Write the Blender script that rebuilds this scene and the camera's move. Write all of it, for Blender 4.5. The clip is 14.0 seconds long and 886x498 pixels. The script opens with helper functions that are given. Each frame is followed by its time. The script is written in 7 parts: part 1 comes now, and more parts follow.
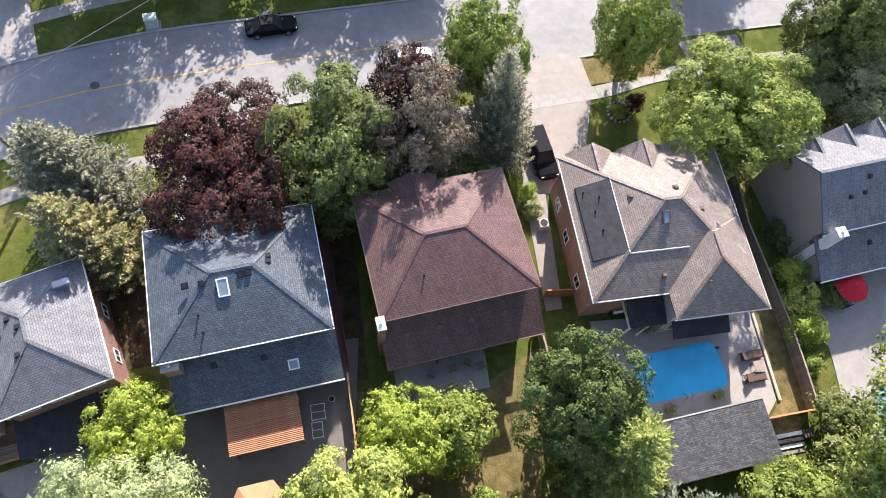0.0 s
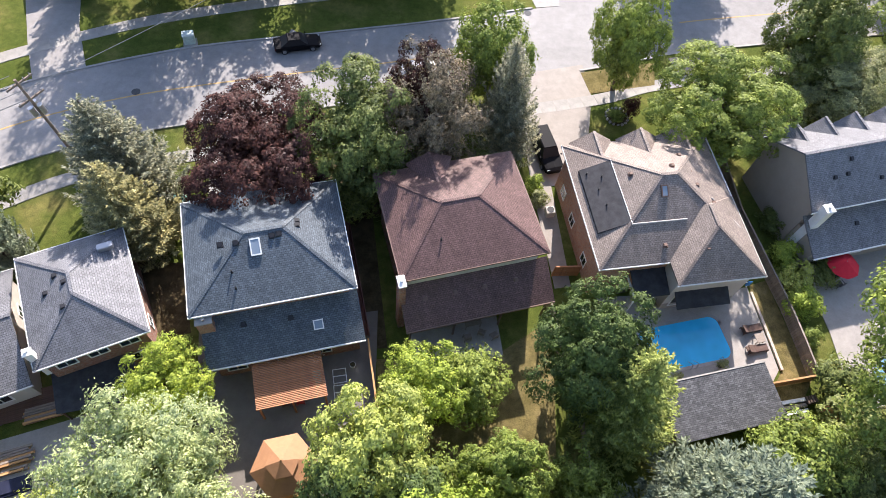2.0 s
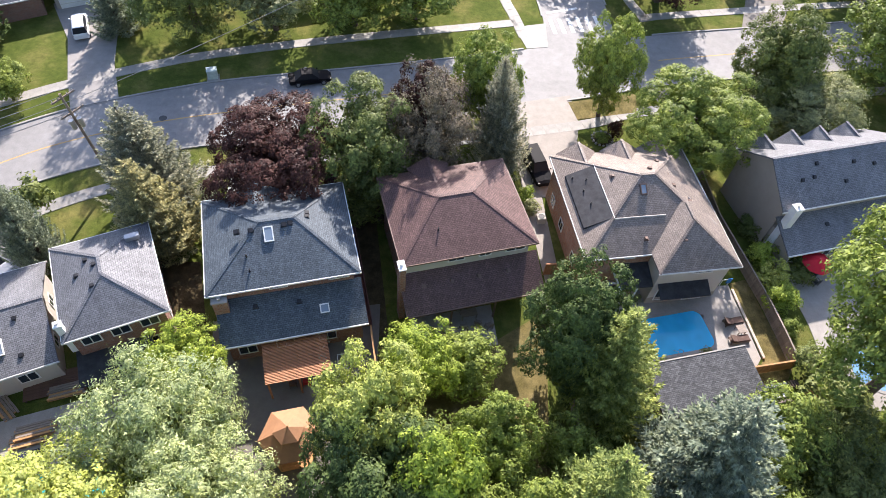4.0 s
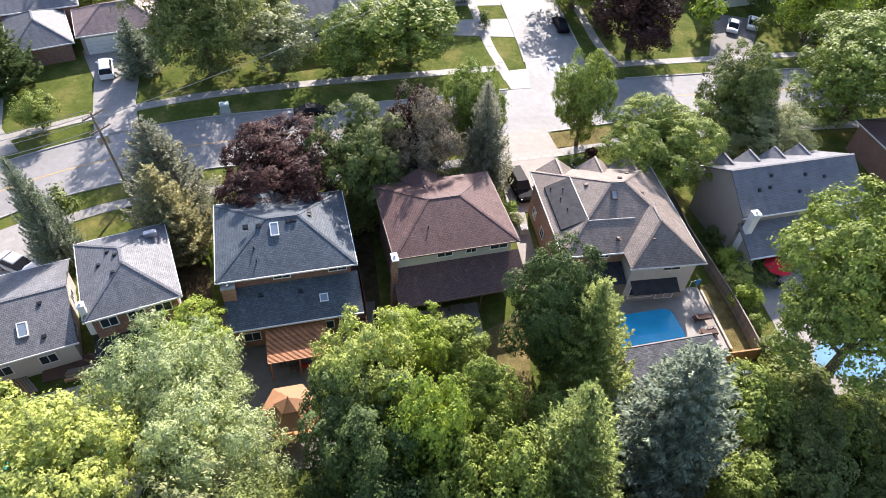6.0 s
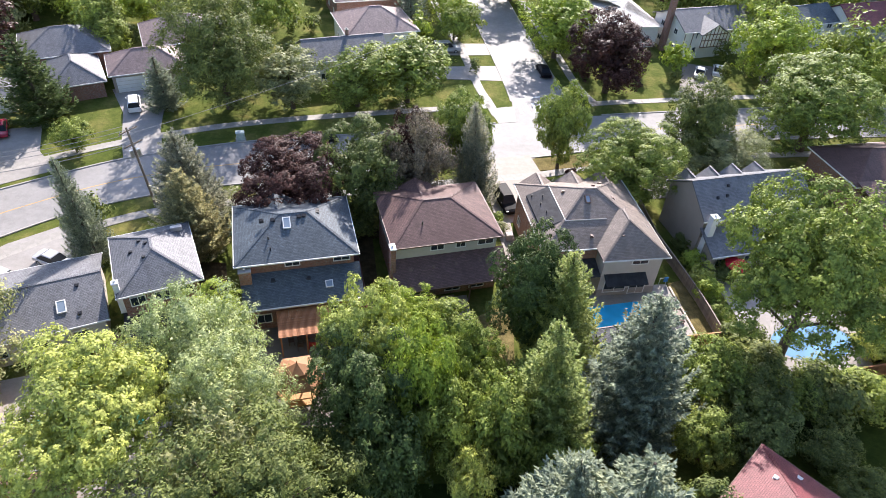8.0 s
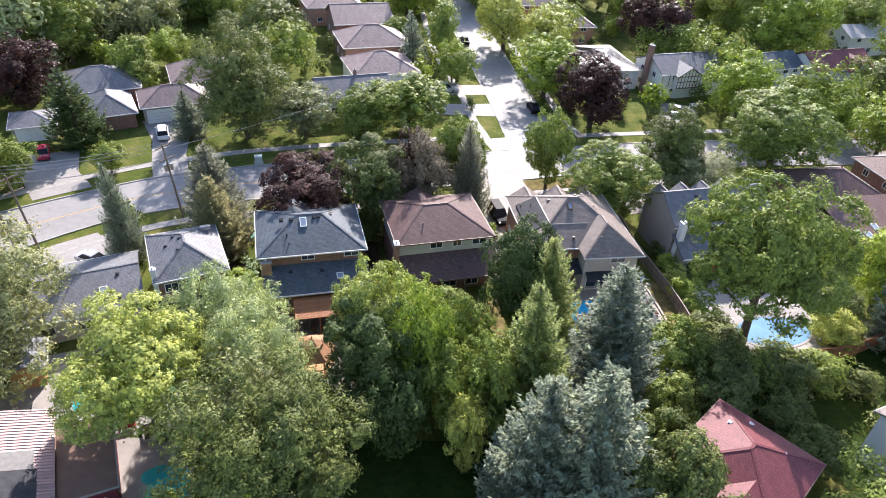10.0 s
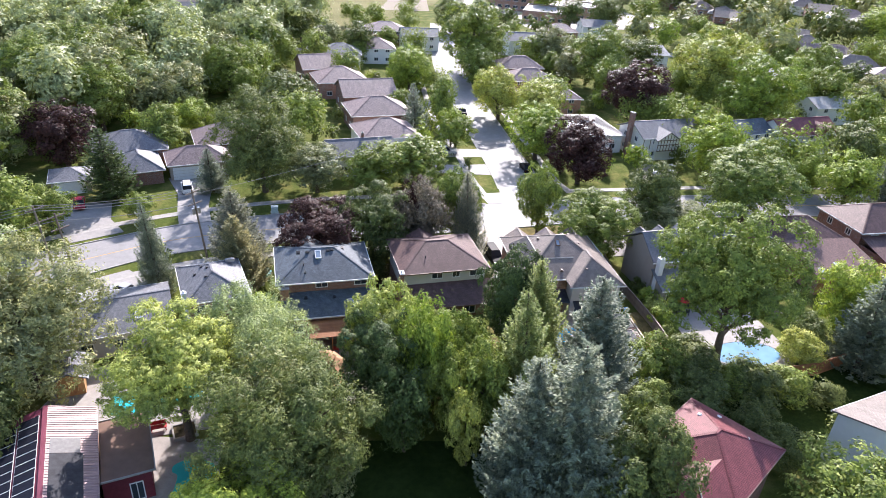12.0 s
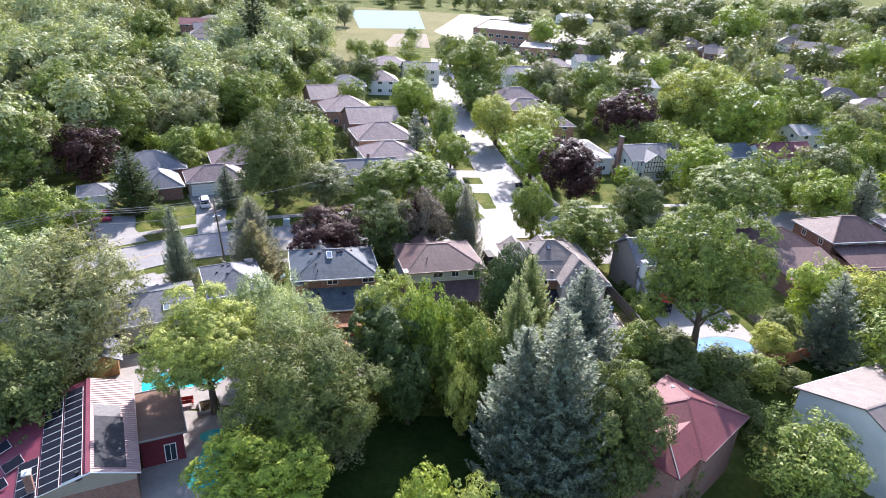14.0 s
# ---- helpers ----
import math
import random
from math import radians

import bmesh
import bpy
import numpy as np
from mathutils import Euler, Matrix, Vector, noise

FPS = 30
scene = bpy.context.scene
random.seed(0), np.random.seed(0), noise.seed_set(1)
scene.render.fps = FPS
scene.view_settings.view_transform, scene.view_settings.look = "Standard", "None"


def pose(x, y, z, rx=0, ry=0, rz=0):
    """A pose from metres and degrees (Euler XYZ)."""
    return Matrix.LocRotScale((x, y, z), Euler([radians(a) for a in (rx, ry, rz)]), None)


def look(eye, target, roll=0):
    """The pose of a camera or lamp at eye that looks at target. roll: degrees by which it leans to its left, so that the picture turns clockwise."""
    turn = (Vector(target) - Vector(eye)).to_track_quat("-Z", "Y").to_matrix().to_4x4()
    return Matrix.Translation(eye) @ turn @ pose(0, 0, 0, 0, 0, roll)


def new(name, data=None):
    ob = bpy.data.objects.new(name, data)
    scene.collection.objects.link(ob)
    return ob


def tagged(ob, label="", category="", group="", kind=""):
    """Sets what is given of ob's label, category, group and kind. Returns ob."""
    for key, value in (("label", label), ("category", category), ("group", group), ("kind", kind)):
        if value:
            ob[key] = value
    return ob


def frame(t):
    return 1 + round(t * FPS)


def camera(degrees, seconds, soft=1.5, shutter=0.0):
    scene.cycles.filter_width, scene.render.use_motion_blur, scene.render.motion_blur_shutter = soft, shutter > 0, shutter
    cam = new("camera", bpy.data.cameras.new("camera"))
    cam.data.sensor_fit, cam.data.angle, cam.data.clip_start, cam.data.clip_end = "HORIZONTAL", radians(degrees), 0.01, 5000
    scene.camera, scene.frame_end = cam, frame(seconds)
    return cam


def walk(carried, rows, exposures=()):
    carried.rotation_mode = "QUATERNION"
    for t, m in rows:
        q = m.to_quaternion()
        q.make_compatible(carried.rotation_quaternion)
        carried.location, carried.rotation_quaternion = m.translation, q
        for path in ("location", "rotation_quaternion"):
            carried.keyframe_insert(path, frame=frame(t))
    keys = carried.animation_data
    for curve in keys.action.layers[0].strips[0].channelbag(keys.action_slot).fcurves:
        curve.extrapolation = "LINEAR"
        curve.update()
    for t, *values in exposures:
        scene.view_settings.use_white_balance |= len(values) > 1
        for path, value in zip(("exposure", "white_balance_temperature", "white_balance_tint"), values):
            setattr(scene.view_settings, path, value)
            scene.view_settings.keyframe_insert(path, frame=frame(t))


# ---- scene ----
cam = camera(68.0, 14.0, soft=0.8)
PATH = [
    (0, (-1.453, -4.302, 50.604), (-1.327, -3.522, 48.767), 11.80),
    (0.5, (-1.730, -6.558, 50.511), (-1.607, -5.727, 48.696), 11.08),
    (1, (-1.982, -8.855, 50.347), (-1.865, -7.968, 48.558), 10.16),
    (1.5, (-2.154, -11.088, 50.167), (-2.043, -10.148, 48.406), 9.37),
    (2, (-2.241, -13.294, 49.997), (-2.134, -12.298, 48.266), 8.76),
    (2.5, (-2.218, -15.325, 49.850), (-2.117, -14.276, 48.150), 8.12),
    (3, (-1.843, -17.399, 49.890), (-1.755, -16.302, 48.220), 7.21),
    (5.3, (-0.473, -27.256, 49.397), (-0.416, -25.933, 47.898), 5.35),
    (5.5, (-0.360, -28.117, 49.374), (-0.298, -26.779, 47.888), 5.35),
    (6, (-0.137, -30.463, 49.281), (-0.076, -29.081, 47.836), 5.22),
    (6.5, (0.107, -32.953, 49.194), (0.166, -31.526, 47.794), 5.03),
    (7, (0.238, -35.497, 49.020), (0.298, -34.028, 47.665), 5.02),
    (7.5, (0.426, -38.158, 49.028), (0.484, -36.658, 47.707), 4.94),
    (8, (0.626, -40.976, 48.965), (0.681, -39.446, 47.678), 4.83),
    (8.2, (0.703, -42.097, 48.954), (0.756, -40.557, 47.679), 4.72),
    (10.5, (1.032, -54.218, 48.783), (1.074, -52.547, 47.685), 4.46),
    (11, (1.079, -56.792, 48.620), (1.117, -55.086, 47.575), 4.31),
    (11.5, (1.093, -59.347, 48.407), (1.127, -57.608, 47.419), 4.17),
    (12, (1.148, -61.892, 48.239), (1.178, -60.126, 47.302), 4.04),
    (12.5, (1.228, -64.335, 48.083), (1.255, -62.554, 47.173), 3.99),
    (13, (1.255, -66.688, 47.910), (1.281, -64.895, 47.023), 3.95),
    (13.5, (1.289, -68.971, 47.724), (1.313, -67.167, 46.862), 3.95),
    (14, (1.346, -71.047, 47.616), (1.368, -69.231, 46.778), 3.91),
]
walk(cam, [(t, look(eye, target, roll)) for t, eye, target, roll in PATH], [(0.0, 1.42, 6500, 17), (3.0, 1.4, 6480, 17.5), (7.5, 1.37, 6400, 17.5), (11.0, 1.37, 6250, 19), (14.0, 1.4, 6000, 21)])


# ---- daylight ----
SUN_AZ, SUN_EL = 6.0, 32.0
sky_world = bpy.data.worlds.new("sky")
scene.world = sky_world
sky_world.use_nodes = True
wn = sky_world.node_tree
sky = wn.nodes.new("ShaderNodeTexSky")
sky.sky_type = "NISHITA"
sky.sun_disc = False
sky.sun_elevation, sky.sun_rotation = radians(SUN_EL), radians(SUN_AZ)
wn.links.new(sky.outputs[0], wn.nodes["Background"].inputs[0])
wn.nodes["Background"].inputs[1].default_value = 0.14
sun_data = bpy.data.lights.new("sun", "SUN")
sun_data.energy, sun_data.angle, sun_data.color = 4.6, radians(0.55), (1.0, 0.95, 0.87)
sun = new("sun", sun_data)
to_sun = Vector((math.sin(radians(SUN_AZ)) * math.cos(radians(SUN_EL)), math.cos(radians(SUN_AZ)) * math.cos(radians(SUN_EL)), math.sin(radians(SUN_EL))))
sun.matrix_world = look(to_sun * 200, (0, 0, 0))


# ---- materials ----
def nodes_of(name):
    m = bpy.data.materials.new(name)
    m.use_nodes = True
    t = m.node_tree
    return m, t, t.nodes["Principled BSDF"]


def ramp(t, fac, stops):
    r = t.nodes.new("ShaderNodeValToRGB")
    while len(r.color_ramp.elements) < len(stops):
        r.color_ramp.elements.new(0.5)
    for e, (p, c) in zip(r.color_ramp.elements, stops):
        e.position, e.color = p, (*c, 1)
    t.links.new(fac, r.inputs[0])
    return r.outputs[0]


def mixed(t, fac, a, b, how="MIX"):
    m = t.nodes.new("ShaderNodeMix")
    m.data_type, m.blend_type = "RGBA", how
    for sock, v in ((m.inputs[0], fac), (m.inputs[6], a), (m.inputs[7], b)):
        if isinstance(v, bpy.types.NodeSocket):
            t.links.new(v, sock)
        elif isinstance(v, (int, float)):
            sock.default_value = v
        else:
            sock.default_value = (*v, 1)
    return m.outputs[2]


def noise_of(t, scale, detail=4, rough=0.6, coord="Object", stretch=None):
    c = t.nodes.new("ShaderNodeTexCoord")
    n = t.nodes.new("ShaderNodeTexNoise")
    n.inputs["Scale"].default_value, n.inputs["Detail"].default_value, n.inputs["Roughness"].default_value = scale, detail, rough
    src = c.outputs[coord]
    if stretch:
        mp = t.nodes.new("ShaderNodeMapping")
        mp.inputs["Scale"].default_value = stretch
        t.links.new(src, mp.inputs[0])
        src = mp.outputs[0]
    t.links.new(src, n.inputs["Vector"])
    return n.outputs["Fac"]


def bumped(t, b, height, strength, distance):
    n = t.nodes.new("ShaderNodeBump")
    n.inputs["Strength"].default_value, n.inputs["Distance"].default_value = strength, distance
    t.links.new(height, n.inputs["Height"])
    t.links.new(n.outputs[0], b.inputs["Normal"])


def plain(name, col, rough=0.7, metal=0.0, vary=0.25, scale=3.0, bump=0.15, fine=40.0, spec=0.3):
    """A weathered surface: blotches at one scale, grain at a finer one."""
    m, t, b = nodes_of(name)
    big, small = noise_of(t, scale), noise_of(t, fine, 2)
    dark, light = [c * (1 - vary) for c in col], [min(1, c * (1 + vary)) for c in col]
    c1 = ramp(t, big, [(0.3, dark), (0.7, light)])
    c2 = mixed(t, 0.35, c1, ramp(t, small, [(0.3, dark), (0.7, light)]))
    t.links.new(c2, b.inputs["Base Color"])
    b.inputs["Roughness"].default_value, b.inputs["Metallic"].default_value = rough, metal
    b.inputs["Specular IOR Level"].default_value = spec
    if bump:
        bumped(t, b, small, bump, 0.02)
    return m


def shingle(name, col, vary=0.16, course=0.16, tab=0.26, stain=0.3, joint=0.4):
    """Asphalt shingles laid in courses along each slope, by the roof's UV in metres."""
    m, t, b = nodes_of(name)
    uv = t.nodes.new("ShaderNodeTexCoord")
    br = t.nodes.new("ShaderNodeTexBrick")
    t.links.new(uv.outputs["UV"], br.inputs["Vector"])
    br.inputs["Scale"].default_value = 1.0
    br.inputs["Brick Width"].default_value, br.inputs["Row Height"].default_value = tab, course
    br.inputs["Mortar Size"].default_value, br.inputs["Mortar Smooth"].default_value = 0.014, 0.4
    br.inputs["Color1"].default_value = (*[c * (1 - vary) for c in col], 1)
    br.inputs["Color2"].default_value = (*[min(1, c * (1 + vary)) for c in col], 1)
    br.inputs["Mortar"].default_value = (*[c * joint for c in col], 1)
    streak = noise_of(t, 1.0, 5, 0.65, "UV", (0.9, 0.35, 1))
    speck = noise_of(t, 11.0, 4, 0.75, "UV", (1, 1.6, 1))
    c1 = mixed(t, 1.0, br.outputs["Color"], ramp(t, streak, [(0.25, [1 - stain] * 3), (0.75, [1 + stain * 0.5] * 3)]), "MULTIPLY")
    c2 = mixed(t, 1.0, c1, ramp(t, speck, [(0.32, [0.5] * 3), (0.68, [1.5] * 3)]), "MULTIPLY")
    t.links.new(c2, b.inputs["Base Color"])
    b.inputs["Roughness"].default_value = 0.6
    b.inputs["Specular IOR Level"].default_value = 0.24
    bumped(t, b, br.outputs["Fac"], -0.6, 0.02)
    return m


def leaf(name, col, col2, through_light=0.35, rough=0.5):
    """Foliage: shoots and leaves of their own tint, each tree a little different, some light passing through the blades."""
    m, t, b = nodes_of(name)
    g = t.nodes.new("ShaderNodeNewGeometry")
    o = t.nodes.new("ShaderNodeObjectInfo")
    own = ramp(t, g.outputs["Random Per Island"], [(0.0, (0.15, 0.15, 0.15)), (1.0, (0.85, 0.85, 0.85))])
    c1 = mixed(t, own, col, col2)
    tint = ramp(t, o.outputs["Random"], [(0.0, (0.9, 0.92, 0.92)), (1.0, (1.14, 1.1, 1.04))])
    c2 = mixed(t, 1.0, c1, tint, "MULTIPLY")
    shoot = noise_of(t, 2.6, 2)
    c2 = mixed(t, 1.0, c2, ramp(t, shoot, [(0.36, (0.6, 0.64, 0.62)), (0.64, (1.42, 1.34, 1.12))]), "MULTIPLY")
    big = noise_of(t, 0.5, 2)
    c3 = mixed(t, 1.0, c2, ramp(t, big, [(0.3, (0.8, 0.82, 0.8)), (0.7, (1.2, 1.15, 1.0))]), "MULTIPLY")
    t.links.new(c3, b.inputs["Base Color"])
    b.inputs["Roughness"].default_value = rough
    b.inputs["Specular IOR Level"].default_value = 0.1
    tr = t.nodes.new("ShaderNodeBsdfTranslucent")
    t.links.new(mixed(t, 1.0, c3, (1.4, 1.5, 0.8), "MULTIPLY"), tr.inputs[0])
    mx = t.nodes.new("ShaderNodeMixShader")
    mx.inputs[0].default_value = through_light
    t.links.new(b.outputs[0], mx.inputs[1])
    t.links.new(tr.outputs[0], mx.inputs[2])
    t.links.new(mx.outputs[0], t.nodes["Material Output"].inputs[0])
    return m


def lawn(name, stops, scale=0.25):
    m, t, b = nodes_of(name)
    big, mid, fine = noise_of(t, scale, 5, 0.6), noise_of(t, 1.7, 4, 0.7), noise_of(t, 14, 3, 0.7)
    c = ramp(t, big, stops)
    c = mixed(t, 1.0, c, ramp(t, mid, [(0.25, (0.7, 0.72, 0.7)), (0.75, (1.3, 1.25, 1.15))]), "MULTIPLY")
    c = mixed(t, 1.0, c, ramp(t, fine, [(0.25, (0.65, 0.67, 0.6)), (0.75, (1.3, 1.3, 1.2))]), "MULTIPLY")
    t.links.new(c, b.inputs["Base Color"])
    b.inputs["Roughness"].default_value, b.inputs["Specular IOR Level"].default_value = 0.95, 0.04
    bumped(t, b, fine, 0.7, 0.08)
    return m


def slab_mat(name, col, crack=True, vary=0.14):
    """Asphalt or concrete with blotches, grit and fine cracks."""
    m, t, b = nodes_of(name)
    big, mid, fine = noise_of(t, 0.12, 4), noise_of(t, 1.1, 5, 0.7), noise_of(t, 22, 2)
    c = ramp(t, big, [(0.3, [k * (1 - vary) for k in col]), (0.7, [k * (1 + vary) for k in col])])
    c = mixed(t, 1.0, c, ramp(t, mid, [(0.3, [0.86] * 3), (0.7, [1.1] * 3)]), "MULTIPLY")
    c = mixed(t, 1.0, c, ramp(t, fine, [(0.3, [0.9] * 3), (0.7, [1.08] * 3)]), "MULTIPLY")
    if crack:
        v = t.nodes.new("ShaderNodeTexVoronoi")
        v.feature = "DISTANCE_TO_EDGE"
        v.inputs["Scale"].default_value = 0.16
        tc = t.nodes.new("ShaderNodeTexCoord")
        wob = t.nodes.new("ShaderNodeMixRGB")
        wob.inputs[0].default_value = 0.02
        nz = t.nodes.new("ShaderNodeTexNoise")
        nz.inputs["Scale"].default_value = 0.8
        t.links.new(tc.outputs["Object"], wob.inputs[1])
        t.links.new(tc.outputs["Object"], nz.inputs["Vector"])
        t.links.new(nz.outputs["Color"], wob.inputs[2])
        t.links.new(wob.outputs[0], v.inputs["Vector"])
        c = mixed(t, 1.0, c, ramp(t, v.outputs["Distance"], [(0.0, [0.6] * 3), (0.008, [1.0] * 3)]), "MULTIPLY")
    t.links.new(c, b.inputs["Base Color"])
    b.inputs["Roughness"].default_value, b.inputs["Specular IOR Level"].default_value = 0.7, 0.28
    bumped(t, b, fine, 0.25, 0.02)
    return m


def brick_mat(name, col, mortar):
    m, t, b = nodes_of(name)
    uv = t.nodes.new("ShaderNodeTexCoord")
    br = t.nodes.new("ShaderNodeTexBrick")
    t.links.new(uv.outputs["UV"], br.inputs["Vector"])
    br.inputs["Scale"].default_value = 1.0
    br.inputs["Brick Width"].default_value, br.inputs["Row Height"].default_value = 0.22, 0.075
    br.inputs["Mortar Size"].default_value = 0.008
    br.inputs["Color1"].default_value = (*[c * 0.75 for c in col], 1)
    br.inputs["Color2"].default_value = (*[c * 1.25 for c in col], 1)
    br.inputs["Mortar"].default_value = (*mortar, 1)
    c = mixed(t, 1.0, br.outputs["Color"], ramp(t, noise_of(t, 0.8, 4), [(0.3, [0.85] * 3), (0.7, [1.12] * 3)]), "MULTIPLY")
    t.links.new(c, b.inputs["Base Color"])
    b.inputs["Roughness"].default_value = 0.85
    bumped(t, b, br.outputs["Fac"], -0.4, 0.01)
    return m


def glass_mat(name, col, rough=0.06):
    m, t, b = nodes_of(name)
    b.inputs["Base Color"].default_value = (*col, 1)
    b.inputs["Roughness"].default_value = rough
    b.inputs["Specular IOR Level"].default_value = 0.8
    return m


def pool_water(name, col):
    m, t, b = nodes_of(name)
    n = noise_of(t, 1.2, 3)
    t.links.new(ramp(t, noise_of(t, 0.35, 2), [(0.3, [c * 0.85 for c in col]), (0.7, [c * 1.15 for c in col])]), b.inputs["Base Color"])
    b.inputs["Roughness"].default_value = 0.08
    b.inputs["IOR"].default_value = 1.33
    bumped(t, b, n, 0.12, 0.05)
    return m


def boards(name, col, width=0.14, axis=0):
    """Planks with dark gaps and a stretched grain."""
    m, t, b = nodes_of(name)
    c = t.nodes.new("ShaderNodeTexCoord")
    st = (40, 2, 2) if axis else (2, 40, 2)
    g = noise_of(t, 1.0, 3, 0.6, "Object", st)
    col1 = ramp(t, g, [(0.3, [k * 0.7 for k in col]), (0.7, [k * 1.2 for k in col])])
    o = t.nodes.new("ShaderNodeObjectInfo")
    col2 = mixed(t, 1.0, col1, ramp(t, o.outputs["Random"], [(0, [0.85] * 3), (1, [1.15] * 3)]), "MULTIPLY")
    t.links.new(col2, b.inputs["Base Color"])
    b.inputs["Roughness"].default_value = 0.75
    return m


GRASS = lawn("grass", [(0.30, (0.062, 0.088, 0.020)), (0.5, (0.095, 0.115, 0.030)), (0.72, (0.19, 0.17, 0.065))])
# Mown green, darkened so that the colour carries the shade of nearby trees.
LAWN_SHADE = lawn("green_lawn_with_shade", [(0.3, (0.02, 0.036, 0.009)), (0.7, (0.038, 0.06, 0.016))], 0.3)
DRY = lawn("dry_grass", [(0.3, (0.1, 0.085, 0.035)), (0.6, (0.2, 0.16, 0.08)), (0.8, (0.3, 0.23, 0.14))], 0.6)
SOIL = lawn("soil_mulch", [(0.3, (0.05, 0.04, 0.025)), (0.7, (0.11, 0.085, 0.055))], 0.7)
ASPHALT = slab_mat("asphalt", (0.255, 0.243, 0.232), False)
CONCRETE = slab_mat("concrete", (0.31, 0.29, 0.262), False)
DRIVE = slab_mat("driveway_concrete", (0.29, 0.255, 0.22), False)
DRIVE_G = slab_mat("driveway_asphalt", (0.29, 0.27, 0.25), False)
PATIO = slab_mat("patio_concrete", (0.33, 0.3, 0.27), False)
DARKPAVE = slab_mat("dark_paving", (0.17, 0.15, 0.13), False)
KERB = slab_mat("kerb_concrete", (0.33, 0.312, 0.285), False)
PAINT_W = plain("road_paint_white", (0.72, 0.71, 0.68), 0.7, vary=0.25, scale=2)
PAINT_Y = plain("road_paint_yellow", (0.46, 0.3, 0.12), 0.7, vary=0.35, scale=1.2)
SH_BLUE = shingle("blue_grey_shingles", (0.1, 0.12, 0.138), 0.2)
SH_BROWN = shingle("red_brown_shingles", (0.15, 0.088, 0.078), 0.16)
SH_TAN = shingle("tan_grey_shingles", (0.265, 0.215, 0.182), 0.16, joint=0.45)
SH_GREY = shingle("grey_shingles", (0.19, 0.19, 0.2), 0.16)
SH_DARK = shingle("charcoal_shingles", (0.07, 0.072, 0.08), 0.2)
SH_RED = shingle("red_shingles", (0.19, 0.055, 0.06), 0.14)
SH_PALE = shingle("pale_shingles", (0.5, 0.47, 0.44), 0.12)
SH_PALE_TAN = shingle("pale_tan_shingles", (0.23, 0.19, 0.165), 0.12)
# Mauve-brown made paler; low-sun glare on far roofs is put into the colour.
SH_MAUVE = shingle("mauve_brown_shingles_with_glare", (0.29, 0.215, 0.2), 0.18)
BRICK_R = brick_mat("red_brick", (0.24, 0.1, 0.065), (0.3, 0.27, 0.24))
BRICK_O = brick_mat("orange_brick", (0.36, 0.17, 0.1), (0.36, 0.32, 0.28))
STUCCO = plain("cream_siding", (0.55, 0.5, 0.44), 0.7, vary=0.08, scale=1.0)
SIDING_T = plain("taupe_siding", (0.34, 0.29, 0.24), 0.7, vary=0.08, scale=1.0)
SIDING_W = plain("white_siding", (0.74, 0.72, 0.68), 0.6, vary=0.06, scale=1.0)
WHITE = plain("white_trim", (0.74, 0.73, 0.7), 0.5, vary=0.08, scale=2)
TRIM_BR = plain("brown_trim", (0.16, 0.1, 0.075), 0.5, vary=0.15)
BLACK = plain("black_plastic", (0.025, 0.025, 0.028), 0.45, vary=0.2)
METAL = plain("grey_metal", (0.42, 0.42, 0.43), 0.35, 0.8, vary=0.15)
GLASS = glass_mat("window_glass", (0.03, 0.04, 0.05))
SKYGLASS = glass_mat("skylight_glass", (0.22, 0.27, 0.32), 0.12)
WATER = pool_water("pool_water", (0.03, 0.44, 0.74))
WATER_G = pool_water("green_pool_water", (0.04, 0.42, 0.4))
CEDAR = boards("cedar_boards", (0.36, 0.16, 0.075))
WOOD_O = boards("golden_wood", (0.5, 0.27, 0.11))
WOOD_G = boards("weathered_grey_wood", (0.26, 0.21, 0.17))
POLEWOOD = boards("pole_wood", (0.2, 0.15, 0.11))
BARK = plain("bark", (0.11, 0.08, 0.06), 0.9, vary=0.4, scale=6)
LEAF = {
    "green": leaf("green_leaves", (0.122, 0.174, 0.043), (0.250, 0.304, 0.092), 0.17),
    "bright": leaf("bright_green_leaves", (0.153, 0.227, 0.040), (0.342, 0.413, 0.094), 0.18),
    "yellow": leaf("yellow_green_leaves", (0.262, 0.314, 0.074), (0.506, 0.512, 0.186), 0.18),
    "pale": leaf("silvery_green_leaves", (0.167, 0.220, 0.097), (0.450, 0.517, 0.344), 0.17),
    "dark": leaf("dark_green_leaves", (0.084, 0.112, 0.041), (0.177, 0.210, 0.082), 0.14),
    # Olive with extra blue, painting distance haze into far treetops.
    "olive": leaf("olive_leaves_hazed", (0.158, 0.186, 0.098), (0.319, 0.328, 0.201), 0.17),
    "purple": leaf("purple_leaves", (0.028, 0.014, 0.016), (0.086, 0.040, 0.042), 0.10),
    "greyish": leaf("grey_brown_leaves", (0.085, 0.075, 0.063), (0.239, 0.199, 0.177), 0.09),
    "spruce": leaf("green_needles", (0.046, 0.075, 0.030), (0.108, 0.154, 0.059), 0.07),
    "blue": leaf("blue_needles", (0.116, 0.151, 0.127), (0.257, 0.307, 0.265), 0.09),
    "sage": leaf("sage_needles", (0.146, 0.165, 0.131), (0.376, 0.365, 0.308), 0.08),
    "gold": leaf("golden_needles", (0.175, 0.175, 0.100), (0.410, 0.390, 0.240), 0.10),
    # Light and bluish: the haze over the far wood is mixed into this green.
    "wood": leaf("woodland_leaves_hazed", (0.186, 0.232, 0.132), (0.403, 0.445, 0.288), 0.17),
    "lime": leaf("yellow_green_needles", (0.139, 0.197, 0.063), (0.335, 0.384, 0.148), 0.14),
    "sunny": leaf("sunlit_yellow_green_leaves", (0.216, 0.272, 0.070), (0.431, 0.468, 0.177), 0.18),
}


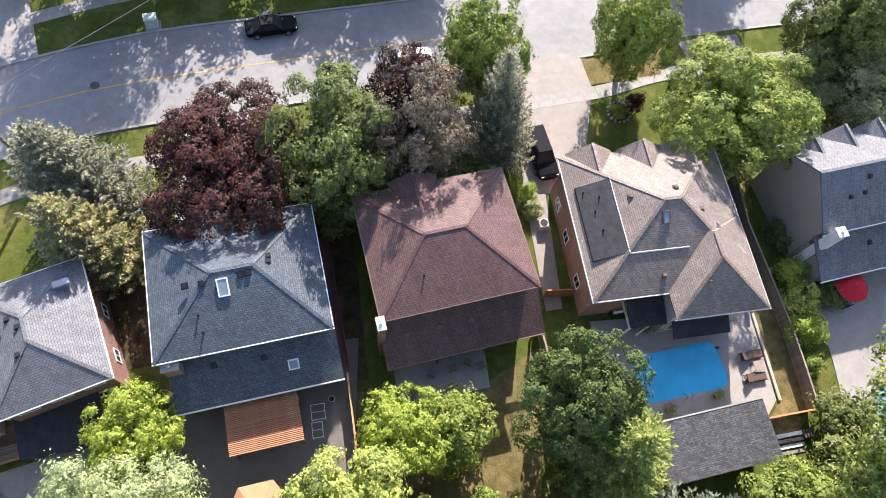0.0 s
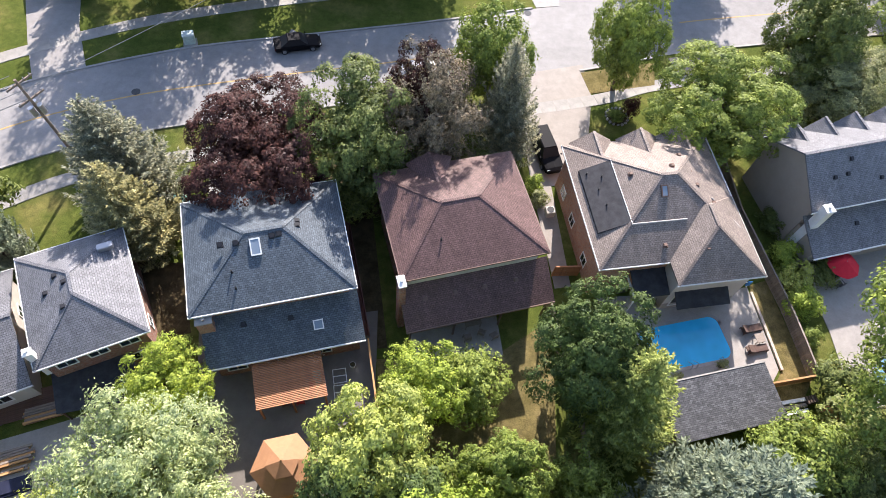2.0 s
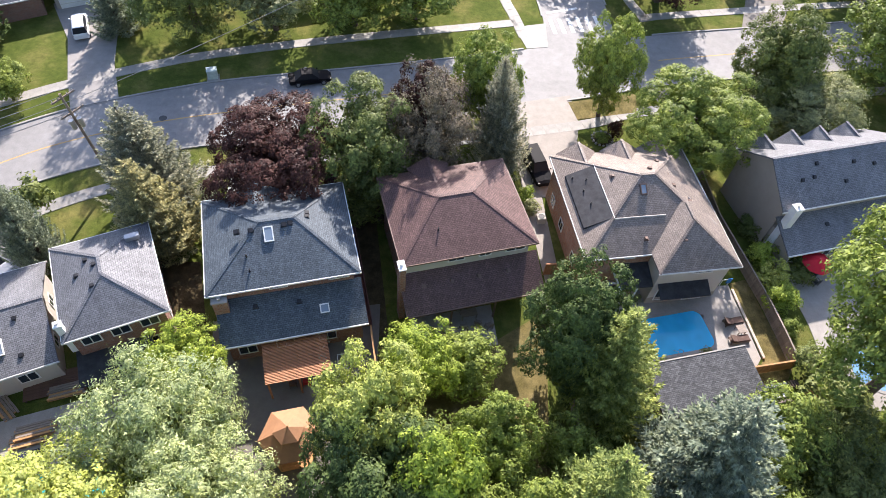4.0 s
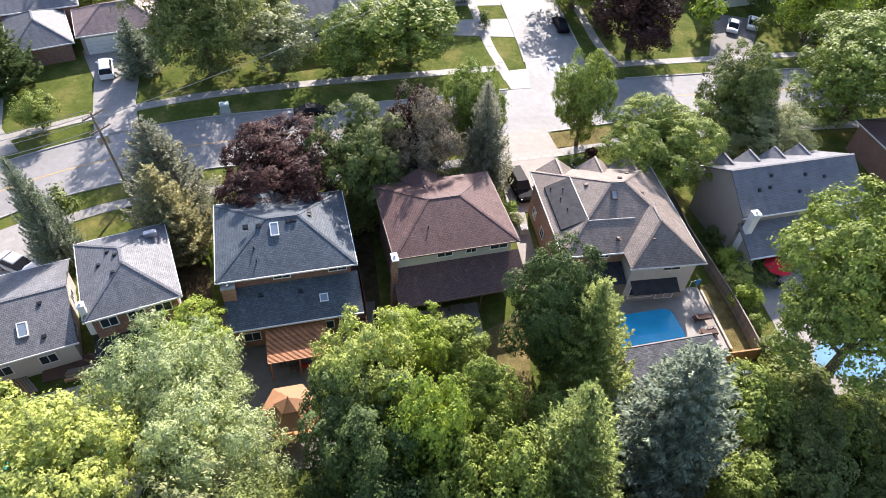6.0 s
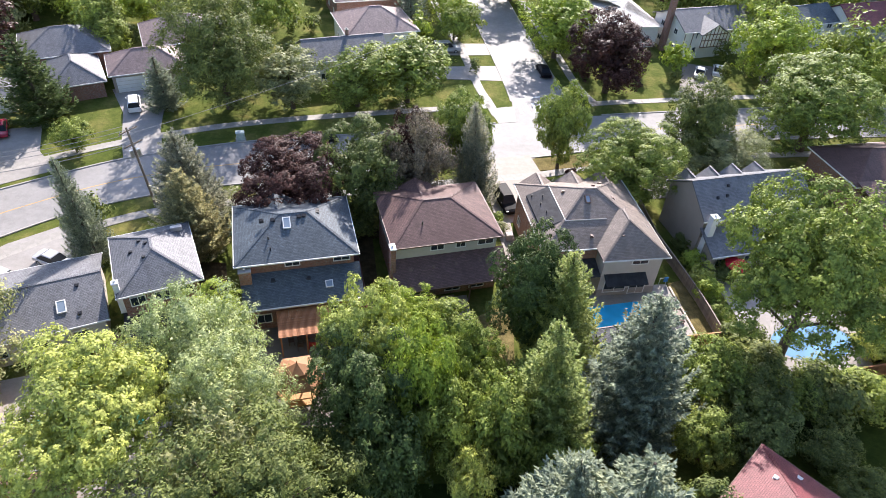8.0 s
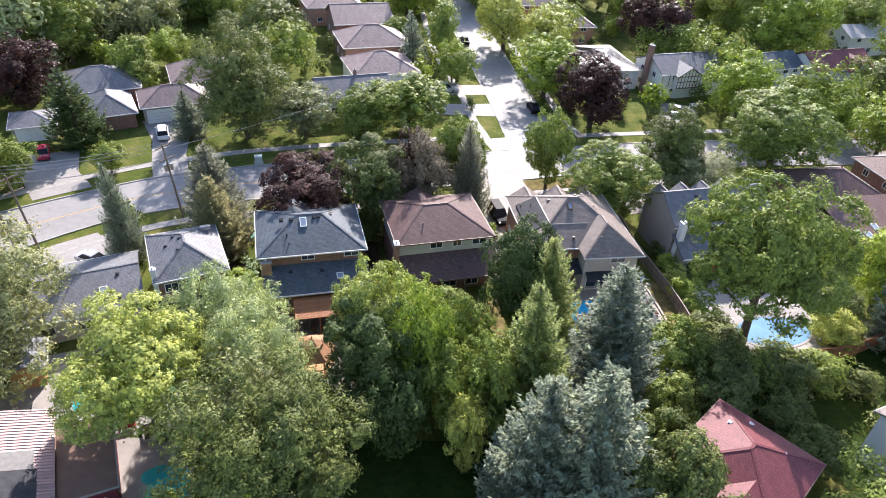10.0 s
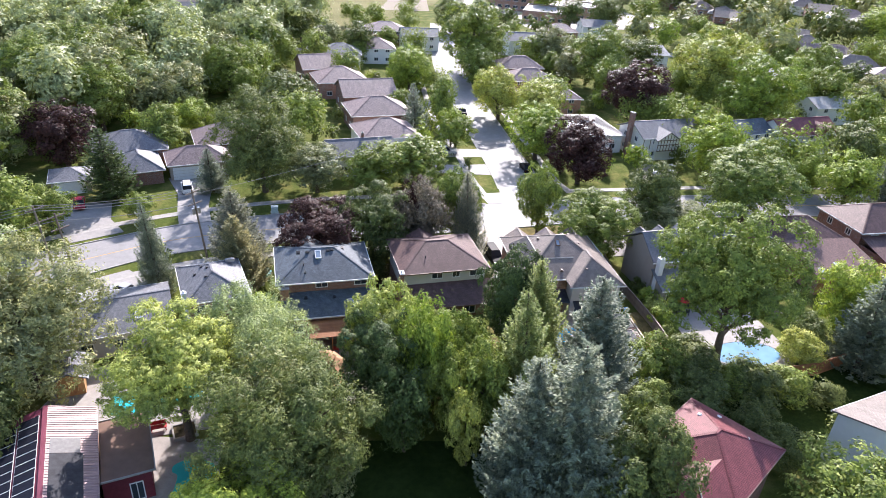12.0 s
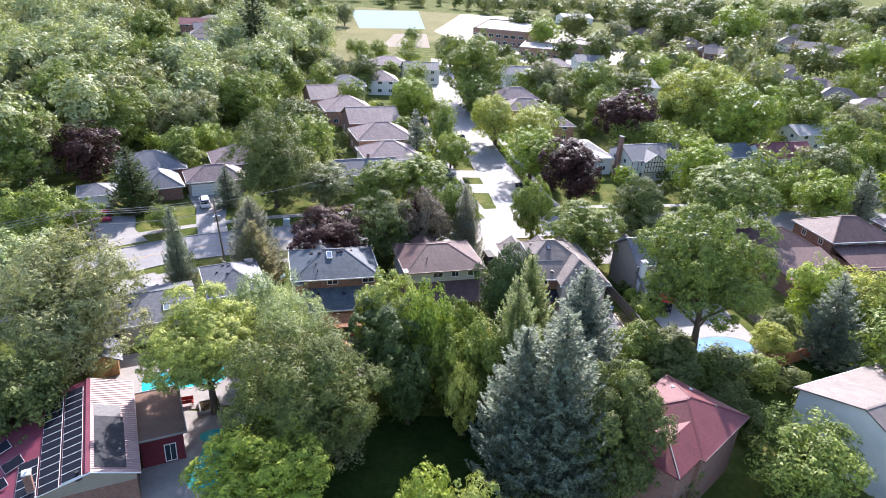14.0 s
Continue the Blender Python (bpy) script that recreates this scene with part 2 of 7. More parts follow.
# ---- mesh helpers ----
def part(name, bm, material, parent, label=""):
    me = bpy.data.meshes.new(name)
    bm.to_mesh(me)
    bm.free()
    me.materials.append(material)
    ob = new(name, me)
    ob.parent = parent
    return tagged(ob, label)


def thing(name, m, label, category, group="", kind=""):
    ob = new(name)
    ob.matrix_world = m
    return tagged(ob, label, category, group, kind)


def box(bm, x0, y0, z0, x1, y1, z1, bevel=0.0):
    m = Matrix.LocRotScale(((x0 + x1) / 2, (y0 + y1) / 2, (z0 + z1) / 2), None, (abs(x1 - x0), abs(y1 - y0), abs(z1 - z0)))
    made = bmesh.ops.create_cube(bm, size=1.0, matrix=m)["verts"]
    if bevel:
        edges = list({e for v in made for e in v.link_edges})
        bmesh.ops.bevel(bm, geom=edges, offset=bevel, segments=2, affect="EDGES")
    return bm


def boxes(*dims, bevel=0.0):
    bm = bmesh.new()
    for d in dims:
        box(bm, *d, bevel=bevel)
    return bm


def tube(bm, p, q, r0, r1=None, sides=10):
    p, q = Vector(p), Vector(q)
    d = q - p
    m = Matrix.Translation((p + q) / 2) @ d.to_track_quat("Z", "Y").to_matrix().to_4x4()
    bmesh.ops.create_cone(bm, cap_ends=True, segments=sides, radius1=r0, radius2=r0 if r1 is None else r1, depth=d.length, matrix=m)
    return bm


def uv_faces(bm):
    """UV in metres: u along the level direction of each face, v up its slope."""
    uv = bm.loops.layers.uv.verify()
    for f in bm.faces:
        n = f.normal
        along = Vector((0, 0, 1)).cross(n)
        along = along.normalized() if along.length > 1e-3 else Vector((1, 0, 0))
        up = n.cross(along).normalized()
        for lp in f.loops:
            lp[uv].uv = (lp.vert.co.dot(along), lp.vert.co.dot(up))
    return bm


def poly(bm, pts):
    return bm.faces.new([bm.verts.new(p) for p in pts])


def slab(bm, outline, z0, z1):
    """A flat slab from an outline run anticlockwise."""
    top = poly(bm, [(x, y, z1) for x, y in outline])
    top.normal_update()
    if top.normal.z < 0:
        top.normal_flip()
    low = [bm.verts.new((v.co.x, v.co.y, z0)) for v in top.verts]
    vs = list(top.verts)
    for i in range(len(vs)):
        j = (i + 1) % len(vs)
        bm.faces.new((vs[j], vs[i], low[i], low[j]))
    return bm


def smooth_line(pts, n=8):
    """Points along a smooth curve through pts (Catmull-Rom)."""
    p = [Vector(a).to_2d() for a in pts]
    p = [2 * p[0] - p[1]] + p + [2 * p[-1] - p[-2]]
    out = []
    for i in range(1, len(p) - 2):
        for k in range(n):
            t = k / n
            out.append(0.5 * (2 * p[i] + (p[i + 1] - p[i - 1]) * t + (2 * p[i - 1] - 5 * p[i] + 4 * p[i + 1] - p[i + 2]) * t * t + (3 * p[i] - p[i - 1] - 3 * p[i + 1] + p[i + 2]) * t ** 3))
    out.append(p[-2])
    return out


def offset_line(line, d):
    out = []
    for i, a in enumerate(line):
        t = (line[min(i + 1, len(line) - 1)] - line[max(i - 1, 0)]).normalized()
        out.append(a + Vector((-t.y, t.x)) * d)
    return out


def strip(bm, line, d0, d1, z0, z1):
    """A raised band between two offsets of a line (positive: to its left)."""
    a, b = offset_line(line, d0), offset_line(line, d1)
    ring = []
    for p, q in zip(a, b):
        ring.append([bm.verts.new((p.x, p.y, z0)), bm.verts.new((p.x, p.y, z1)), bm.verts.new((q.x, q.y, z1)), bm.verts.new((q.x, q.y, z0))])
    for r, s in zip(ring, ring[1:]):
        for k in range(3):
            bm.faces.new((r[k], s[k], s[k + 1], r[k + 1]))
    bmesh.ops.recalc_face_normals(bm, faces=bm.faces[:])
    return bm


def setting(name, bm, material, label, category):
    ob = part(name, bm, material, None)
    return tagged(ob, label, category, "", "structure")


# ---- ground, roads, pavements ----
def ground_sheet():
    bm = bmesh.new()
    n, size = 40, 2400.0
    for i in range(n):
        for j in range(n):
            x0, y0 = -size / 2 + size * i / n, -size / 2 + 300 + size * j / n
            s = size / n
            poly(bm, [(x0, y0, 0), (x0 + s, y0, 0), (x0 + s, y0 + s, 0), (x0, y0 + s, 0)])
    bmesh.ops.remove_doubles(bm, verts=bm.verts[:], dist=0.01)
    return bm


setting("ground", ground_sheet(), GRASS, "patchy green lawn and verge grass, dry in places", "ground")

KERB_S = [(-74, -13.0), (-58, 3.0), (-50, 11.0), (-44, 17.0), (-39.6, 20.6), (-33, 24.2), (-25.6, 27.0), (-12, 30.7), (2, 34.5), (14.8, 38.4), (24.9, 41.7), (36.9, 44.8), (60, 49.5), (90, 54), (150, 60), (260, 72)]
KERB_N = [(-84, -7.0), (-66, 9.0), (-56, 19.0), (-46.2, 26.7), (-39.9, 31.1), (-34.8, 33.6), (-29.6, 35.8), (-24, 37.8), (-12, 41.0), (-0.4, 44.1), (12, 47.9), (30, 52.9), (60, 59.3), (90, 64), (150, 70), (260, 82)]
SIDE_W = [(13.2, 47.5), (12.9, 56), (11.2, 68), (8.3, 85), (5.6, 102), (1.2, 130), (-2.6, 160), (-5, 205), (-6, 240)]
south_line, north_line, west_line = smooth_line(KERB_S), smooth_line(KERB_N), smooth_line(SIDE_W)


def ribbon(bm, a, b, z):
    va, vb = [bm.verts.new((p.x, p.y, z)) for p in a], [bm.verts.new((p.x, p.y, z)) for p in b]
    for i in range(len(a) - 1):
        f = bm.faces.new((va[i], va[i + 1], vb[i + 1], vb[i]))
        f.normal_update()
        if f.normal.z < 0:
            f.normal_flip()
    return bm


setting("road_main", ribbon(bmesh.new(), south_line, north_line, 0.02), ASPHALT, "worn grey asphalt street with patched cracks", "road")
east_line = offset_line(west_line, -9.0)
setting("road_side", ribbon(bmesh.new(), east_line, west_line, 0.024), ASPHALT, "pale worn asphalt side street", "road")
far_road = smooth_line([(-60, 168), (-6, 178), (40, 190), (120, 212), (240, 250)])
setting("road_far", strip(bmesh.new(), far_road, -4, 4, 0.0, 0.03), ASPHALT, "distant asphalt street", "road")


def cut(line, x0, x1):
    return [p for p in line if x0 <= p.x <= x1]


def kerb(name, line, d0, d1):
    setting(name, strip(bmesh.new(), line, d0, d1, 0.0, 0.13), KERB, "pale concrete kerb along the street", "kerb")


kerb("kerb_south", cut(south_line, -75, 8.0), 0.0, -0.22)
kerb("kerb_island", cut(south_line, 14.6, 24.6), 0.0, -0.22)
kerb("kerb_east", cut(south_line, 31, 260), 0.0, -0.22)
kerb("kerb_north", cut(north_line, -84, 10.8), 0.0, 0.22)
kerb("kerb_north_east", cut(north_line, 25.5, 260), 0.0, 0.22)
kerb("kerb_side_west", [p for p in west_line if p.y > 54], 0.0, 0.22)
kerb("kerb_side_east", [p for p in east_line if p.y > 58], 0.0, -0.22)

WALK_N = [(-72, 10.5), (-60, 21.2), (-51.6, 28.2), (-46.9, 31.7), (-41.2, 35.4), (-34, 39.2), (-28.2, 41.8), (-19.2, 44.9), (-8.7, 48.0), (2.4, 51.0), (9.0, 52.8)]
WALK_S = [(-62, -8.0), (-52, 4.0), (-42.6, 13.6), (-37.5, 17.3), (-31.4, 20.9), (-22, 24.0), (-8, 27.6), (4, 31.0), (16.2, 34.3), (23, 37), (36, 40.4), (60, 45), (90, 49)]
WALK_W = [(10.2, 50.6), (9.2, 54.5), (7.8, 59.4), (5.2, 72.8), (1.8, 86), (-1.2, 101), (-4.8, 129), (-8, 160)]
WALK_E = [(26.6, 56), (24.6, 62), (22.6, 74), (20.2, 88), (17.8, 104), (13.6, 132), (9, 162)]
WALK_NE = [(26.6, 56), (32, 57.4), (60, 63.5), (90, 68)]

SLABS = []
for nm, pts in (("pavement_north", WALK_N), ("pavement_south", WALK_S), ("pavement_side_west", WALK_W), ("pavement_side_east", WALK_E), ("pavement_north_east", WALK_NE)):
    line = smooth_line(pts)
    bed = setting(nm, strip(bmesh.new(), line, -0.72, 0.72, 0.0, 0.035), KERB, "pale concrete pavement of square slabs", "pavement")
    SLABS.append((bed, line))


def flat(name, outline, material, z, label, category):
    return setting(name, slab(bmesh.new(), outline, z - 0.05, z), material, label, category)


flat("driveway_1", [(8.6, 37.2), (15.2, 39.2), (15.8, 34.6), (14.6, 26.5), (14.0, 23.8), (10.9, 23.0), (12.0, 12.5), (10.6, 12.2), (9.0, 23), (8.4, 30)], DRIVE, 0.05, "sunlit pale concrete driveway", "driveway")
flat("driveway_2", [(-48.2, 50.0), (-42.4, 52.4), (-38.7, 44.8), (-37.3, 39.3), (-34.9, 33.4), (-39.4, 31.4), (-41.5, 36.4), (-44.0, 43.3)], DRIVE_G, 0.051, "pale asphalt driveway beside a lawn", "driveway")
flat("driveway_3", [(-62, 35), (-53.2, 38.4), (-50.4, 32), (-46.6, 28.0), (-52.5, 23.4), (-55, 26.5)], DRIVE_G, 0.052, "pale driveway with a red car", "driveway")
flat("driveway_4", [(-52, 5), (-45, 13.6), (-41, 17.0), (-38.6, 15.2), (-34, 14.2), (-35, 8), (-42, 3)], DRIVE_G, 0.053, "sunlit concrete forecourt", "driveway")
flat("driveway_5", [(24.9, 41.2), (31.2, 42.8), (33.6, 35.5), (34.5, 31), (29.5, 30), (26.8, 36)], DARKPAVE, 0.054, "pale asphalt driveway under a tree", "driveway")
flat("driveway_6", [(12.2, 62.0), (12.0, 67.9), (3, 66.2), (-1.5, 65.6), (-1.5, 60.8), (3, 61.3)], DRIVE_G, 0.055, "pale driveway off the side street", "driveway")
flat("driveway_10", [(11.4, 72.4), (10.4, 77.2), (1, 75.7), (-2.5, 75.0), (-2.0, 70.2), (6.9, 71.5)], DRIVE, 0.055, "sunlit pale driveway with a silver car", "driveway")
flat("driveway_7", [(39.6, 54.8), (45.4, 56.2), (53.8, 73.5), (46.0, 74.5)], DARKPAVE, 0.056, "dark asphalt driveway with parked cars", "driveway")
flat("driveway_8", [(-21, 29.2), (-16, 30.6), (-14, 22), (-11.5, 16.5), (-19.6, 14.4), (-20.4, 20)], DRIVE_G, 0.057, "pale concrete driveway before the blue-roofed house", "driveway")
flat("driveway_9", [(57, 58.9), (63, 60), (66, 78), (60, 78)], DARKPAVE, 0.056, "grey driveway off the street", "driveway")
flat("verge_island", [(14.9, 38.0), (15.7, 35.1), (22.8, 37.0), (23.2, 40.3)], DRY, 0.062, "dry patchy grass verge beside the driveway", "verge")
flat("corner_apron", [(10.6, 47.6), (13.3, 48.2), (13.3, 53.2), (10.7, 52.4), (9.6, 50.6)], KERB, 0.05, "pale concrete apron at the street corner", "pavement")
flat("pool_deck", [(14.2, 11.5), (27.9, 13.4), (29.0, 5.8), (27.0, 3.0), (16.2, 1.0)], PATIO, 0.06, "worn concrete pool deck with damp stains", "patio")
flat("patio_1", [(-1.8, 7.8), (5.4, 9.8), (6.0, 5.8), (-0.8, 4.0)], PATIO, 0.06, "grey concrete patio slab behind the brown house", "patio")
flat("patio_2", [(-18.4, 6.5), (-4.4, 9.2), (-4.0, 0.8), (-4.6, -7.4), (-14.5, -8.4), (-16.4, -4.2)], DARKPAVE, 0.06, "dark stone paving of the back garden", "patio")
flat("patio_3", [(33.0, 18.5), (45, 21), (47.6, 6.5), (46.4, 2.6), (37.4, 1.4), (34.6, 5.5), (34.4, 9.5)], PATIO, 0.06, "grey flagstone patio round a pool", "patio")
flat("patio_4", [(-26.5, -1), (-21.5, 1.2), (-20, -8), (-20, -12.5), (-30, -15.5), (-38, -13), (-37, -5)], PATIO, 0.06, "grey garden paving", "patio")
flat("patio_5", [(-26.5, -14.0), (-18.0, -14), (-17, -27), (-25, -28)], PATIO, 0.061, "grey paving round a green pool", "patio")
flat("dry_lawn", [(-4.2, 5.0), (4.5, 5.2), (10.4, 9.5), (9.6, -7), (-2.6, -7.4)], DRY, 0.02, "dry patchy garden lawn", "lawn")
flat("dry_strip", [(28.05, 13.6), (29.8, 14.2), (31.6, 5.0), (29.3, 1.5), (27.4, 3.0), (29.2, 5.7)], DRY, 0.031, "dry shaded grass strip beside the pool deck", "lawn")
# Both garden lawns have tree shade painted into their dark green.
flat("garden_lawn_1", [(-6, -13), (9, -12), (22, -28), (18, -46), (-14, -46), (-9, -26)], LAWN_SHADE, 0.02, "deep green garden lawn, tree shade put into its colour", "lawn")
flat("garden_lawn_2", [(38, -0.4), (43, 0.4), (57, 6.0), (60, -6), (40, -12), (33.6, -6)], LAWN_SHADE, 0.02, "deep green garden lawn behind a fence, tree shade put into its colour", "lawn")
# Dark sheet laid over the grass to paint the shade below the trees.
flat("front_shade_patch", [(-12.4, 16.4), (6.4, 21.6), (7.4, 25.4), (-11.4, 24.2)], SOIL, 0.028, "dark earth sheet standing in for shade under the front-garden trees", "soil")
flat("garden_soil_1", [(-25.4, 12.4), (-21.0, 12.6), (-19.0, 6.4), (-22.6, 5.6)], SOIL, 0.03, "bare brown earth between two houses", "soil")
flat("garden_soil_2", [(-9.0, 22.0), (-6.2, 22.2), (-3.4, 6.0), (-6.6, 5.6)], SOIL, 0.03, "bare shaded earth between two houses", "soil")
flat("sports_field", [(-96, 330), (-64, 206), (-36, 208), (-6, 300), (12, 470), (-70, 470)], lawn("field_grass", [(0.3, (0.15, 0.145, 0.07)), (0.7, (0.22, 0.2, 0.105))], 0.03), 0.06, "sunlit dry playing field", "field")
flat("ball_diamond", [(-32, 268), (-8, 274), (-12, 330), (-30, 320)], plain("pale_sand", (0.3, 0.26, 0.2), 0.95, spec=0.03), 0.09, "pale sandy ball diamond", "field")
flat("school_yard", [(-8, 345), (12, 300), (40, 240), (110, 270), (60, 470), (10, 470)], DRIVE, 0.07, "pale asphalt school yard", "yard")
flat("courts", [(-52, 336), (-14, 356), (-24, 470), (-72, 440)], plain("court_paint", (0.26, 0.38, 0.4), 0.95, vary=0.08, spec=0.03), 0.08, "pale painted sports courts", "court")


# ---- trees ----
def quads_mesh(name, centre, a, b):
    """One mesh of many small loose pointed leaves: centres and two half axes each."""
    n = len(centre)
    co = np.empty((n, 3, 3), np.float32)
    co[:, 0], co[:, 1], co[:, 2] = centre + a * 1.3, centre - a * 0.9 + b * 1.15, centre - a * 0.6 - b * 1.2
    me = bpy.data.meshes.new(name)
    me.vertices.add(n * 3)
    me.vertices.foreach_set("co", co.ravel())
    me.loops.add(n * 3)
    me.loops.foreach_set("vertex_index", np.arange(n * 3, dtype=np.int32))
    me.polygons.add(n)
    me.polygons.foreach_set("loop_start", np.arange(0, n * 3, 3, dtype=np.int32))
    me.polygons.foreach_set("loop_total", np.full(n, 3, np.int32))
    me.update()
    me.materials.append(None)
    return me


def unit(v):
    return v / np.maximum(np.linalg.norm(v, axis=-1, keepdims=True), 1e-6)


def leaf_axes(rng, normal, size, aspect=0.7, spread=0.7):
    """Two half axes for each leaf, its face near the given normal."""
    n = unit(normal + rng.normal(0, spread, normal.shape))
    a = unit(np.cross(n, rng.normal(0, 1, n.shape)))
    b = np.cross(n, a)
    s = size[:, None]
    return a * s, b * s * aspect


def broad_crown(seed, leaves, size, lumps=40, rag=0.2, tuft=1.0, low=-0.8, flat=1.0, per=34, shoot=0.5):
    """A broad crown in a unit frame, radius about 1: billows of foliage round dark hollows, on each billow clumps, over each clump leaves."""
    rng = np.random.default_rng(seed)
    i = np.arange(lumps) + 0.5
    z = 1 - 2 * i / lumps
    ang = i * 2.39996 + rng.uniform(0, 6.28)
    q = np.sqrt(np.maximum(0, 1 - z * z))
    c = unit(np.stack([q * np.cos(ang), q * np.sin(ang), z], 1) + rng.normal(0, 0.16, (lumps, 3)))
    r = 1.5 / math.sqrt(lumps) * rng.uniform(0.75, 1.4, lumps)
    c = c * (0.98 - r * 0.9 + rag * rng.uniform(-0.9, 0.55, lumps))[:, None]
    c[:, 2] = np.maximum(c[:, 2], low * rng.uniform(0.7, 1, lumps))
    clumps = max(40, leaves // per)
    of = rng.choice(lumps, clumps, p=r ** 2 / (r ** 2).sum())
    d = unit(rng.normal(0, 0.8, (clumps, 3)) + unit(c[of]) * 0.8 + np.array([0, 0, 0.3]))
    cp = c[of] + d * np.array([1, 1, flat]) * (r[of] * rng.uniform(0.8, 1.08, clumps))[:, None]
    cr = tuft * 3.1 / math.sqrt(clumps) * rng.uniform(0.6, 1.3, clumps)
    which = rng.integers(0, clumps, leaves)
    e = unit(rng.normal(0, 0.8, (leaves, 3)) + d[which] * 0.75 + np.array([0, 0, 0.35]))
    p = cp[which] + e * np.array([1, 1, 0.75]) * (cr[which] * rng.uniform(0.72, 1.1, leaves))[:, None]
    way = unit(d + rng.normal(0, 0.35, d.shape) + np.array([0, 0, 0.45]))
    p = p + way[which] * (cr[which] * shoot * rng.uniform(0, 1, leaves) ** 1.6)[:, None]
    s = size * rng.uniform(0.6, 1.3, leaves)
    deep = rng.uniform(0, 1, leaves) < 0.13
    p[deep] *= rng.uniform(0.35, 0.7, (deep.sum(), 1))
    s[deep] *= 2.1
    a, b = leaf_axes(rng, e * 0.9 + d[which] * 0.35 + np.array([0, 0, 0.2]), s, 0.65, 0.26)
    return p, a, b


def needle_crown(seed, whorls, per, sprays, size, ragged=0.15, droop=0.25, power=0.7):
    """A conifer's crown in a unit frame: tiers of drooping branches, each a tapering fan set with sprays of needles."""
    rng = np.random.default_rng(seed)
    ps, aa, bb = [], [], []
    for i in range(whorls):
        z = 0.05 + 0.94 * (i / whorls) ** 0.92
        reach = max(0.035, (1 - z) ** power)
        k = max(4, int(per * (0.35 + 0.65 * reach)))
        turn = rng.uniform(0, 6.28)
        for j in range(k):
            ang = turn + 6.283 * j / k + rng.normal(0, 0.2)
            ln = reach * rng.uniform(0.7, 1.0 + ragged)
            m = max(5, int(sprays * 2 * (0.2 + ln)))
            knots = np.linspace(0.22, 1.0, max(3, int(3 + 9 * ln)))
            pick = rng.integers(0, len(knots), m)
            sidew = rng.choice([-1.0, 1.0, 0.0], m, p=[0.4, 0.4, 0.2])
            run = rng.uniform(0, 1, m)
            t = np.clip(knots[pick] + run * 0.1, 0, 1.06)
            out = np.array([math.cos(ang), math.sin(ang), 0])
            side = np.array([-out[1], out[0], 0])
            width = ln * np.minimum(0.34 * (1.1 - knots[pick]), 0.17) + 0.014
            off = sidew * run + rng.normal(0, 0.09, m)
            p = out * (t * ln)[:, None] + side * (off * width)[:, None]
            lift = rng.normal(0, 0.012)
            p[:, 2] = z + lift - droop * 0.34 * ln * t - 0.02 * np.abs(off) + 0.14 * ln * t ** 4 + 0.028 * run * min(1, ln * 2.5) + rng.normal(0, 0.005, m)
            s = 0.72 * size * rng.uniform(0.7, 1.3, m) * (0.55 + 0.45 * min(1, ln * 2))
            a = out + side * (sidew * 0.9)[:, None] + np.array([0, 0, 0.12])
            a = unit(a + rng.normal(0, 0.15, a.shape))
            b = unit(np.cross(a, np.array([0, 0, 1.0]) + rng.normal(0, 0.3, a.shape)))
            ps.append(p), aa.append(a * s[:, None]), bb.append(b * (s * 0.4)[:, None])
    return np.concatenate(ps), np.concatenate(aa), np.concatenate(bb)


def limb_mesh(rng, top, reach, r):
    bm = bmesh.new()
    mid, end = Vector((reach * 0.32, 0.1, top * 0.16)), Vector((reach * 0.74, -0.1, top * 0.34))
    tube(bm, (0, 0, 0), mid, r, r * 0.7, 6)
    tube(bm, mid, end, r * 0.7, r * 0.15, 6)
    tube(bm, mid, mid + Vector((reach * 0.25, reach * 0.2, top * 0.2)), r * 0.5, r * 0.1, 5)
    me = bpy.data.meshes.new("limb")
    bm.to_mesh(me)
    bm.free()
    me.materials.append(BARK)
    return me


MESHES = {}
LEAVES = {"huge": (54000, 0.0168), "big": (36000, 0.0205), "near": (24000, 0.0255), "mid": (9000, 0.039), "far": (3000, 0.06), "low": (2600, 0.066), "wood": (2500, 0.064), "tiny": (650, 0.13), "shrub": (450, 0.145)}


def crown_arrays(form, k, detail):
    """Leaf centres and axes for a tree 10 m high with a crown 4 m in radius."""
    H, R = 10.0, 4.0
    n, size = LEAVES[detail]
    if form == "c":
        wh, per, sp, sz = {"big": (32, 18, 78, 0.044), "near": (32, 18, 78, 0.044), "mid": (24, 14, 34, 0.075), "far": (14, 10, 14, 0.16), "low": (18, 10, 20, 0.12)}[detail]
        p, a, b = needle_crown(70 + k, wh, per, sp, sz, 0.1 + 0.06 * k)
        return p * np.array([R, R, H]), a * R, b * R
    if form == "p":
        p, a, b = broad_crown(50 + k, n, size, lumps=64, rag=0.4, tuft=0.95, flat=0.8, shoot=1.9)
        return p * np.array([R, R, H * 0.46]) + np.array([0, 0, H * 0.54]), a * R * 1.15, b * R * 0.75
    if form == "u":
        p, a, b = broad_crown(60 + k, n, size, lumps=52, rag=0.34, low=-0.6, shoot=0.9)
        return p * np.array([R, R, H * 0.34]) + np.array([0, 0, H * 0.67]), a * R, b * R
    if form == "b":
        p, a, b = broad_crown(90 + k, n, size * 1.1, lumps=24, rag=0.2, low=-0.9)
        return p * np.array([R * 0.95, R * 0.95, H * 0.5]) + np.array([0, 0, H * 0.46]), a * R, b * R
    p, a, b = broad_crown(10 + k, n, size, lumps=36 + 6 * k, rag=0.3)
    return p * np.array([R, R, H * 0.45]) + np.array([0, 0, H * 0.55]), a * R, b * R


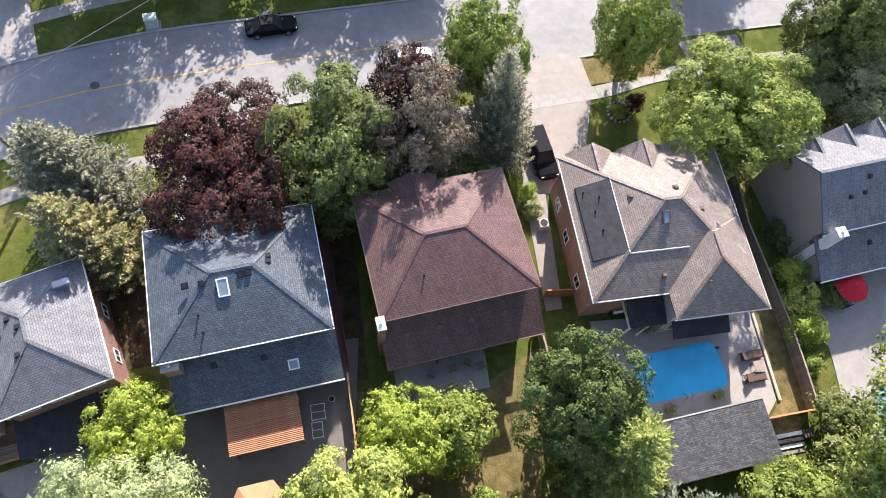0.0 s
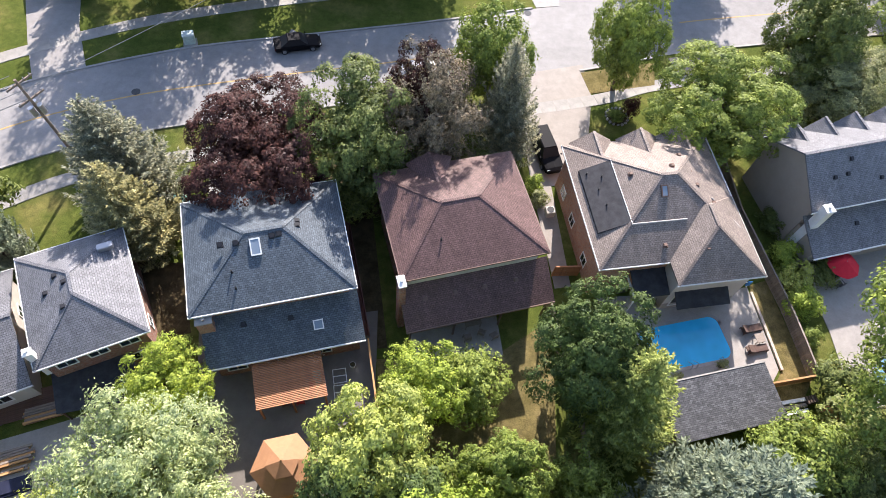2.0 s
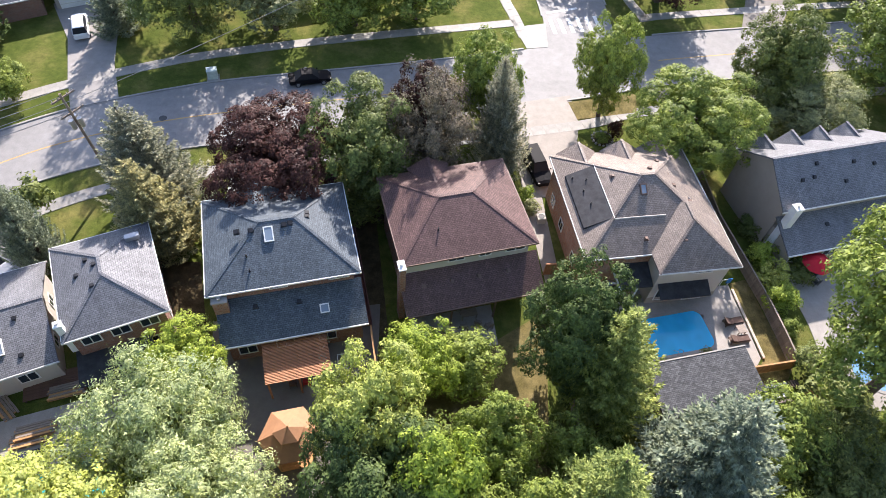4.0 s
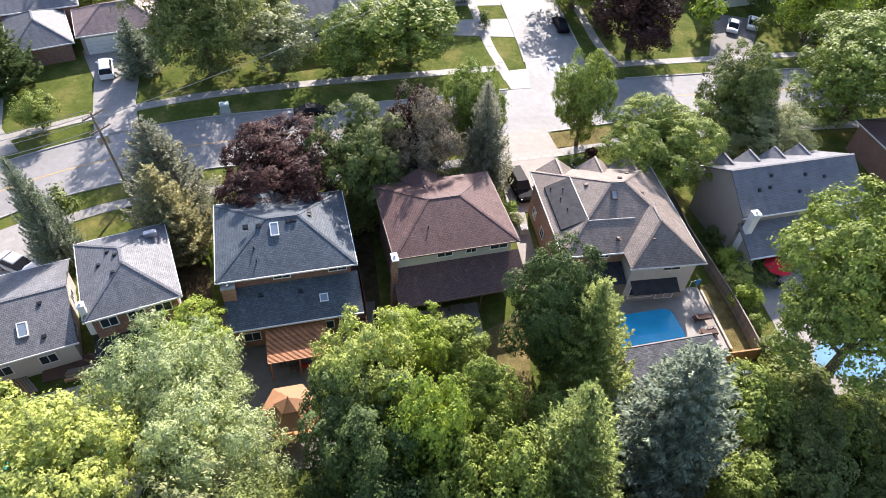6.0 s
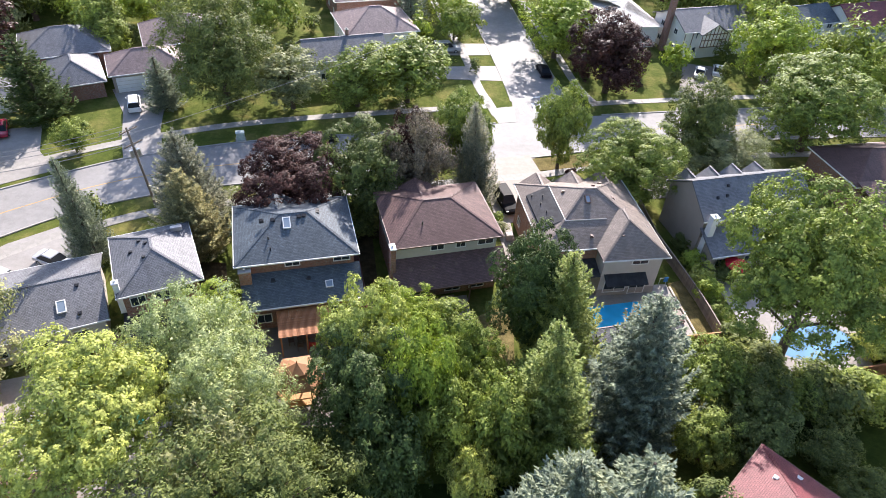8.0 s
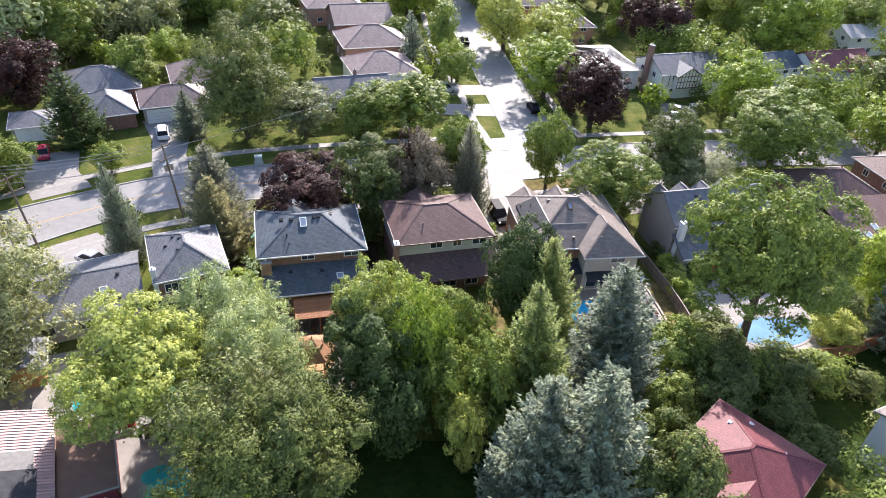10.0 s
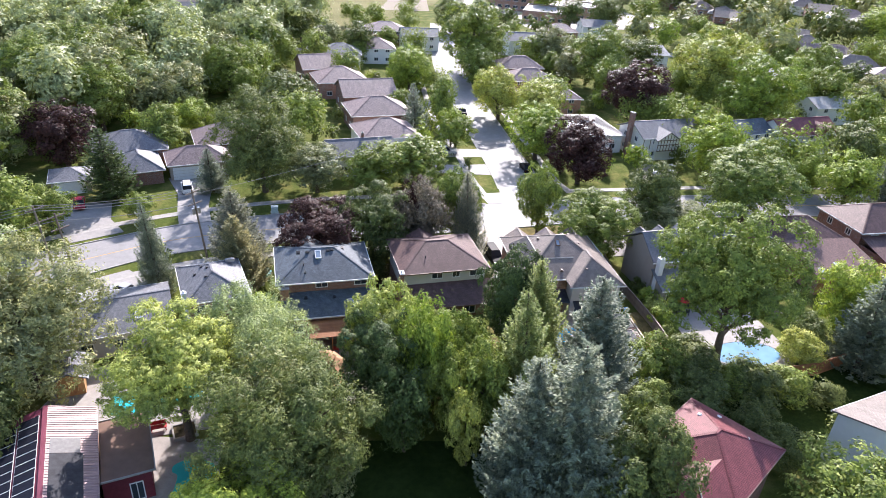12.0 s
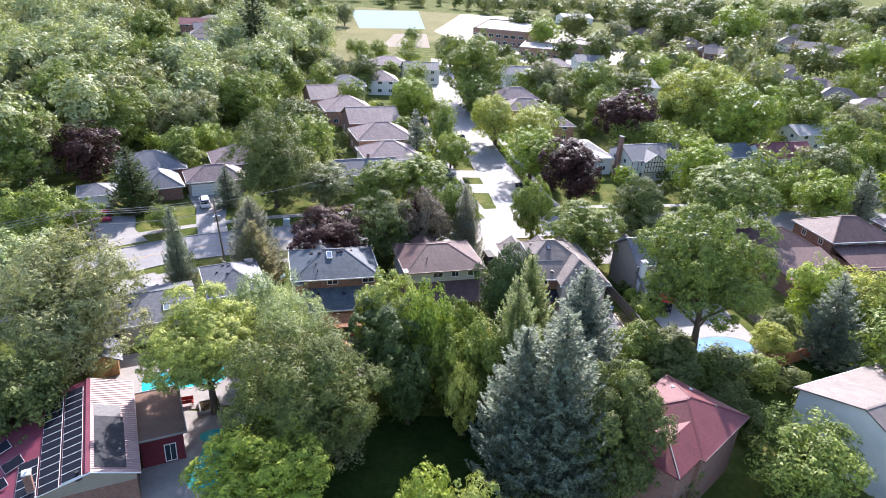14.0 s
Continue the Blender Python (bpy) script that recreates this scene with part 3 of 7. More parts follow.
def tree_meshes(key):
    """Crown, trunk and limb meshes of one form of tree."""
    if key in MESHES:
        return MESHES[key]
    form, k, detail = key
    rng = np.random.default_rng(100 + k)
    H, R = 10.0, 4.0
    crown = quads_mesh("crown", *crown_arrays(form, k, detail))
    bm = bmesh.new()
    top = H * (0.97 if form == "c" else 0.62)
    z = 0.0
    for i in range(5):
        z1 = top * (i + 1) / 5
        r0, r1 = 0.33 * (1 - 0.85 * i / 5), 0.33 * (1 - 0.85 * (i + 1) / 5)
        tube(bm, (0.03 * math.sin(i * 2 + k), 0.03 * math.cos(i), z), (0.03 * math.sin(i * 2 + 2 + k), 0.03 * math.cos(i + 1), z1), r0, r1, 9)
        z = z1
    trunk = bpy.data.meshes.new("trunk")
    bm.to_mesh(trunk)
    bm.free()
    trunk.materials.append(BARK)
    MESHES[key] = (crown, trunk, limb_mesh(rng, H * 0.75, R, 0.1) if form in "dpu" else None)
    return MESHES[key]


LEANING = -4.5
LOOKS = {
    "green": "green leafy", "bright": "bright green leafy", "yellow": "yellow-green leafy", "pale": "silvery pale green", "dark": "dark green dense",
    "olive": "olive green", "purple": "dark purple-leaved", "greyish": "grey-brown thinning", "spruce": "dark green fine-leaved", "blue": "blue-grey needled",
    "gold": "golden-tipped needled", "sage": "grey-green needled", "lime": "yellow-green feathery", "wood": "grey-green", "sunny": "sunlit yellow-green leafy",
}
FORMS = {"d": "broad tree", "p": "ragged spreading tree", "c": "spruce tree", "b": "rounded bush", "u": "tall broad tree"}
count_tree = [0]


def tree(form, colour, x, y, h, r, detail="mid", where="garden"):
    count_tree[0] += 1
    k = count_tree[0] % 3
    if form != "c" and r > (3.9 if detail == "near" else 6.0):
        detail = {"near": "big" if r < 5.6 else "huge", "mid": "near" if r < 7 or y > 75 else "big", "far": "mid"}[detail]
    rnd = random.Random(count_tree[0] * 7 + 1)
    crown, trunk, limb = tree_meshes((form, k, detail))
    spin = pose(0, 0, 0, 0, 0, rnd.uniform(0, 360))
    wide = rnd.uniform(0.92, 1.08)
    root = thing("bush" if form == "b" else "tree", pose(x, y, -0.02, 0, 0 if form == "b" else LEANING, 0) @ spin @ Matrix.Diagonal((r / 4.0 * wide, r / 4.0 / wide, h / 10.0, 1)),
                 f"{LOOKS[colour]} {FORMS[form]} standing in a {where}", "bush" if form == "b" else "tree", "")
    ob = new("crown", crown)
    ob.parent = root
    ob.material_slots[0].link = "OBJECT"
    ob.material_slots[0].material = LEAF[colour]
    o = new("trunk", trunk)
    o.parent = root
    if limb:
        n = {"huge": 9, "big": 8, "near": 7, "mid": 4, "far": 2}.get(detail, 0)
        for i in range(n):
            o = new("limb", limb)
            o.parent, o.matrix_local = root, pose(0, 0, 2.4 + 2.6 * i / n, 0, 0, 137.5 * i + rnd.uniform(-20, 20))
    return root


TREES_FRONT = [
    ("d", "purple", -14.1, 19.9, 11.4, 6.1), ("d", "dark", -6.2, 22.0, 12.8, 5.1), ("p", "greyish", -0.2, 24.6, 12.8, 4.3), ("d", "purple", -1.2, 26.6, 12.4, 3.0),
    ("c", "sage", 6.5, 26.9, 14.2, 3.0), ("d", "green", 4.9, 32.2, 12.8, 3.8), ("d", "green", 18.2, 36.0, 12.6, 3.5), ("d", "green", 26.1, 28.6, 11.2, 6.2),
    ("d", "dark", 37.4, 38.2, 13.4, 4.8), ("p", "olive", 39.8, 34.2, 8.0, 5.8), ("c", "sage", -25.6, 18.8, 12.8, 4.3), ("c", "gold", -24.2, 14.4, 11.0, 4.0),
    ("c", "blue", -34.4, 11.8, 13.4, 2.4),
]
TREES_BACK = [
    ("d", "bright", -18.3, 0.9, 6.8, 3.0), ("p", "pale", -16.9, -5.7, 12.2, 4.6), ("p", "pale", -12.6, -10.6, 12.2, 4.1), ("u", "sunny", -21.4, -14.0, 13.8, 6.1),
    # Broad tree at (-3.0, -8.4): shade put into its colour by the spruce leaf.
    ("d", "bright", -0.3, 1.6, 8.0, 3.1), ("d", "sunny", -3.2, -3.8, 13.0, 3.8), ("d", "spruce", -3.0, -8.4, 11.6, 4.8), ("d", "spruce", 11.5, 3.5, 14.2, 4.1),
    ("c", "lime", 14.2, 0.8, 14.8, 4.0), ("c", "blue", 19.3, -6.4, 17.2, 5.2), ("c", "lime", 11.6, -9.6, 17.0, 4.3), ("d", "green", 5.4, -5.0, 10.6, 2.8),
    ("u", "green", 35.9, 2.0, 20.2, 7.6), ("c", "blue", 14.6, -22.2, 20.5, 6.0), ("c", "blue", 11.4, -20.4, 17.6, 5.4), ("p", "dark", -9.2, -20.2, 15.2, 6.3), ("d", "dark", 20.2, -22.6, 14.6, 4.7), ("d", "bright", -12.0, -27.6, 9.6, 5.3),
]
for row in TREES_FRONT:
    tree(*row, "near", "front garden")
for row in TREES_BACK:
    tree(*row, "near", "back garden")

TREES_YARD = [
    ("p", "pale", -15.6, -4.6, 9.6, 2.4), ("d", "bright", 1.6, -8.6, 14.4, 2.6), ("d", "green", 4.3, -11.2, 10.6, 2.5),
    ("d", "green", 5.9, -8.6, 8.2, 2.6), ("d", "green", 7.8, -11.5, 11.6, 2.9), ("d", "yellow", 5.6, -15.4, 9.0, 1.8), ("d", "green", 12.2, -13.0, 7.0, 2.4),
    ("d", "green", 10.8, -4.8, 7.0, 2.2), ("d", "green", 26.8, -3.0, 7.7, 3.2), ("d", "dark", 29.6, -8.0, 6.4, 3.2), ("d", "green", 25.1, -9.0, 6.4, 2.6),
    # The tree at (-0.5, -14.0) is coloured dark to stand for shade.
    ("d", "green", 35.2, -3.4, 4.6, 2.4), ("d", "spruce", -0.5, -14.0, 9.4, 2.8), ("p", "olive", -12.2, -15.6, 11.4, 3.6),
]
for row in TREES_YARD:
    tree(*row, "mid", "back garden")
BUSHES = [
    ("b", "dark", -10.6, 18.6, 3.2, 2.2), ("b", "dark", -7.2, 20.0, 3.6, 2.4), ("b", "dark", -3.4, 21.2, 3.4, 2.3), ("b", "dark", 0.4, 22.0, 3.4, 2.2), ("b", "dark", 3.6, 23.6, 3.0, 2.0), ("b", "greyish", -0.4, 20.6, 2.4, 1.5),
    ("b", "bright", 31.3, 16.2, 2.6, 1.4), ("b", "yellow", 31.6, 13.9, 2.6, 1.4), ("b", "bright", 31.9, 11.6, 2.6, 1.4), ("b", "green", 32.0, 8.6, 1.7, 0.9), ("b", "green", 31.6, 11.9, 1.5, 0.9),
    ("b", "purple", 19.4, 32.6, 2.4, 0.75), ("b", "green", 18.0, 32.0, 0.9, 0.8), ("b", "olive", 9.6, 21.0, 1.4, 0.8), ("b", "bright", 9.2, 22.6, 1.5, 0.8), ("b", "green", 28.6, 29.0, 1.6, 1.0),
    ("b", "dark", 33.5, 21.8, 2.4, 1.6), ("b", "dark", 33.2, 4.4, 3.4, 1.9), ("b", "dark", 32.6, 0.4, 4.4, 2.6), ("b", "dark", 38.4, -2.8, 5.0, 3.0), ("b", "green", 42.6, -2.2, 4.0, 2.4), ("b", "dark", 46.4, -3.4, 3.0, 2.0), ("b", "dark", 34.4, 17.6, 2.6, 1.5), ("b", "dark", 34.9, 14.8, 2.2, 1.3), ("b", "green", 34.0, 19.6, 2.0, 1.2), ("b", "dark", 31.6, 20.0, 2.0, 1.3), ("b", "green", 24.5, 30.5, 1.4, 1.1), ("b", "yellow", 47.0, 5.4, 2.6, 1.8),
]
for row in BUSHES:
    tree(*row, "low", "garden bed")


def woodland(name, label, colours, spots, detail, material):
    """Crowns of a far wood, joined into one sheet of foliage; spots of x, y, height, radius."""
    cs, aa, bb = [], [], []
    bank = [crown_arrays(f, k, detail) for f, k in (("d", 0), ("d", 1), ("p", 2), ("b", 1), ("u", 1))]
    for i, (x, y, h, r) in enumerate(spots):
        c, a, b = bank[i % len(bank)]
        t = i * 2.399
        rot = np.array([[math.cos(t), -math.sin(t), 0], [math.sin(t), math.cos(t), 0], [0, 0, 1]])
        sc = np.array([r / 4.0, r / 4.0, h / 10.0])
        cs.append((c * sc) @ rot.T + np.array([x - 0.0, y, 0])), aa.append((a * r / 4.0) @ rot.T), bb.append((b * r / 4.0) @ rot.T)
    me = quads_mesh(name, np.concatenate(cs), np.concatenate(aa), np.concatenate(bb))
    me.materials[0] = material
    return tagged(new(name, me), label, "woodland", "", "stuff")


def scatter(seed, n, x0, x1, y0, y1, keep, h0, h1, gap=4.0):
    rnd = random.Random(seed)
    out = []
    for _ in range(n * 6):
        x, y, h = rnd.uniform(x0, x1), rnd.uniform(y0, y1), rnd.uniform(h0, h1)
        if keep(x, y) and all((x - a) ** 2 + (y - b) ** 2 > gap ** 2 for a, b, _, _ in out):
            out.append((x, y, h, h * rnd.uniform(0.33, 0.45)))
        if len(out) >= n:
            break
    return out
WOOD_NW = [
    ("d", "green", -78.1, 49.1, 15.8, 7.5),
    ("d", "bright", -77.3, 57.0, 10.7, 5.1),
    ("d", "purple", -67.7, 52.8, 12.1, 5.8),
    ("d", "green", -71.0, 73.7, 14.2, 6.8),
    ("d", "green", -86.8, 82.4, 17.9, 8.5),
    ("d", "olive", -93.7, 78.5, 14.0, 6.6),
    ("d", "green", -86.5, 102.0, 16.9, 8.1),
    ("d", "green", -74.8, 97.4, 13.6, 6.5),
    ("d", "pale", -67.7, 90.1, 12.3, 5.9),
    ("d", "olive", -59.1, 88.8, 11.4, 5.4),
    ("d", "green", -53.9, 107.1, 13.7, 6.5),
    ("d", "pale", -78.5, 138.5, 17.5, 8.3),
    ("d", "green", -85.6, 128.4, 18.1, 8.6),
]
for row in WOOD_NW:
    tree(*row, "mid", "wood")
WOOD_FAR = [
    ("d", "green", -112.0, 187.7, 19.5, 9.3),
    ("d", "dark", -125.4, 160.6, 13.7, 6.5),
    ("d", "green", -118.9, 126.6, 16.0, 7.6),
    ("d", "bright", -149.3, 165.9, 14.5, 6.9),
    ("d", "green", -161.5, 217.9, 17.1, 8.2),
    ("d", "olive", -140.8, 213.6, 16.4, 7.8),
    ("c", "spruce", -69.4, 183.3, 31.2, 10.4),
    ("d", "green", -53.4, 136.0, 16.7, 8.0),
    ("d", "dark", -50.6, 180.0, 12.4, 5.9),
    ("d", "olive", -38.4, 168.4, 10.1, 4.8),
]
for row in WOOD_FAR:
    tree(*row, "mid", "wood")
MID_W = [
    ("c", "blue", -38.4, 45.6, 8.2, 2.9),
    ("d", "dark", -33.5, 82.5, 12.5, 5.9),
    ("d", "dark", -44.1, 90.5, 7.4, 3.5),
    ("p", "dark", -29.6, 46.8, 16.5, 7.2),
    ("c", "spruce", -53.6, 40.4, 12.6, 4.4),
    ("d", "green", -52.3, 61.3, 7.1, 3.4),
    ("d", "bright", -52.2, 75.1, 7.7, 3.7),
    ("d", "green", -59.3, 20.5, 11.0, 5.2),
    ("d", "green", -56.8, 26.9, 7.3, 3.5),
    ("d", "green", -45.7, 32.4, 4.6, 2.2),
    ("d", "olive", -20.4, 48.0, 8.6, 4.6),
    ("d", "green", -11.0, 50.0, 8.8, 4.6),
    ("d", "green", -3.6, 52.4, 10.0, 6.0),
    ("d", "dark", -26.7, 156.3, 11.9, 5.7),
]
for row in MID_W:
    tree(*row, "mid", "front garden")
STREET_W = [
    ("d", "bright", -8.1, 117.8, 13.9, 6.6),
    ("c", "blue", -4.4, 82.0, 13.0, 3.2),
    ("d", "bright", 3.6, 77.8, 8.4, 2.7),
    ("d", "yellow", 15.4, 101.0, 13.6, 6.3),
    ("d", "green", 10.5, 133.8, 11.4, 5.4),
    ("d", "green", 10.7, 152.0, 21.2, 10.1),
    ("d", "dark", 2.7, 220.1, 14.1, 6.7),
    ("d", "green", -16.6, 281.4, 8.5, 4.1),
    ("c", "spruce", 2.3, 92.5, 3.3, 1.1),
    ("d", "green", -19.2, 177.6, 7.8, 3.7),
]
for row in STREET_W:
    tree(*row, "mid", "street verge")
STREET_E = [
    ("d", "bright", 21.8, 73.0, 11.8, 6.0),
    ("d", "yellow", 24.8, 94.0, 11.7, 5.6),
    ("d", "purple", 29.0, 60.4, 13.4, 6.4),
    ("d", "purple", 50.5, 102.5, 16.4, 7.8),
    ("d", "green", 47.9, 140.1, 16.9, 8.0),
    ("d", "olive", 40.7, 145.5, 10.7, 5.1),
    ("d", "dark", 67.1, 162.9, 12.6, 6.0),
    ("d", "green", 64.9, 111.6, 6.8, 3.2),
    ("d", "olive", 37.5, 163.6, 14.0, 6.7),
    ("d", "dark", 62.9, 184.6, 10.0, 4.8),
]
for row in STREET_E:
    tree(*row, "mid", "street verge")
MID_E = [
    ("d", "bright", 58.2, 67.0, 13.0, 5.8),
    ("d", "green", 56.0, 45.4, 15.2, 8.8),
    ("d", "bright", 76.3, 63.9, 8.2, 3.9),
    ("d", "bright", 79.6, 55.4, 11.1, 5.3),
    ("c", "blue", 87.1, 54.6, 13.8, 4.6),
    ("d", "yellow", 77.2, 124.3, 22.2, 10.7),
    ("d", "bright", 81.9, 104.3, 19.5, 9.3),
    ("d", "dark", 92.0, 76.9, 11.6, 5.5),
    ("d", "green", 125.7, 162.7, 14.7, 7.0),
    ("d", "green", 110.1, 124.9, 13.6, 6.5),
    ("d", "dark", 133.3, 151.9, 11.2, 5.3),
    ("d", "olive", 124.1, 123.8, 12.8, 6.1),
]
for row in MID_E:
    tree(*row, "mid", "front garden")
FAR_E = [
    ("d", "bright", 172.8, 338.3, 25.8, 14.5),
    ("d", "dark", 136.0, 344.5, 23.9, 12.5),
    ("d", "dark", 130.9, 389.3, 25.0, 13.7),
    ("d", "dark", 179.9, 422.4, 26.3, 15.0),
    ("d", "dark", 71.3, 242.9, 16.6, 7.9),
    ("d", "green", 96.8, 276.3, 13.6, 6.5),
    ("d", "dark", 74.0, 329.0, 17.5, 8.3),
    ("d", "bright", 51.1, 289.6, 17.5, 8.3),
    ("d", "dark", 46.5, 349.0, 16.0, 7.6),
    ("d", "dark", 301.9, 505.0, 27.1, 15.9),
    ("d", "dark", 183.1, 241.3, 14.9, 7.1),
    ("d", "bright", 193.2, 237.5, 21.9, 10.4),
    ("d", "green", 240.9, 342.8, 20.5, 9.8),
]
for row in FAR_E:
    tree(*row, "far", "distant garden")
FAR_E2 = [
    ("d", "green", 248.1, 448.6, 25.4, 14.1),
    ("d", "olive", 345.5, 491.2, 27.3, 16.1),
    ("d", "olive", 99.3, 332.2, 14.3, 6.8),
    ("d", "dark", 57.2, 252.4, 12.4, 5.9),
    ("d", "green", 134.4, 212.8, 13.5, 6.4),
    ("d", "bright", 89.9, 215.5, 11.4, 5.4),
    ("d", "green", -80.8, 314.7, 14.9, 7.1),
    ("d", "green", -68.7, 317.1, 14.9, 7.1),
    ("d", "olive", -61.5, 341.1, 12.9, 6.1),
    ("d", "dark", 374.6, 605.9, 28.8, 17.7),
    ("d", "green", 256.3, 519.3, 27.0, 15.8),
    ("d", "olive", 152.2, 322.4, 14.5, 6.9),
]
for row in FAR_E2:
    tree(*row, "far", "distant garden")
NEAR_S = [
    ("p", "olive", -38.8, -8.4, 16.0, 7.4),
    ("d", "pale", -53.2, 5.3, 10.5, 5.0),
    ("d", "green", -17.0, -7.6, 8.1, 3.4),
    ("d", "olive", -7.2, -20.0, 6.4, 3.1),
    ("d", "green", 38.4, -21.8, 9.0, 4.7),
    ("d", "lime", 5.2, -6.2, 6.1, 2.9),
    ("d", "green", 3.1, 2.3, 5.9, 2.8),
    ("d", "dark", 31.0, -3.4, 6.0, 3.0),
    ("d", "green", 38.6, -1.0, 3.6, 2.0),
    ("d", "yellow", 47.1, 3.9, 5.1, 2.4),
]
for row in NEAR_S:
    tree(*row, "mid", "back garden")
NEAR_S2 = [
    ("d", "yellow", 62.6, 12.0, 10.0, 4.3),
    ("d", "green", 70.5, 9.0, 9.0, 4.0),
    ("c", "blue", 54.6, 4.0, 13.4, 4.4),
    ("d", "dark", 37.1, -13.4, 4.9, 2.3),
    ("d", "bright", 55.4, 11.0, 11.2, 3.8),
    ("d", "dark", 49.4, 7.6, 5.4, 2.4),
    ("d", "dark", 36.0, -8.6, 4.0, 2.2),
    ("d", "green", 0.5, -5.6, 6.1, 2.9),
    ("d", "dark", -38.2, -19.7, 9.3, 4.4),
    ("d", "dark", -34.8, -17.6, 4.0, 1.9),
    ("d", "dark", 25.7, -22.0, 5.5, 2.6),
    ("d", "bright", 2.2, -31.2, 9.2, 2.6),
    ("d", "sunny", 6.2, -31.4, 8.8, 2.4),
]
for row in NEAR_S2:
    tree(*row, "mid", "back garden")


# ---- houses ----
PANES = {}


def window_on(house, side, a, z, w, h, dims, material=None, name="window", sill=True):
    """A framed window set on one wall of a house; a runs along the wall, dims is the wall's box (x0, y0, x1, y1)."""
    x0, y0, x1, y1 = dims
    where = {"S": pose(a, y0 - 0.01, z), "N": pose(a, y1 + 0.01, z, 0, 0, 180), "E": pose(x1 + 0.01, a, z, 0, 0, 90), "W": pose(x0 - 0.01, a, z, 0, 0, -90)}[side]
    key = (round(w, 2), round(h, 2), sill)
    if key not in PANES:
        t = 0.09
        bm = ring_frame(-w / 2, 0, w / 2, h, t, -0.06, 0.05)
        bmesh.ops.transform(bm, matrix=pose(0, 0, 0, 90, 0, 0), verts=bm.verts[:])
        f = bpy.data.meshes.new("window")
        bm.to_mesh(f)
        bm.free()
        f.materials.append(WHITE)
        bm = boxes((-w / 2 + t, -0.012, t, w / 2 - t, 0.012, h - t))
        g = bpy.data.meshes.new("pane")
        bm.to_mesh(g)
        bm.free()
        g.materials.append(GLASS)
        bm = boxes((-0.03, -0.045, t, 0.03, 0.03, h - t))
        mu = bpy.data.meshes.new("mullion")
        bm.to_mesh(mu)
        bm.free()
        mu.materials.append(WHITE)
        PANES[key] = (f, g, mu)
    f, g, mu = PANES[key]
    ob = new(name, f)
    ob.parent, ob.matrix_local = house, where
    p = new("pane", g)
    p.parent = ob
    p = new("mullion", mu)
    p.parent = ob
    return ob


def ring_frame(x0, y0, x1, y1, t, z0, z1):
    """A closed rectangular ring, one connected mesh."""
    bm = bmesh.new()
    out, inn = [(x0, y0), (x1, y0), (x1, y1), (x0, y1)], [(x0 + t, y0 + t), (x1 - t, y0 + t), (x1 - t, y1 - t), (x0 + t, y1 - t)]
    v = [[bm.verts.new((*p, z)) for p in ring] for ring in (out, inn) for z in (z0, z1)]
    o0, o1, i0, i1 = v
    for k in range(4):
        j = (k + 1) % 4
        for q in ((o0[k], o0[j], o1[j], o1[k]), (o1[k], o1[j], i1[j], i1[k]), (i1[k], i1[j], i0[j], i0[k]), (i0[k], i0[j], o0[j], o0[k])):
            bm.faces.new(q)
    bmesh.ops.recalc_face_normals(bm, faces=bm.faces[:])
    return bm


def wall_part(house, dims, z0, z1, material, thick=0.25, name="wall"):
    """Four walls in one ring with real thickness."""
    x0, y0, x1, y1 = dims
    bm = ring_frame(x0, y0, x1, y1, thick, z0, z1)
    bm.normal_update()
    uv_faces(bm)
    return part(name, bm, material, house)


def thick_roof(bm, faces, depth=0.16):
    """Roof slopes with an underside and edges, from lists of points run anticlockwise as seen from above."""
    made = []
    for pts in faces:
        f = poly(bm, pts)
        f.normal_update()
        if f.normal.z < 0:
            f.normal_flip()
        made.append(f)
    bmesh.ops.remove_doubles(bm, verts=bm.verts[:], dist=0.005)
    bm.normal_update()
    r = bmesh.ops.extrude_face_region(bm, geom=bm.faces[:])
    low = [g for g in r["geom"] if isinstance(g, bmesh.types.BMVert)]
    bmesh.ops.translate(bm, verts=low, vec=(0, 0, -depth))
    bmesh.ops.recalc_face_normals(bm, faces=bm.faces[:])
    bm.normal_update()
    uv_faces(bm)
    return bm


def hip(x0, y0, x1, y1, z, rise, r0, r1, along="x"):
    if along == "x":
        m = (y0 + y1) / 2
        a, b = (r0, m, z + rise), (r1, m, z + rise)
        c = [(x0, y0, z), (x1, y0, z), (x1, y1, z), (x0, y1, z)]
        return [[c[0], c[1], b, a], [c[1], c[2], b], [c[2], c[3], a, b], [c[3], c[0], a]]
    m = (x0 + x1) / 2
    a, b = (m, r0, z + rise), (m, r1, z + rise)
    c = [(x0, y0, z), (x1, y0, z), (x1, y1, z), (x0, y1, z)]
    return [[c[0], c[1], a], [c[1], c[2], b, a], [c[2], c[3], b], [c[3], c[0], a, b]]


def gable(x0, y0, x1, y1, z, rise, along="x"):
    if along == "x":
        m = (y0 + y1) / 2
        return [[(x0, y0, z), (x1, y0, z), (x1, m, z + rise), (x0, m, z + rise)], [(x1, y1, z), (x0, y1, z), (x0, m, z + rise), (x1, m, z + rise)]]
    m = (x0 + x1) / 2
    return [[(x0, y1, z), (x0, y0, z), (m, y0, z + rise), (m, y1, z + rise)], [(x1, y0, z), (x1, y1, z), (m, y1, z + rise), (m, y0, z + rise)]]


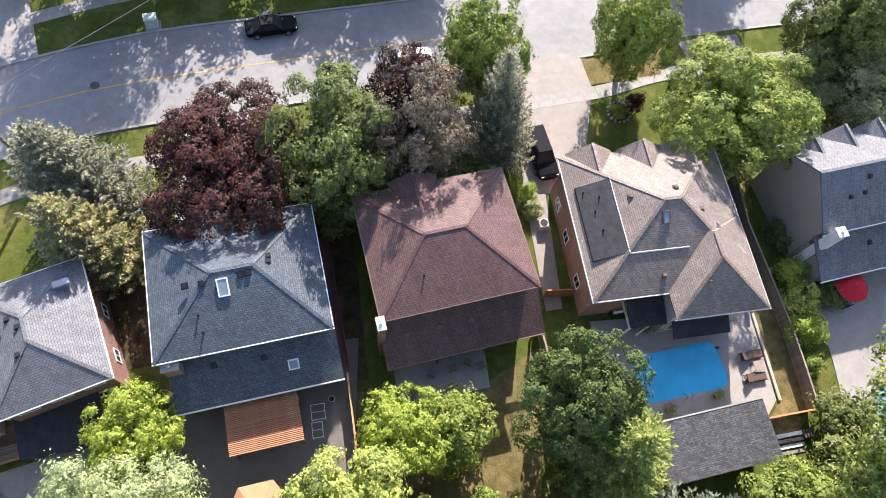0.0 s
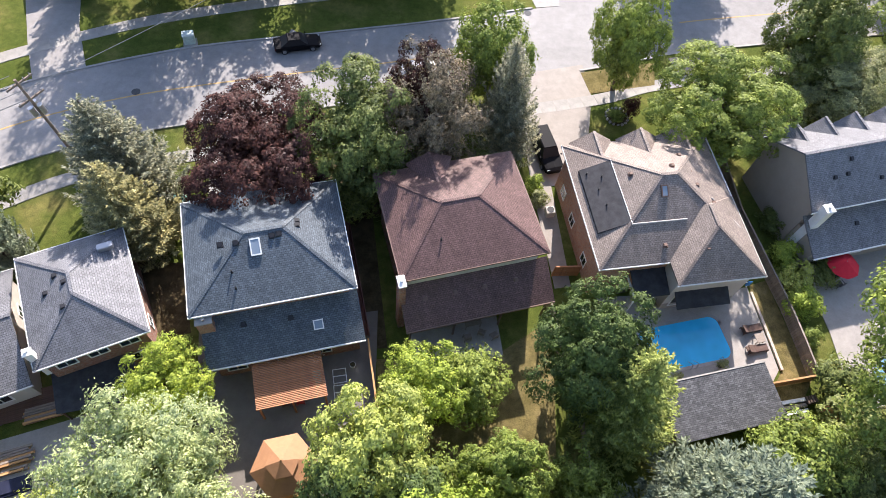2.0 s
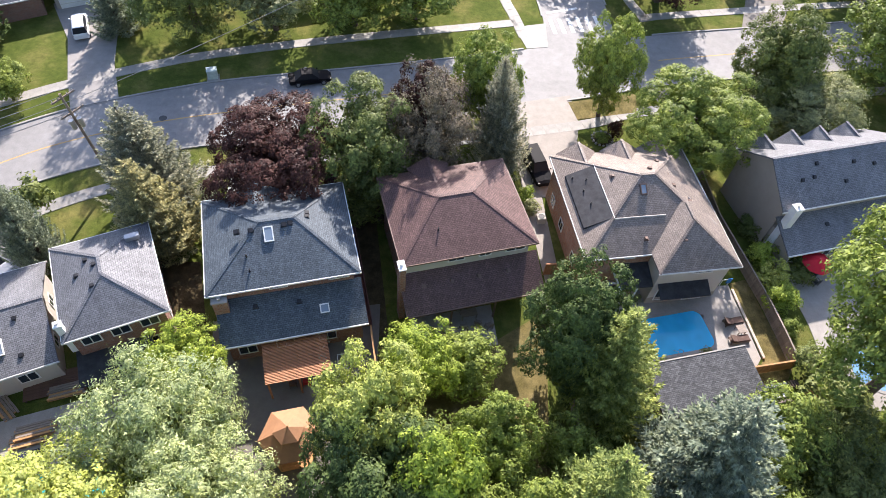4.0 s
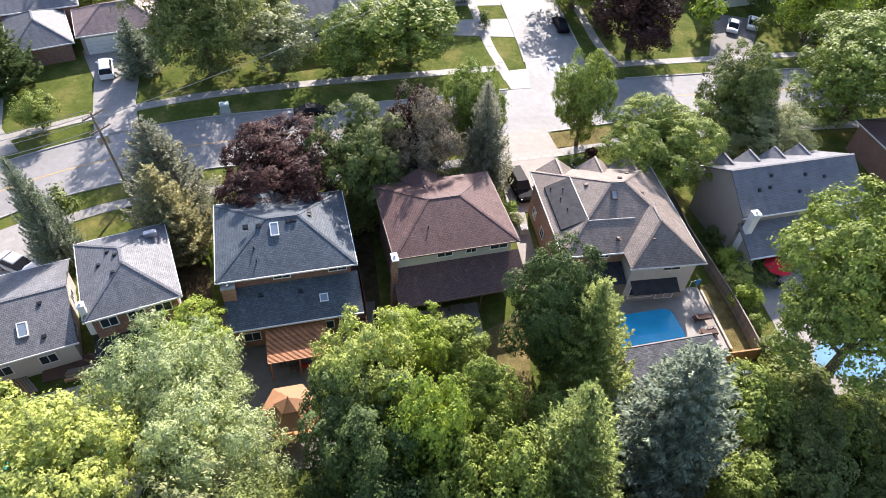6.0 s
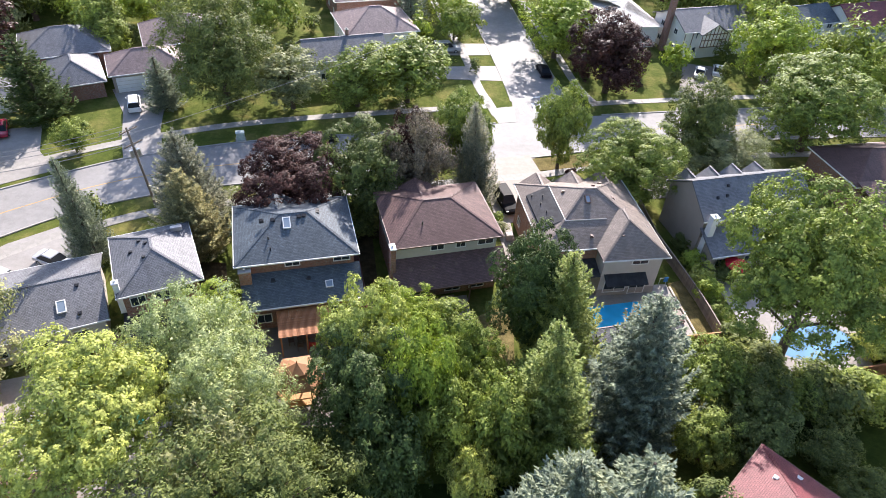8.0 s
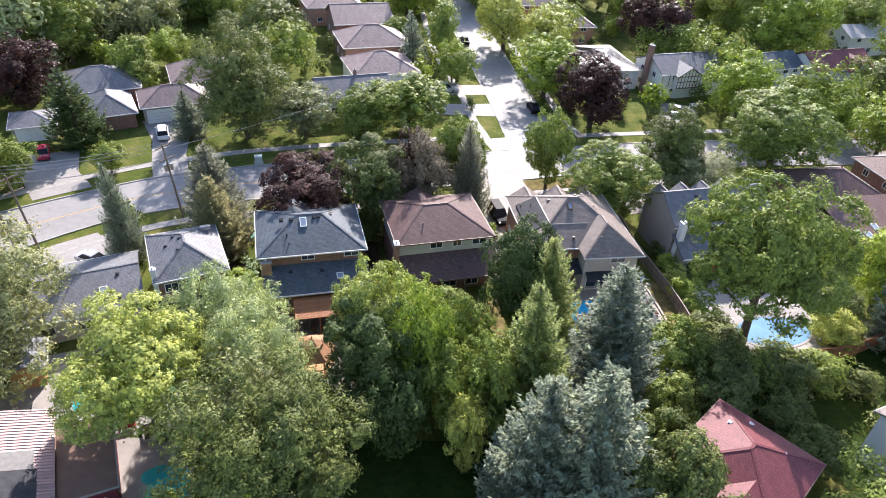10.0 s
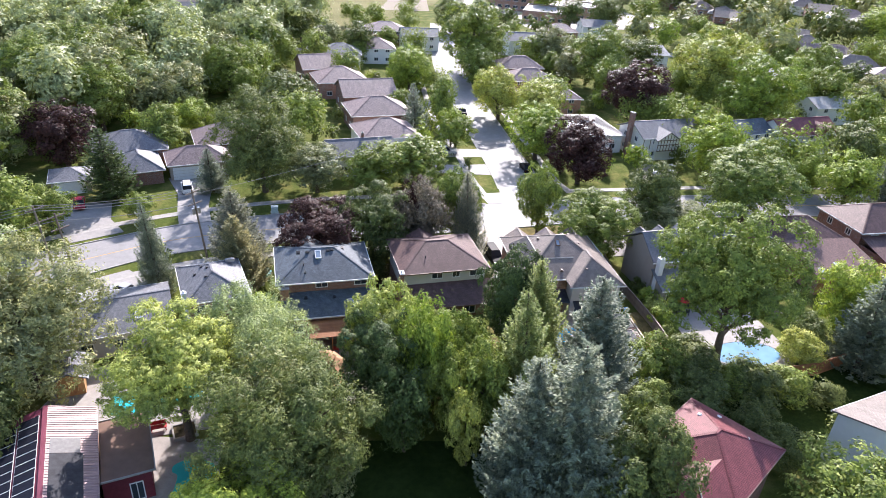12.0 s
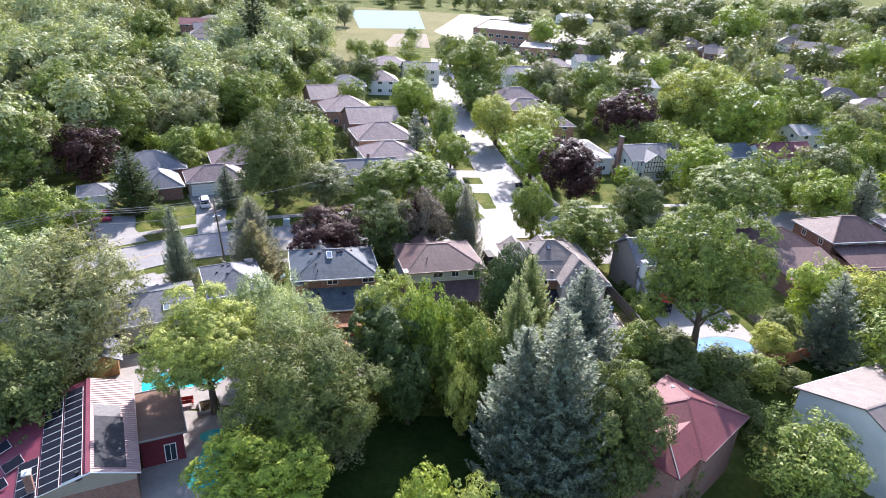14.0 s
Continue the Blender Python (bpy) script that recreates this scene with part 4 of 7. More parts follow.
def peak(house, x, hw, front, top_z, eave_z, back, back_z, material):
    """A small front gable whose ridge and valleys die into the main slope, which passes through back, back_z."""
    run = (top_z - eave_z) * (front - back) / (back_z - eave_z)
    a, b = (x, front + 0.05, top_z), (x, front - run - 0.1, top_z)
    fl, fr, bl, br = (x - hw, front + 0.05, eave_z), (x + hw, front + 0.05, eave_z), (x - hw, front - 0.2, eave_z + 0.02), (x + hw, front - 0.2, eave_z + 0.02)
    part("front_peak_roof", thick_roof(bmesh.new(), [[fl, bl, b, a], [br, fr, a, b]], 0.1), material, house)
    ridge_caps(house, [(a, b)], material)
    bm = bmesh.new()
    poly(bm, [(x - hw + 0.2, front - 0.1, eave_z - 0.05), (x + hw - 0.2, front - 0.1, eave_z - 0.05), (x, front - 0.1, top_z - 0.2)])
    e = bmesh.ops.extrude_face_region(bm, geom=bm.faces[:])
    bmesh.ops.translate(bm, verts=[g for g in e["geom"] if isinstance(g, bmesh.types.BMVert)], vec=(0, -0.2, 0))
    bmesh.ops.recalc_face_normals(bm, faces=bm.faces[:])
    bm.normal_update()
    part("front_peak_wall", uv_faces(bm), STUCCO, house)


def gable_wall(house, x0, y0, x1, y1, z, rise, material, along="x", inset=0.4):
    """Triangular end walls under a gable roof."""
    for end in (0, 1):
        bm = bmesh.new()
        s = 0.2 if end == 0 else -0.2
        if along == "x":
            x, m = (x0 + inset, x1 - inset)[end], (y0 + y1) / 2
            pts = [(x, y0 + inset, z - 0.1), (x, y1 - inset, z - 0.1), (x, m, z + rise - 0.25)]
            move = Vector((s, 0, 0))
        else:
            y, m = (y0 + inset, y1 - inset)[end], (x0 + x1) / 2
            pts = [(x0 + inset, y, z - 0.1), (x1 - inset, y, z - 0.1), (m, y, z + rise - 0.25)]
            move = Vector((0, s, 0))
        poly(bm, pts)
        r = bmesh.ops.extrude_face_region(bm, geom=bm.faces[:])
        bmesh.ops.translate(bm, verts=[g for g in r["geom"] if isinstance(g, bmesh.types.BMVert)], vec=move)
        bmesh.ops.recalc_face_normals(bm, faces=bm.faces[:])
        bm.normal_update()
        part("gable_wall", uv_faces(bm), material, house)


def gutter(house, x0, y0, x1, y1, z, material, sides="SENW", w=0.07):
    for s in sides:
        d = {"S": (x0 - w, y0 - w, z - 0.17, x1 + w, y0, z - 0.01), "N": (x0 - w, y1, z - 0.17, x1 + w, y1 + w, z - 0.01), "W": (x0 - w, y0, z - 0.17, x0, y1, z - 0.01), "E": (x1, y0, z - 0.17, x1 + w, y1, z - 0.01)}[s]
        part("gutter", boxes(d), material, house)


def ridge_caps(house, lines, material):
    """Overlapping cap shingles along hips and ridges."""
    bm = bmesh.new()
    for p, q in lines:
        p, q = Vector(p), Vector(q)
        n = max(2, int((q - p).length / 0.3))
        d = (q - p) / n
        m = d.to_track_quat("X", "Z").to_matrix().to_4x4()
        for i in range(n):
            c = p + d * (i + 0.5)
            bmesh.ops.create_cube(bm, size=1.0, matrix=Matrix.Translation(c + Vector((0, 0, 0.004))) @ m @ pose(0, 0, 0, 0, -3, 0) @ Matrix.Diagonal((d.length * 1.05, 0.24, 0.02, 1)))
    bm.normal_update()
    uv_faces(bm)
    return tagged(part("ridge_cap", bm, material, house), kind="stuff")


def vent(house, x, y, z, size=0.34, slope=0.0, material=None):
    bm = boxes((-size / 2, -size / 2, -0.1, size / 2, size / 2, 0.14), bevel=0.03)
    box(bm, -size / 2 - 0.05, -size / 2 - 0.05, -0.12, size / 2 + 0.05, size / 2 + 0.05, 0.0)
    ob = part("roof_vent", bm, material or BLACK, house)
    ob.matrix_local = pose(x, y, z, slope, 0, 0)
    return ob


def pipe(house, x, y, z, h=0.4, r=0.06):
    bm = tube(bmesh.new(), (0, 0, -0.2), (0, 0, h), r)
    tube(bm, (0, 0, -0.2), (0, 0, 0.06), r * 2.2, r * 1.2)
    ob = part("vent_pipe", bm, BLACK, house)
    ob.matrix_local = pose(x, y, z)


def skylight(house, x, y, z, w, d, slope, material=None):
    bm = ring_frame(-w / 2, -d / 2, w / 2, d / 2, 0.09, -0.1, 0.16)
    ob = part("skylight", bm, material or WHITE, house)
    ob.matrix_local = pose(x, y, z, slope, 0, 0)
    part("pane", boxes((-w / 2 + 0.09, -d / 2 + 0.09, 0.09, w / 2 - 0.09, d / 2 - 0.09, 0.13)), SKYGLASS, ob)
    return ob


def chimney(house, x, y, z0, z1, w=0.7, d=0.5, material=None, cap=None):
    bm = boxes((x - w / 2, y - d / 2, z0, x + w / 2, y + d / 2, z1))
    bm.normal_update()
    ob = part("chimney", uv_faces(bm), material or BRICK_R, house)
    part("cap", boxes((x - w / 2 - 0.06, y - d / 2 - 0.06, z1, x + w / 2 + 0.06, y + d / 2 + 0.06, z1 + 0.12), bevel=0.02), cap or CONCRETE, ob)
    part("flue", tube(bmesh.new(), (x, y, z1 + 0.1), (x, y, z1 + 0.35), 0.13), cap or CONCRETE, ob)
    return ob


SITES = []


def house_root(x, y, angle, label, category="house"):
    SITES.append(pose(x, y, 0, 0, 0, angle) @ Vector((6, 5, 0)))
    return thing("house", pose(x, y, 0, 0, 0, angle), label, category)


def lower_roof(h, x0, x1, y0, y1, z0, z1, material, wall_material, gutter_material):
    """A single slope along the back, low at y0, and the room below it."""
    part("lower_roof", thick_roof(bmesh.new(), [[(x0, y0, z0), (x1, y0, z0), (x1, y1, z1), (x0, y1, z1)]]), material, h)
    part("gutter", boxes((x0, y0 - 0.1, z0 - 0.17, x1, y0, z0 - 0.01)), gutter_material, h)


# The blue-roofed house.
def blue_house():
    h = house_root(-17.27, 4.95, 15.3, "two-storey brick house with a blue-grey shingled hip roof")
    w, d, z, rise = 11.9, 9.75, 6.5, 2.15
    r0, r1 = 4.6, 7.4
    dims = (0.5, 0.5, w - 0.5, d - 0.5)
    wall_part(h, dims, 0, z + 0.05, BRICK_R)
    part("roof", thick_roof(bmesh.new(), hip(0, 0, w, d, z, rise, r0, r1)), SH_BLUE, h)
    peak(h, 4.5, 2.0, d + 0.2, z + (8.05 - z) * 0.85, z, 7.2, 7.5, SH_BLUE)
    gutter(h, 0, 0, w, d, z, WHITE)
    m = d / 2
    ridge_caps(h, [((r0, m, z + rise), (r1, m, z + rise)), ((0, 0, z), (r0, m, z + rise)), ((w, 0, z), (r1, m, z + rise)), ((0, d, z), (r0, m, z + rise)), ((w, d, z), (r1, m, z + rise))], SH_BLUE)
    sl = math.degrees(math.atan2(rise, m))
    up = lambda y: z + rise * y / m
    skylight(h, 5.3, 3.8, up(3.8), 0.75, 1.25, sl)
    for x, y in ((4.0, 4.25), (6.55, 4.35), (7.05, 4.4), (2.9, 4.3)):
        vent(h, x, y, up(y), 0.36, sl)
    for x, y in ((3.4, 2.4), (3.5, 1.3)):
        pipe(h, x, y, up(y), 0.3)
    for x, y in ((8.4, 5.1), (8.45, 5.5)):
        vent(h, x, y, z + rise * (w - x) / (w - r1) * 0.98, 0.34, 0)
    lower_roof(h, 0.4, w + 0.05, -2.9, 0.55, 3.35, 5.0, SH_BLUE, BRICK_R, WHITE)
    wall_part(h, (0.8, -2.3, w - 0.4, 0.5), 0, 3.5, BRICK_R)
    skylight(h, 8.7, -1.3, 3.35 + 1.65 * 1.6 / 3.45, 0.75, 0.75, 25.5)
    for x, y in ((3.4, -0.35), (6.8, -0.5)):
        vent(h, x, y, 3.35 + 1.65 * (y + 2.9) / 3.45, 0.36, 25.5)
    window_on(h, "S", 5.4, 5.4, 1.5, 0.75, dims)
    window_on(h, "S", 10.2, 5.4, 1.7, 0.75, dims)
    for a in (2.2, 5.2, 8.6):
        window_on(h, "S", a, 0.9, 1.5, 1.2, (0.8, -2.3, w - 0.4, 0.5))
    for a in (3, 6.6):
        window_on(h, "E", a, 4.2, 1.0, 1.2, dims)
        window_on(h, "W", a, 4.2, 1.0, 1.2, dims)
    chimney(h, 0.9, -0.2, 0, 6.0, 1.1, 0.6, BRICK_O)
    return h


def brown_house():
    h = house_root(-2.58, 8.6, 16.3, "two-storey house with a red-brown shingled hip roof")
    w, d, z, rise = 11.7, 9.9, 6.8, 2.0
    r0, r1 = 4.2, 7.2
    dims = (0.5, 0.5, w - 0.5, d - 0.5)
    wall_part(h, dims, 0, 3.6, BRICK_R)
    wall_part(h, dims, 3.6, z + 0.05, STUCCO)
    part("roof", thick_roof(bmesh.new(), hip(0, 0, w, d, z, rise, r0, r1)), SH_BROWN, h)
    peak(h, 4.7, 1.9, d + 0.5, z + (8.0 - z) * 0.85, z, 7.4, 7.6, SH_BROWN)
    gutter(h, 0, 0, w, d, z, TRIM_BR)
    m = d / 2
    ridge_caps(h, [((r0, m, z + rise), (r1, m, z + rise)), ((0, 0, z), (r0, m, z + rise)), ((w, 0, z), (r1, m, z + rise)), ((0, d, z), (r0, m, z + rise)), ((w, d, z), (r1, m, z + rise))], SH_BROWN)
    up = lambda y: z + rise * y / m
    sl = math.degrees(math.atan2(rise, m))
    for x, y in ((3.6, 2.3),):
        pipe(h, x, y, up(y), 0.3)
    lower_roof(h, -0.1, w + 0.35, -2.6, 0.55, 3.2, 5.0, SH_BROWN, BRICK_R, TRIM_BR)
    wall_part(h, (0.6, -0.4, w - 0.4, 0.5), 0, 3.9, BRICK_R)
    for x in (1.8, 4.2, 6.6, 9.2):
        vent(h, x, -0.6, 3.2 + 1.8 * 2.0 / 3.15, 0.3, 29.7, TRIM_BR)
    window_on(h, "S", 4.8, 5.55, 1.5, 0.85, dims)
    window_on(h, "S", 7.3, 5.55, 1.1, 0.85, dims)
    window_on(h, "S", 10.0, 5.55, 1.8, 0.85, dims)
    for a in (3.0, 6.5, 9.2):
        window_on(h, "S", a, 0.4, 1.7, 2.0, (0.6, -0.4, w - 0.4, 0.5))
    for x in (0.3, 3.9, 7.8, 11.6):
        part("post", boxes((x - 0.07, -2.4, 0, x + 0.07, -2.26, 3.2)), TRIM_BR, h)
    chimney(h, -0.05, -0.3, 0, 7.3, 0.5, 0.9, BRICK_R, WHITE)
    return h


def tan_house():
    h = house_root(12.9, 11.3, 10.3, "two-storey orange brick house with a tan shingled complex hip roof")
    w, d, z, rise = 13.3, 12.4, 5.5, 3.4
    dims = (0.5, 0.5, w - 0.5, d - 0.5)
    wall_part(h, dims, 0, z + 0.05, BRICK_O)
    bm = thick_roof(bmesh.new(), hip(0, 0, w, d, z, rise, 6.0, 7.3))
    part("roof", bm, SH_TAN, h)
    m = d / 2
    lines = [((6, m, z + rise), (7.3, m, z + rise)), ((0, 0, z), (6, m, z + rise)), ((w, 0, z), (7.3, m, z + rise)), ((0, d, z), (6, m, z + rise)), ((w, d, z), (7.3, m, z + rise))]
    for x in (2.6, 6.9, 10.6):
        peak(h, x, 1.9, d + 0.15, 6.9, z, 9.3, 7.2, SH_TAN)
    wx0, wy0 = 5.9, -2.1
    part("rear_roof", thick_roof(bmesh.new(), hip(wx0, wy0, w + 0.1, 5.6, z + 0.04, 2.3, 1.6, 3.6, "y")), SH_TAN, h)
    mx = (wx0 + w + 0.1) / 2
    lines += [((wx0, wy0, z), (mx, 1.6, z + 2.34)), ((w + 0.1, wy0, z), (mx, 1.6, z + 2.34)), ((mx, 1.6, z + 2.34), (mx, 3.6, z + 2.34))]
    ridge_caps(h, lines, SH_TAN)
    wdims = (wx0 + 0.5, wy0 + 0.5, w - 0.4, 2.0)
    wall_part(h, wdims, 0, z + 0.05, STUCCO)
    gutter(h, 0, 0, wx0, d, z, WHITE, "SW")
    gutter(h, wx0, wy0, w + 0.1, d, z, WHITE, "SE")
    return h, w, d, z, rise, wdims
blue_house()
brown_house()
TAN = tan_house()


def simple_house(x, y, angle, w, d, z, rise, roof, wall, kind="hip", label="", along="x", windows=True, ridge=None, trim=None):
    """A plain house: walls, one main roof, gutters, windows; x, y is the eaves' near left corner."""
    trim = trim or WHITE
    h = house_root(x, y, angle, label)
    dims = (0.45, 0.45, w - 0.45, d - 0.45)
    wall_part(h, dims, 0, z + 0.04, wall)
    ln, sh = (w, d) if along == "x" else (d, w)
    r = ridge or (sh / 2, ln - sh / 2)
    if kind == "hip":
        part("roof", thick_roof(bmesh.new(), hip(0, 0, w, d, z, rise, r[0], r[1], along)), roof, h)
        gutter(h, 0, 0, w, d, z, trim)
        if along == "x":
            a, b = (r[0], d / 2, z + rise), (r[1], d / 2, z + rise)
            ridge_caps(h, [(a, b), ((0, 0, z), a), ((0, d, z), a), ((w, 0, z), b), ((w, d, z), b)], roof)
        else:
            a, b = (w / 2, r[0], z + rise), (w / 2, r[1], z + rise)
            ridge_caps(h, [(a, b), ((0, 0, z), a), ((w, 0, z), a), ((0, d, z), b), ((w, d, z), b)], roof)
    else:
        part("roof", thick_roof(bmesh.new(), gable(0, 0, w, d, z, rise, along)), roof, h)
        gable_wall(h, 0, 0, w, d, z, rise, wall, along)
        gutter(h, 0, 0, w, d, z, WHITE, "SN" if along == "x" else "WE")
        ridge_caps(h, [((0, d / 2, z + rise), (w, d / 2, z + rise)) if along == "x" else ((w / 2, 0, z + rise), (w / 2, d, z + rise))], roof)
    if windows:
        for lv in ([1.0, 3.7] if z > 4.6 else [1.0]):
            for f in (0.22, 0.5, 0.78):
                window_on(h, "S", w * f, lv, 1.4, 1.15, dims)
            for f in (0.3, 0.7):
                window_on(h, "W", d * f, lv, 1.1, 1.1, dims)
                window_on(h, "E", d * f, lv, 1.1, 1.1, dims)
    return h


left_house = simple_house(-26.9, 0.9, 26, 7.6, 9.3, 5.5, 1.9, SH_GREY, BRICK_R, "hip", "two-storey house with a weathered grey hip roof", "y")
left_wing = simple_house(-38.8, -4.6, 26, 12.0, 10.0, 3.1, 1.8, SH_GREY, STUCCO, "gable", "low house wing with a ribbed grey-brown roof")
right_house = simple_house(31.7, 17.8, 16, 15.0, 8.4, 5.8, 2.8, SH_GREY, SIDING_T, "gable", "taupe-sided house with a grey gable roof", "x", False)

WEST_HOUSES = [
    (-61.8, 50.6, 26, 13.0, 10.5, 3.4, 2.6, SH_GREY, BRICK_R, "hip", "low brick house with a grey hip roof"),
    (-54.0, 43.8, 30, 7.6, 10.0, 2.7, 2.2, SH_GREY, BRICK_R, "hip", "grey-roofed front wing of a low brick house", "y", False),
    (-45.4, 57.4, 25, 13.0, 10.0, 3.8, 2.8, SH_MAUVE, BRICK_R, "hip", "brown-roofed brick house behind a garage"),
    (-14.6, 65.4, 22, 13, 11, 4.4, 2.8, SH_MAUVE, SIDING_W, "hip", "white house with a grey-brown hip roof"),
    (-18.8, 80.8, 20, 14.5, 11.5, 4.4, 3.0, SH_MAUVE, BRICK_R, "hip", "brick house with a mauve-brown hip roof"),
    (-23, 96.0, 20, 14, 12, 4.4, 3.0, SH_MAUVE, BRICK_R, "gable", "brick house with a mauve-brown gable roof"),
    (-31.2, 107.5, 22, 14, 12, 4.4, 3.0, SH_MAUVE, BRICK_O, "hip", "orange brick house with a brown hip roof"),
    (-38, 121, 24, 14, 12, 4.4, 3.0, SH_MAUVE, BRICK_O, "gable", "brick house with a brown gable roof"),
]
FAR_HOUSES = [
    (-37, 140.5, 10, 13, 11, 4.8, 2.6, SH_GREY, SIDING_W, "hip", "distant pale house with a grey roof"),
    (-27.3, 152, 12, 13, 11, 4.8, 2.8, SH_MAUVE, SIDING_W, "hip", "distant house with a brown roof"),
    (-14.6, 177, 12, 14, 9, 5.2, 2.2, SH_BLUE, SIDING_W, "gable", "distant white house with a blue-grey roof"),
    (24, 104.5, 12, 14, 10, 4.8, 2.6, SH_MAUVE, BRICK_O, "hip", "brick house with a mauve-brown roof"),
    (19.5, 122, 12, 14, 10, 4.8, 2.8, SH_MAUVE, BRICK_R, "hip", "brick house with a brown gabled roof"),
    (18, 138, 12, 14, 10, 4.8, 2.8, SH_MAUVE, BRICK_R, "hip", "brick house with a brown roof"),
    (31, 78, 14, 12, 16, 4.2, 2.0, SH_PALE, SIDING_W, "hip", "low house with a bright pale roof"),
    (23.4, 180, 12, 16, 9, 5.4, 2.4, SH_GREY, SIDING_W, "gable", "white house with a grey roof"),
    (40, 208, 8, 14, 10, 5.0, 2.4, SH_MAUVE, BRICK_R, "hip", "distant brick house with a brown roof"),
    (58, 226, 8, 14, 10, 5.0, 2.4, SH_GREY, SIDING_W, "gable", "distant pale house with a grey roof"),
    (67, 170, 20, 14, 11, 5.0, 2.4, SH_PALE, SIDING_W, "gable", "distant house with a pale roof"),
    (106, 148, 20, 14, 10, 5.0, 2.4, SH_GREY, SIDING_W, "hip", "distant house with a grey roof"),
    (84, 440, 20, 26, 12, 5.0, 2.4, SH_PALE, SIDING_W, "gable", "distant long house with a pale roof"),
    (-130, 262, 20, 16, 12, 5.0, 2.6, SH_RED, BRICK_R, "gable", "distant red-roofed brick house"),
    (-28, 184, 10, 15, 11, 5.0, 2.6, SH_MAUVE, BRICK_R, "hip", "distant brick house with a brown roof"),
]
for row in WEST_HOUSES + FAR_HOUSES:
    simple_house(*row)


def row_of_houses(start, end, n, angle, roofs, walls, z=4.8, size=1.0):
    for i in range(n):
        f = i / max(1, n - 1)
        x, y = start[0] + (end[0] - start[0]) * f, start[1] + (end[1] - start[1]) * f
        rnd = random.Random(int(x * 13 + y))
        simple_house(x, y, angle + rnd.uniform(-4, 4), size * rnd.uniform(11, 14), size * rnd.uniform(9, 11), z, size * rnd.uniform(2.2, 2.9), roofs[i % len(roofs)], walls[i % len(walls)], "hip" if i % 3 else "gable", "distant suburban house with a shingled roof")


row_of_houses((112, 392), (146, 296), 7, -20, (SH_TAN, SH_MAUVE, SH_TAN), (BRICK_O, BRICK_R), 3.4, 1.35)
row_of_houses((140, 300), (150, 212), 6, -18, (SH_TAN, SH_PALE_TAN, SH_MAUVE), (BRICK_R, BRICK_O), 3.4, 1.3)
row_of_houses((140, 204), (152, 150), 4, -14, (SH_MAUVE, SH_TAN), (BRICK_R, BRICK_O), 3.6, 1.25)
row_of_houses((168, 216), (178, 160), 4, -14, (SH_TAN, SH_MAUVE), (BRICK_R, BRICK_O), 3.6, 1.25)
row_of_houses((200, 400), (214, 300), 6, -16, (SH_TAN, SH_MAUVE, SH_PALE_TAN), (SIDING_W, BRICK_O), 5.0, 1.5)
row_of_houses((232, 300), (246, 240), 4, -16, (SH_PALE_TAN, SH_MAUVE), (SIDING_W, BRICK_O), 4.4, 1.4)
row_of_houses((262, 460), (300, 380), 5, -16, (SH_TAN, SH_PALE), (SIDING_W, BRICK_R), 5.0, 1.5)
row_of_houses((340, 590), (390, 520), 4, -16, (SH_TAN, SH_PALE), (SIDING_W, BRICK_R), 5.0, 1.5)
row_of_houses((-90, 148), (-128, 284), 9, 20, (SH_GREY, SH_PALE_TAN, SH_TAN), (BRICK_R, SIDING_W))
row_of_houses((-152, 165), (-146, 186), 2, 15, (SH_MAUVE,), (BRICK_R,))
row_of_houses((-158, 170), (-135, 215), 3, 5, (SH_MAUVE,), (BRICK_R,))


# ---- pool ----
def rounded(x0, y0, x1, y1, r, n=6):
    out = []
    for cx, cy, a in ((x1 - r, y1 - r, 0), (x0 + r, y1 - r, 90), (x0 + r, y0 + r, 180), (x1 - r, y0 + r, 270)):
        for i in range(n + 1):
            t = radians(a + 90 * i / n)
            out.append((cx + r * math.cos(t), cy + r * math.sin(t)))
    return out


def pool(x, y, angle, outline, water, coping, label):
    p = thing("swimming_pool", pose(x, y, 0, 0, 0, angle), label, "swimming pool")
    part("water", slab(bmesh.new(), outline, 0.03, 0.075), water, p)
    line = [Vector(q) for q in outline + outline[:2]]
    part("coping", strip(bmesh.new(), line, 0.0, -0.28, 0.05, 0.1), coping, p)
    return p


pool(21.3, 7.7, 14.5, rounded(-3.7, -1.9, 3.7, 1.9, 0.8), WATER, KERB, "blue rectangular swimming pool with rounded corners")


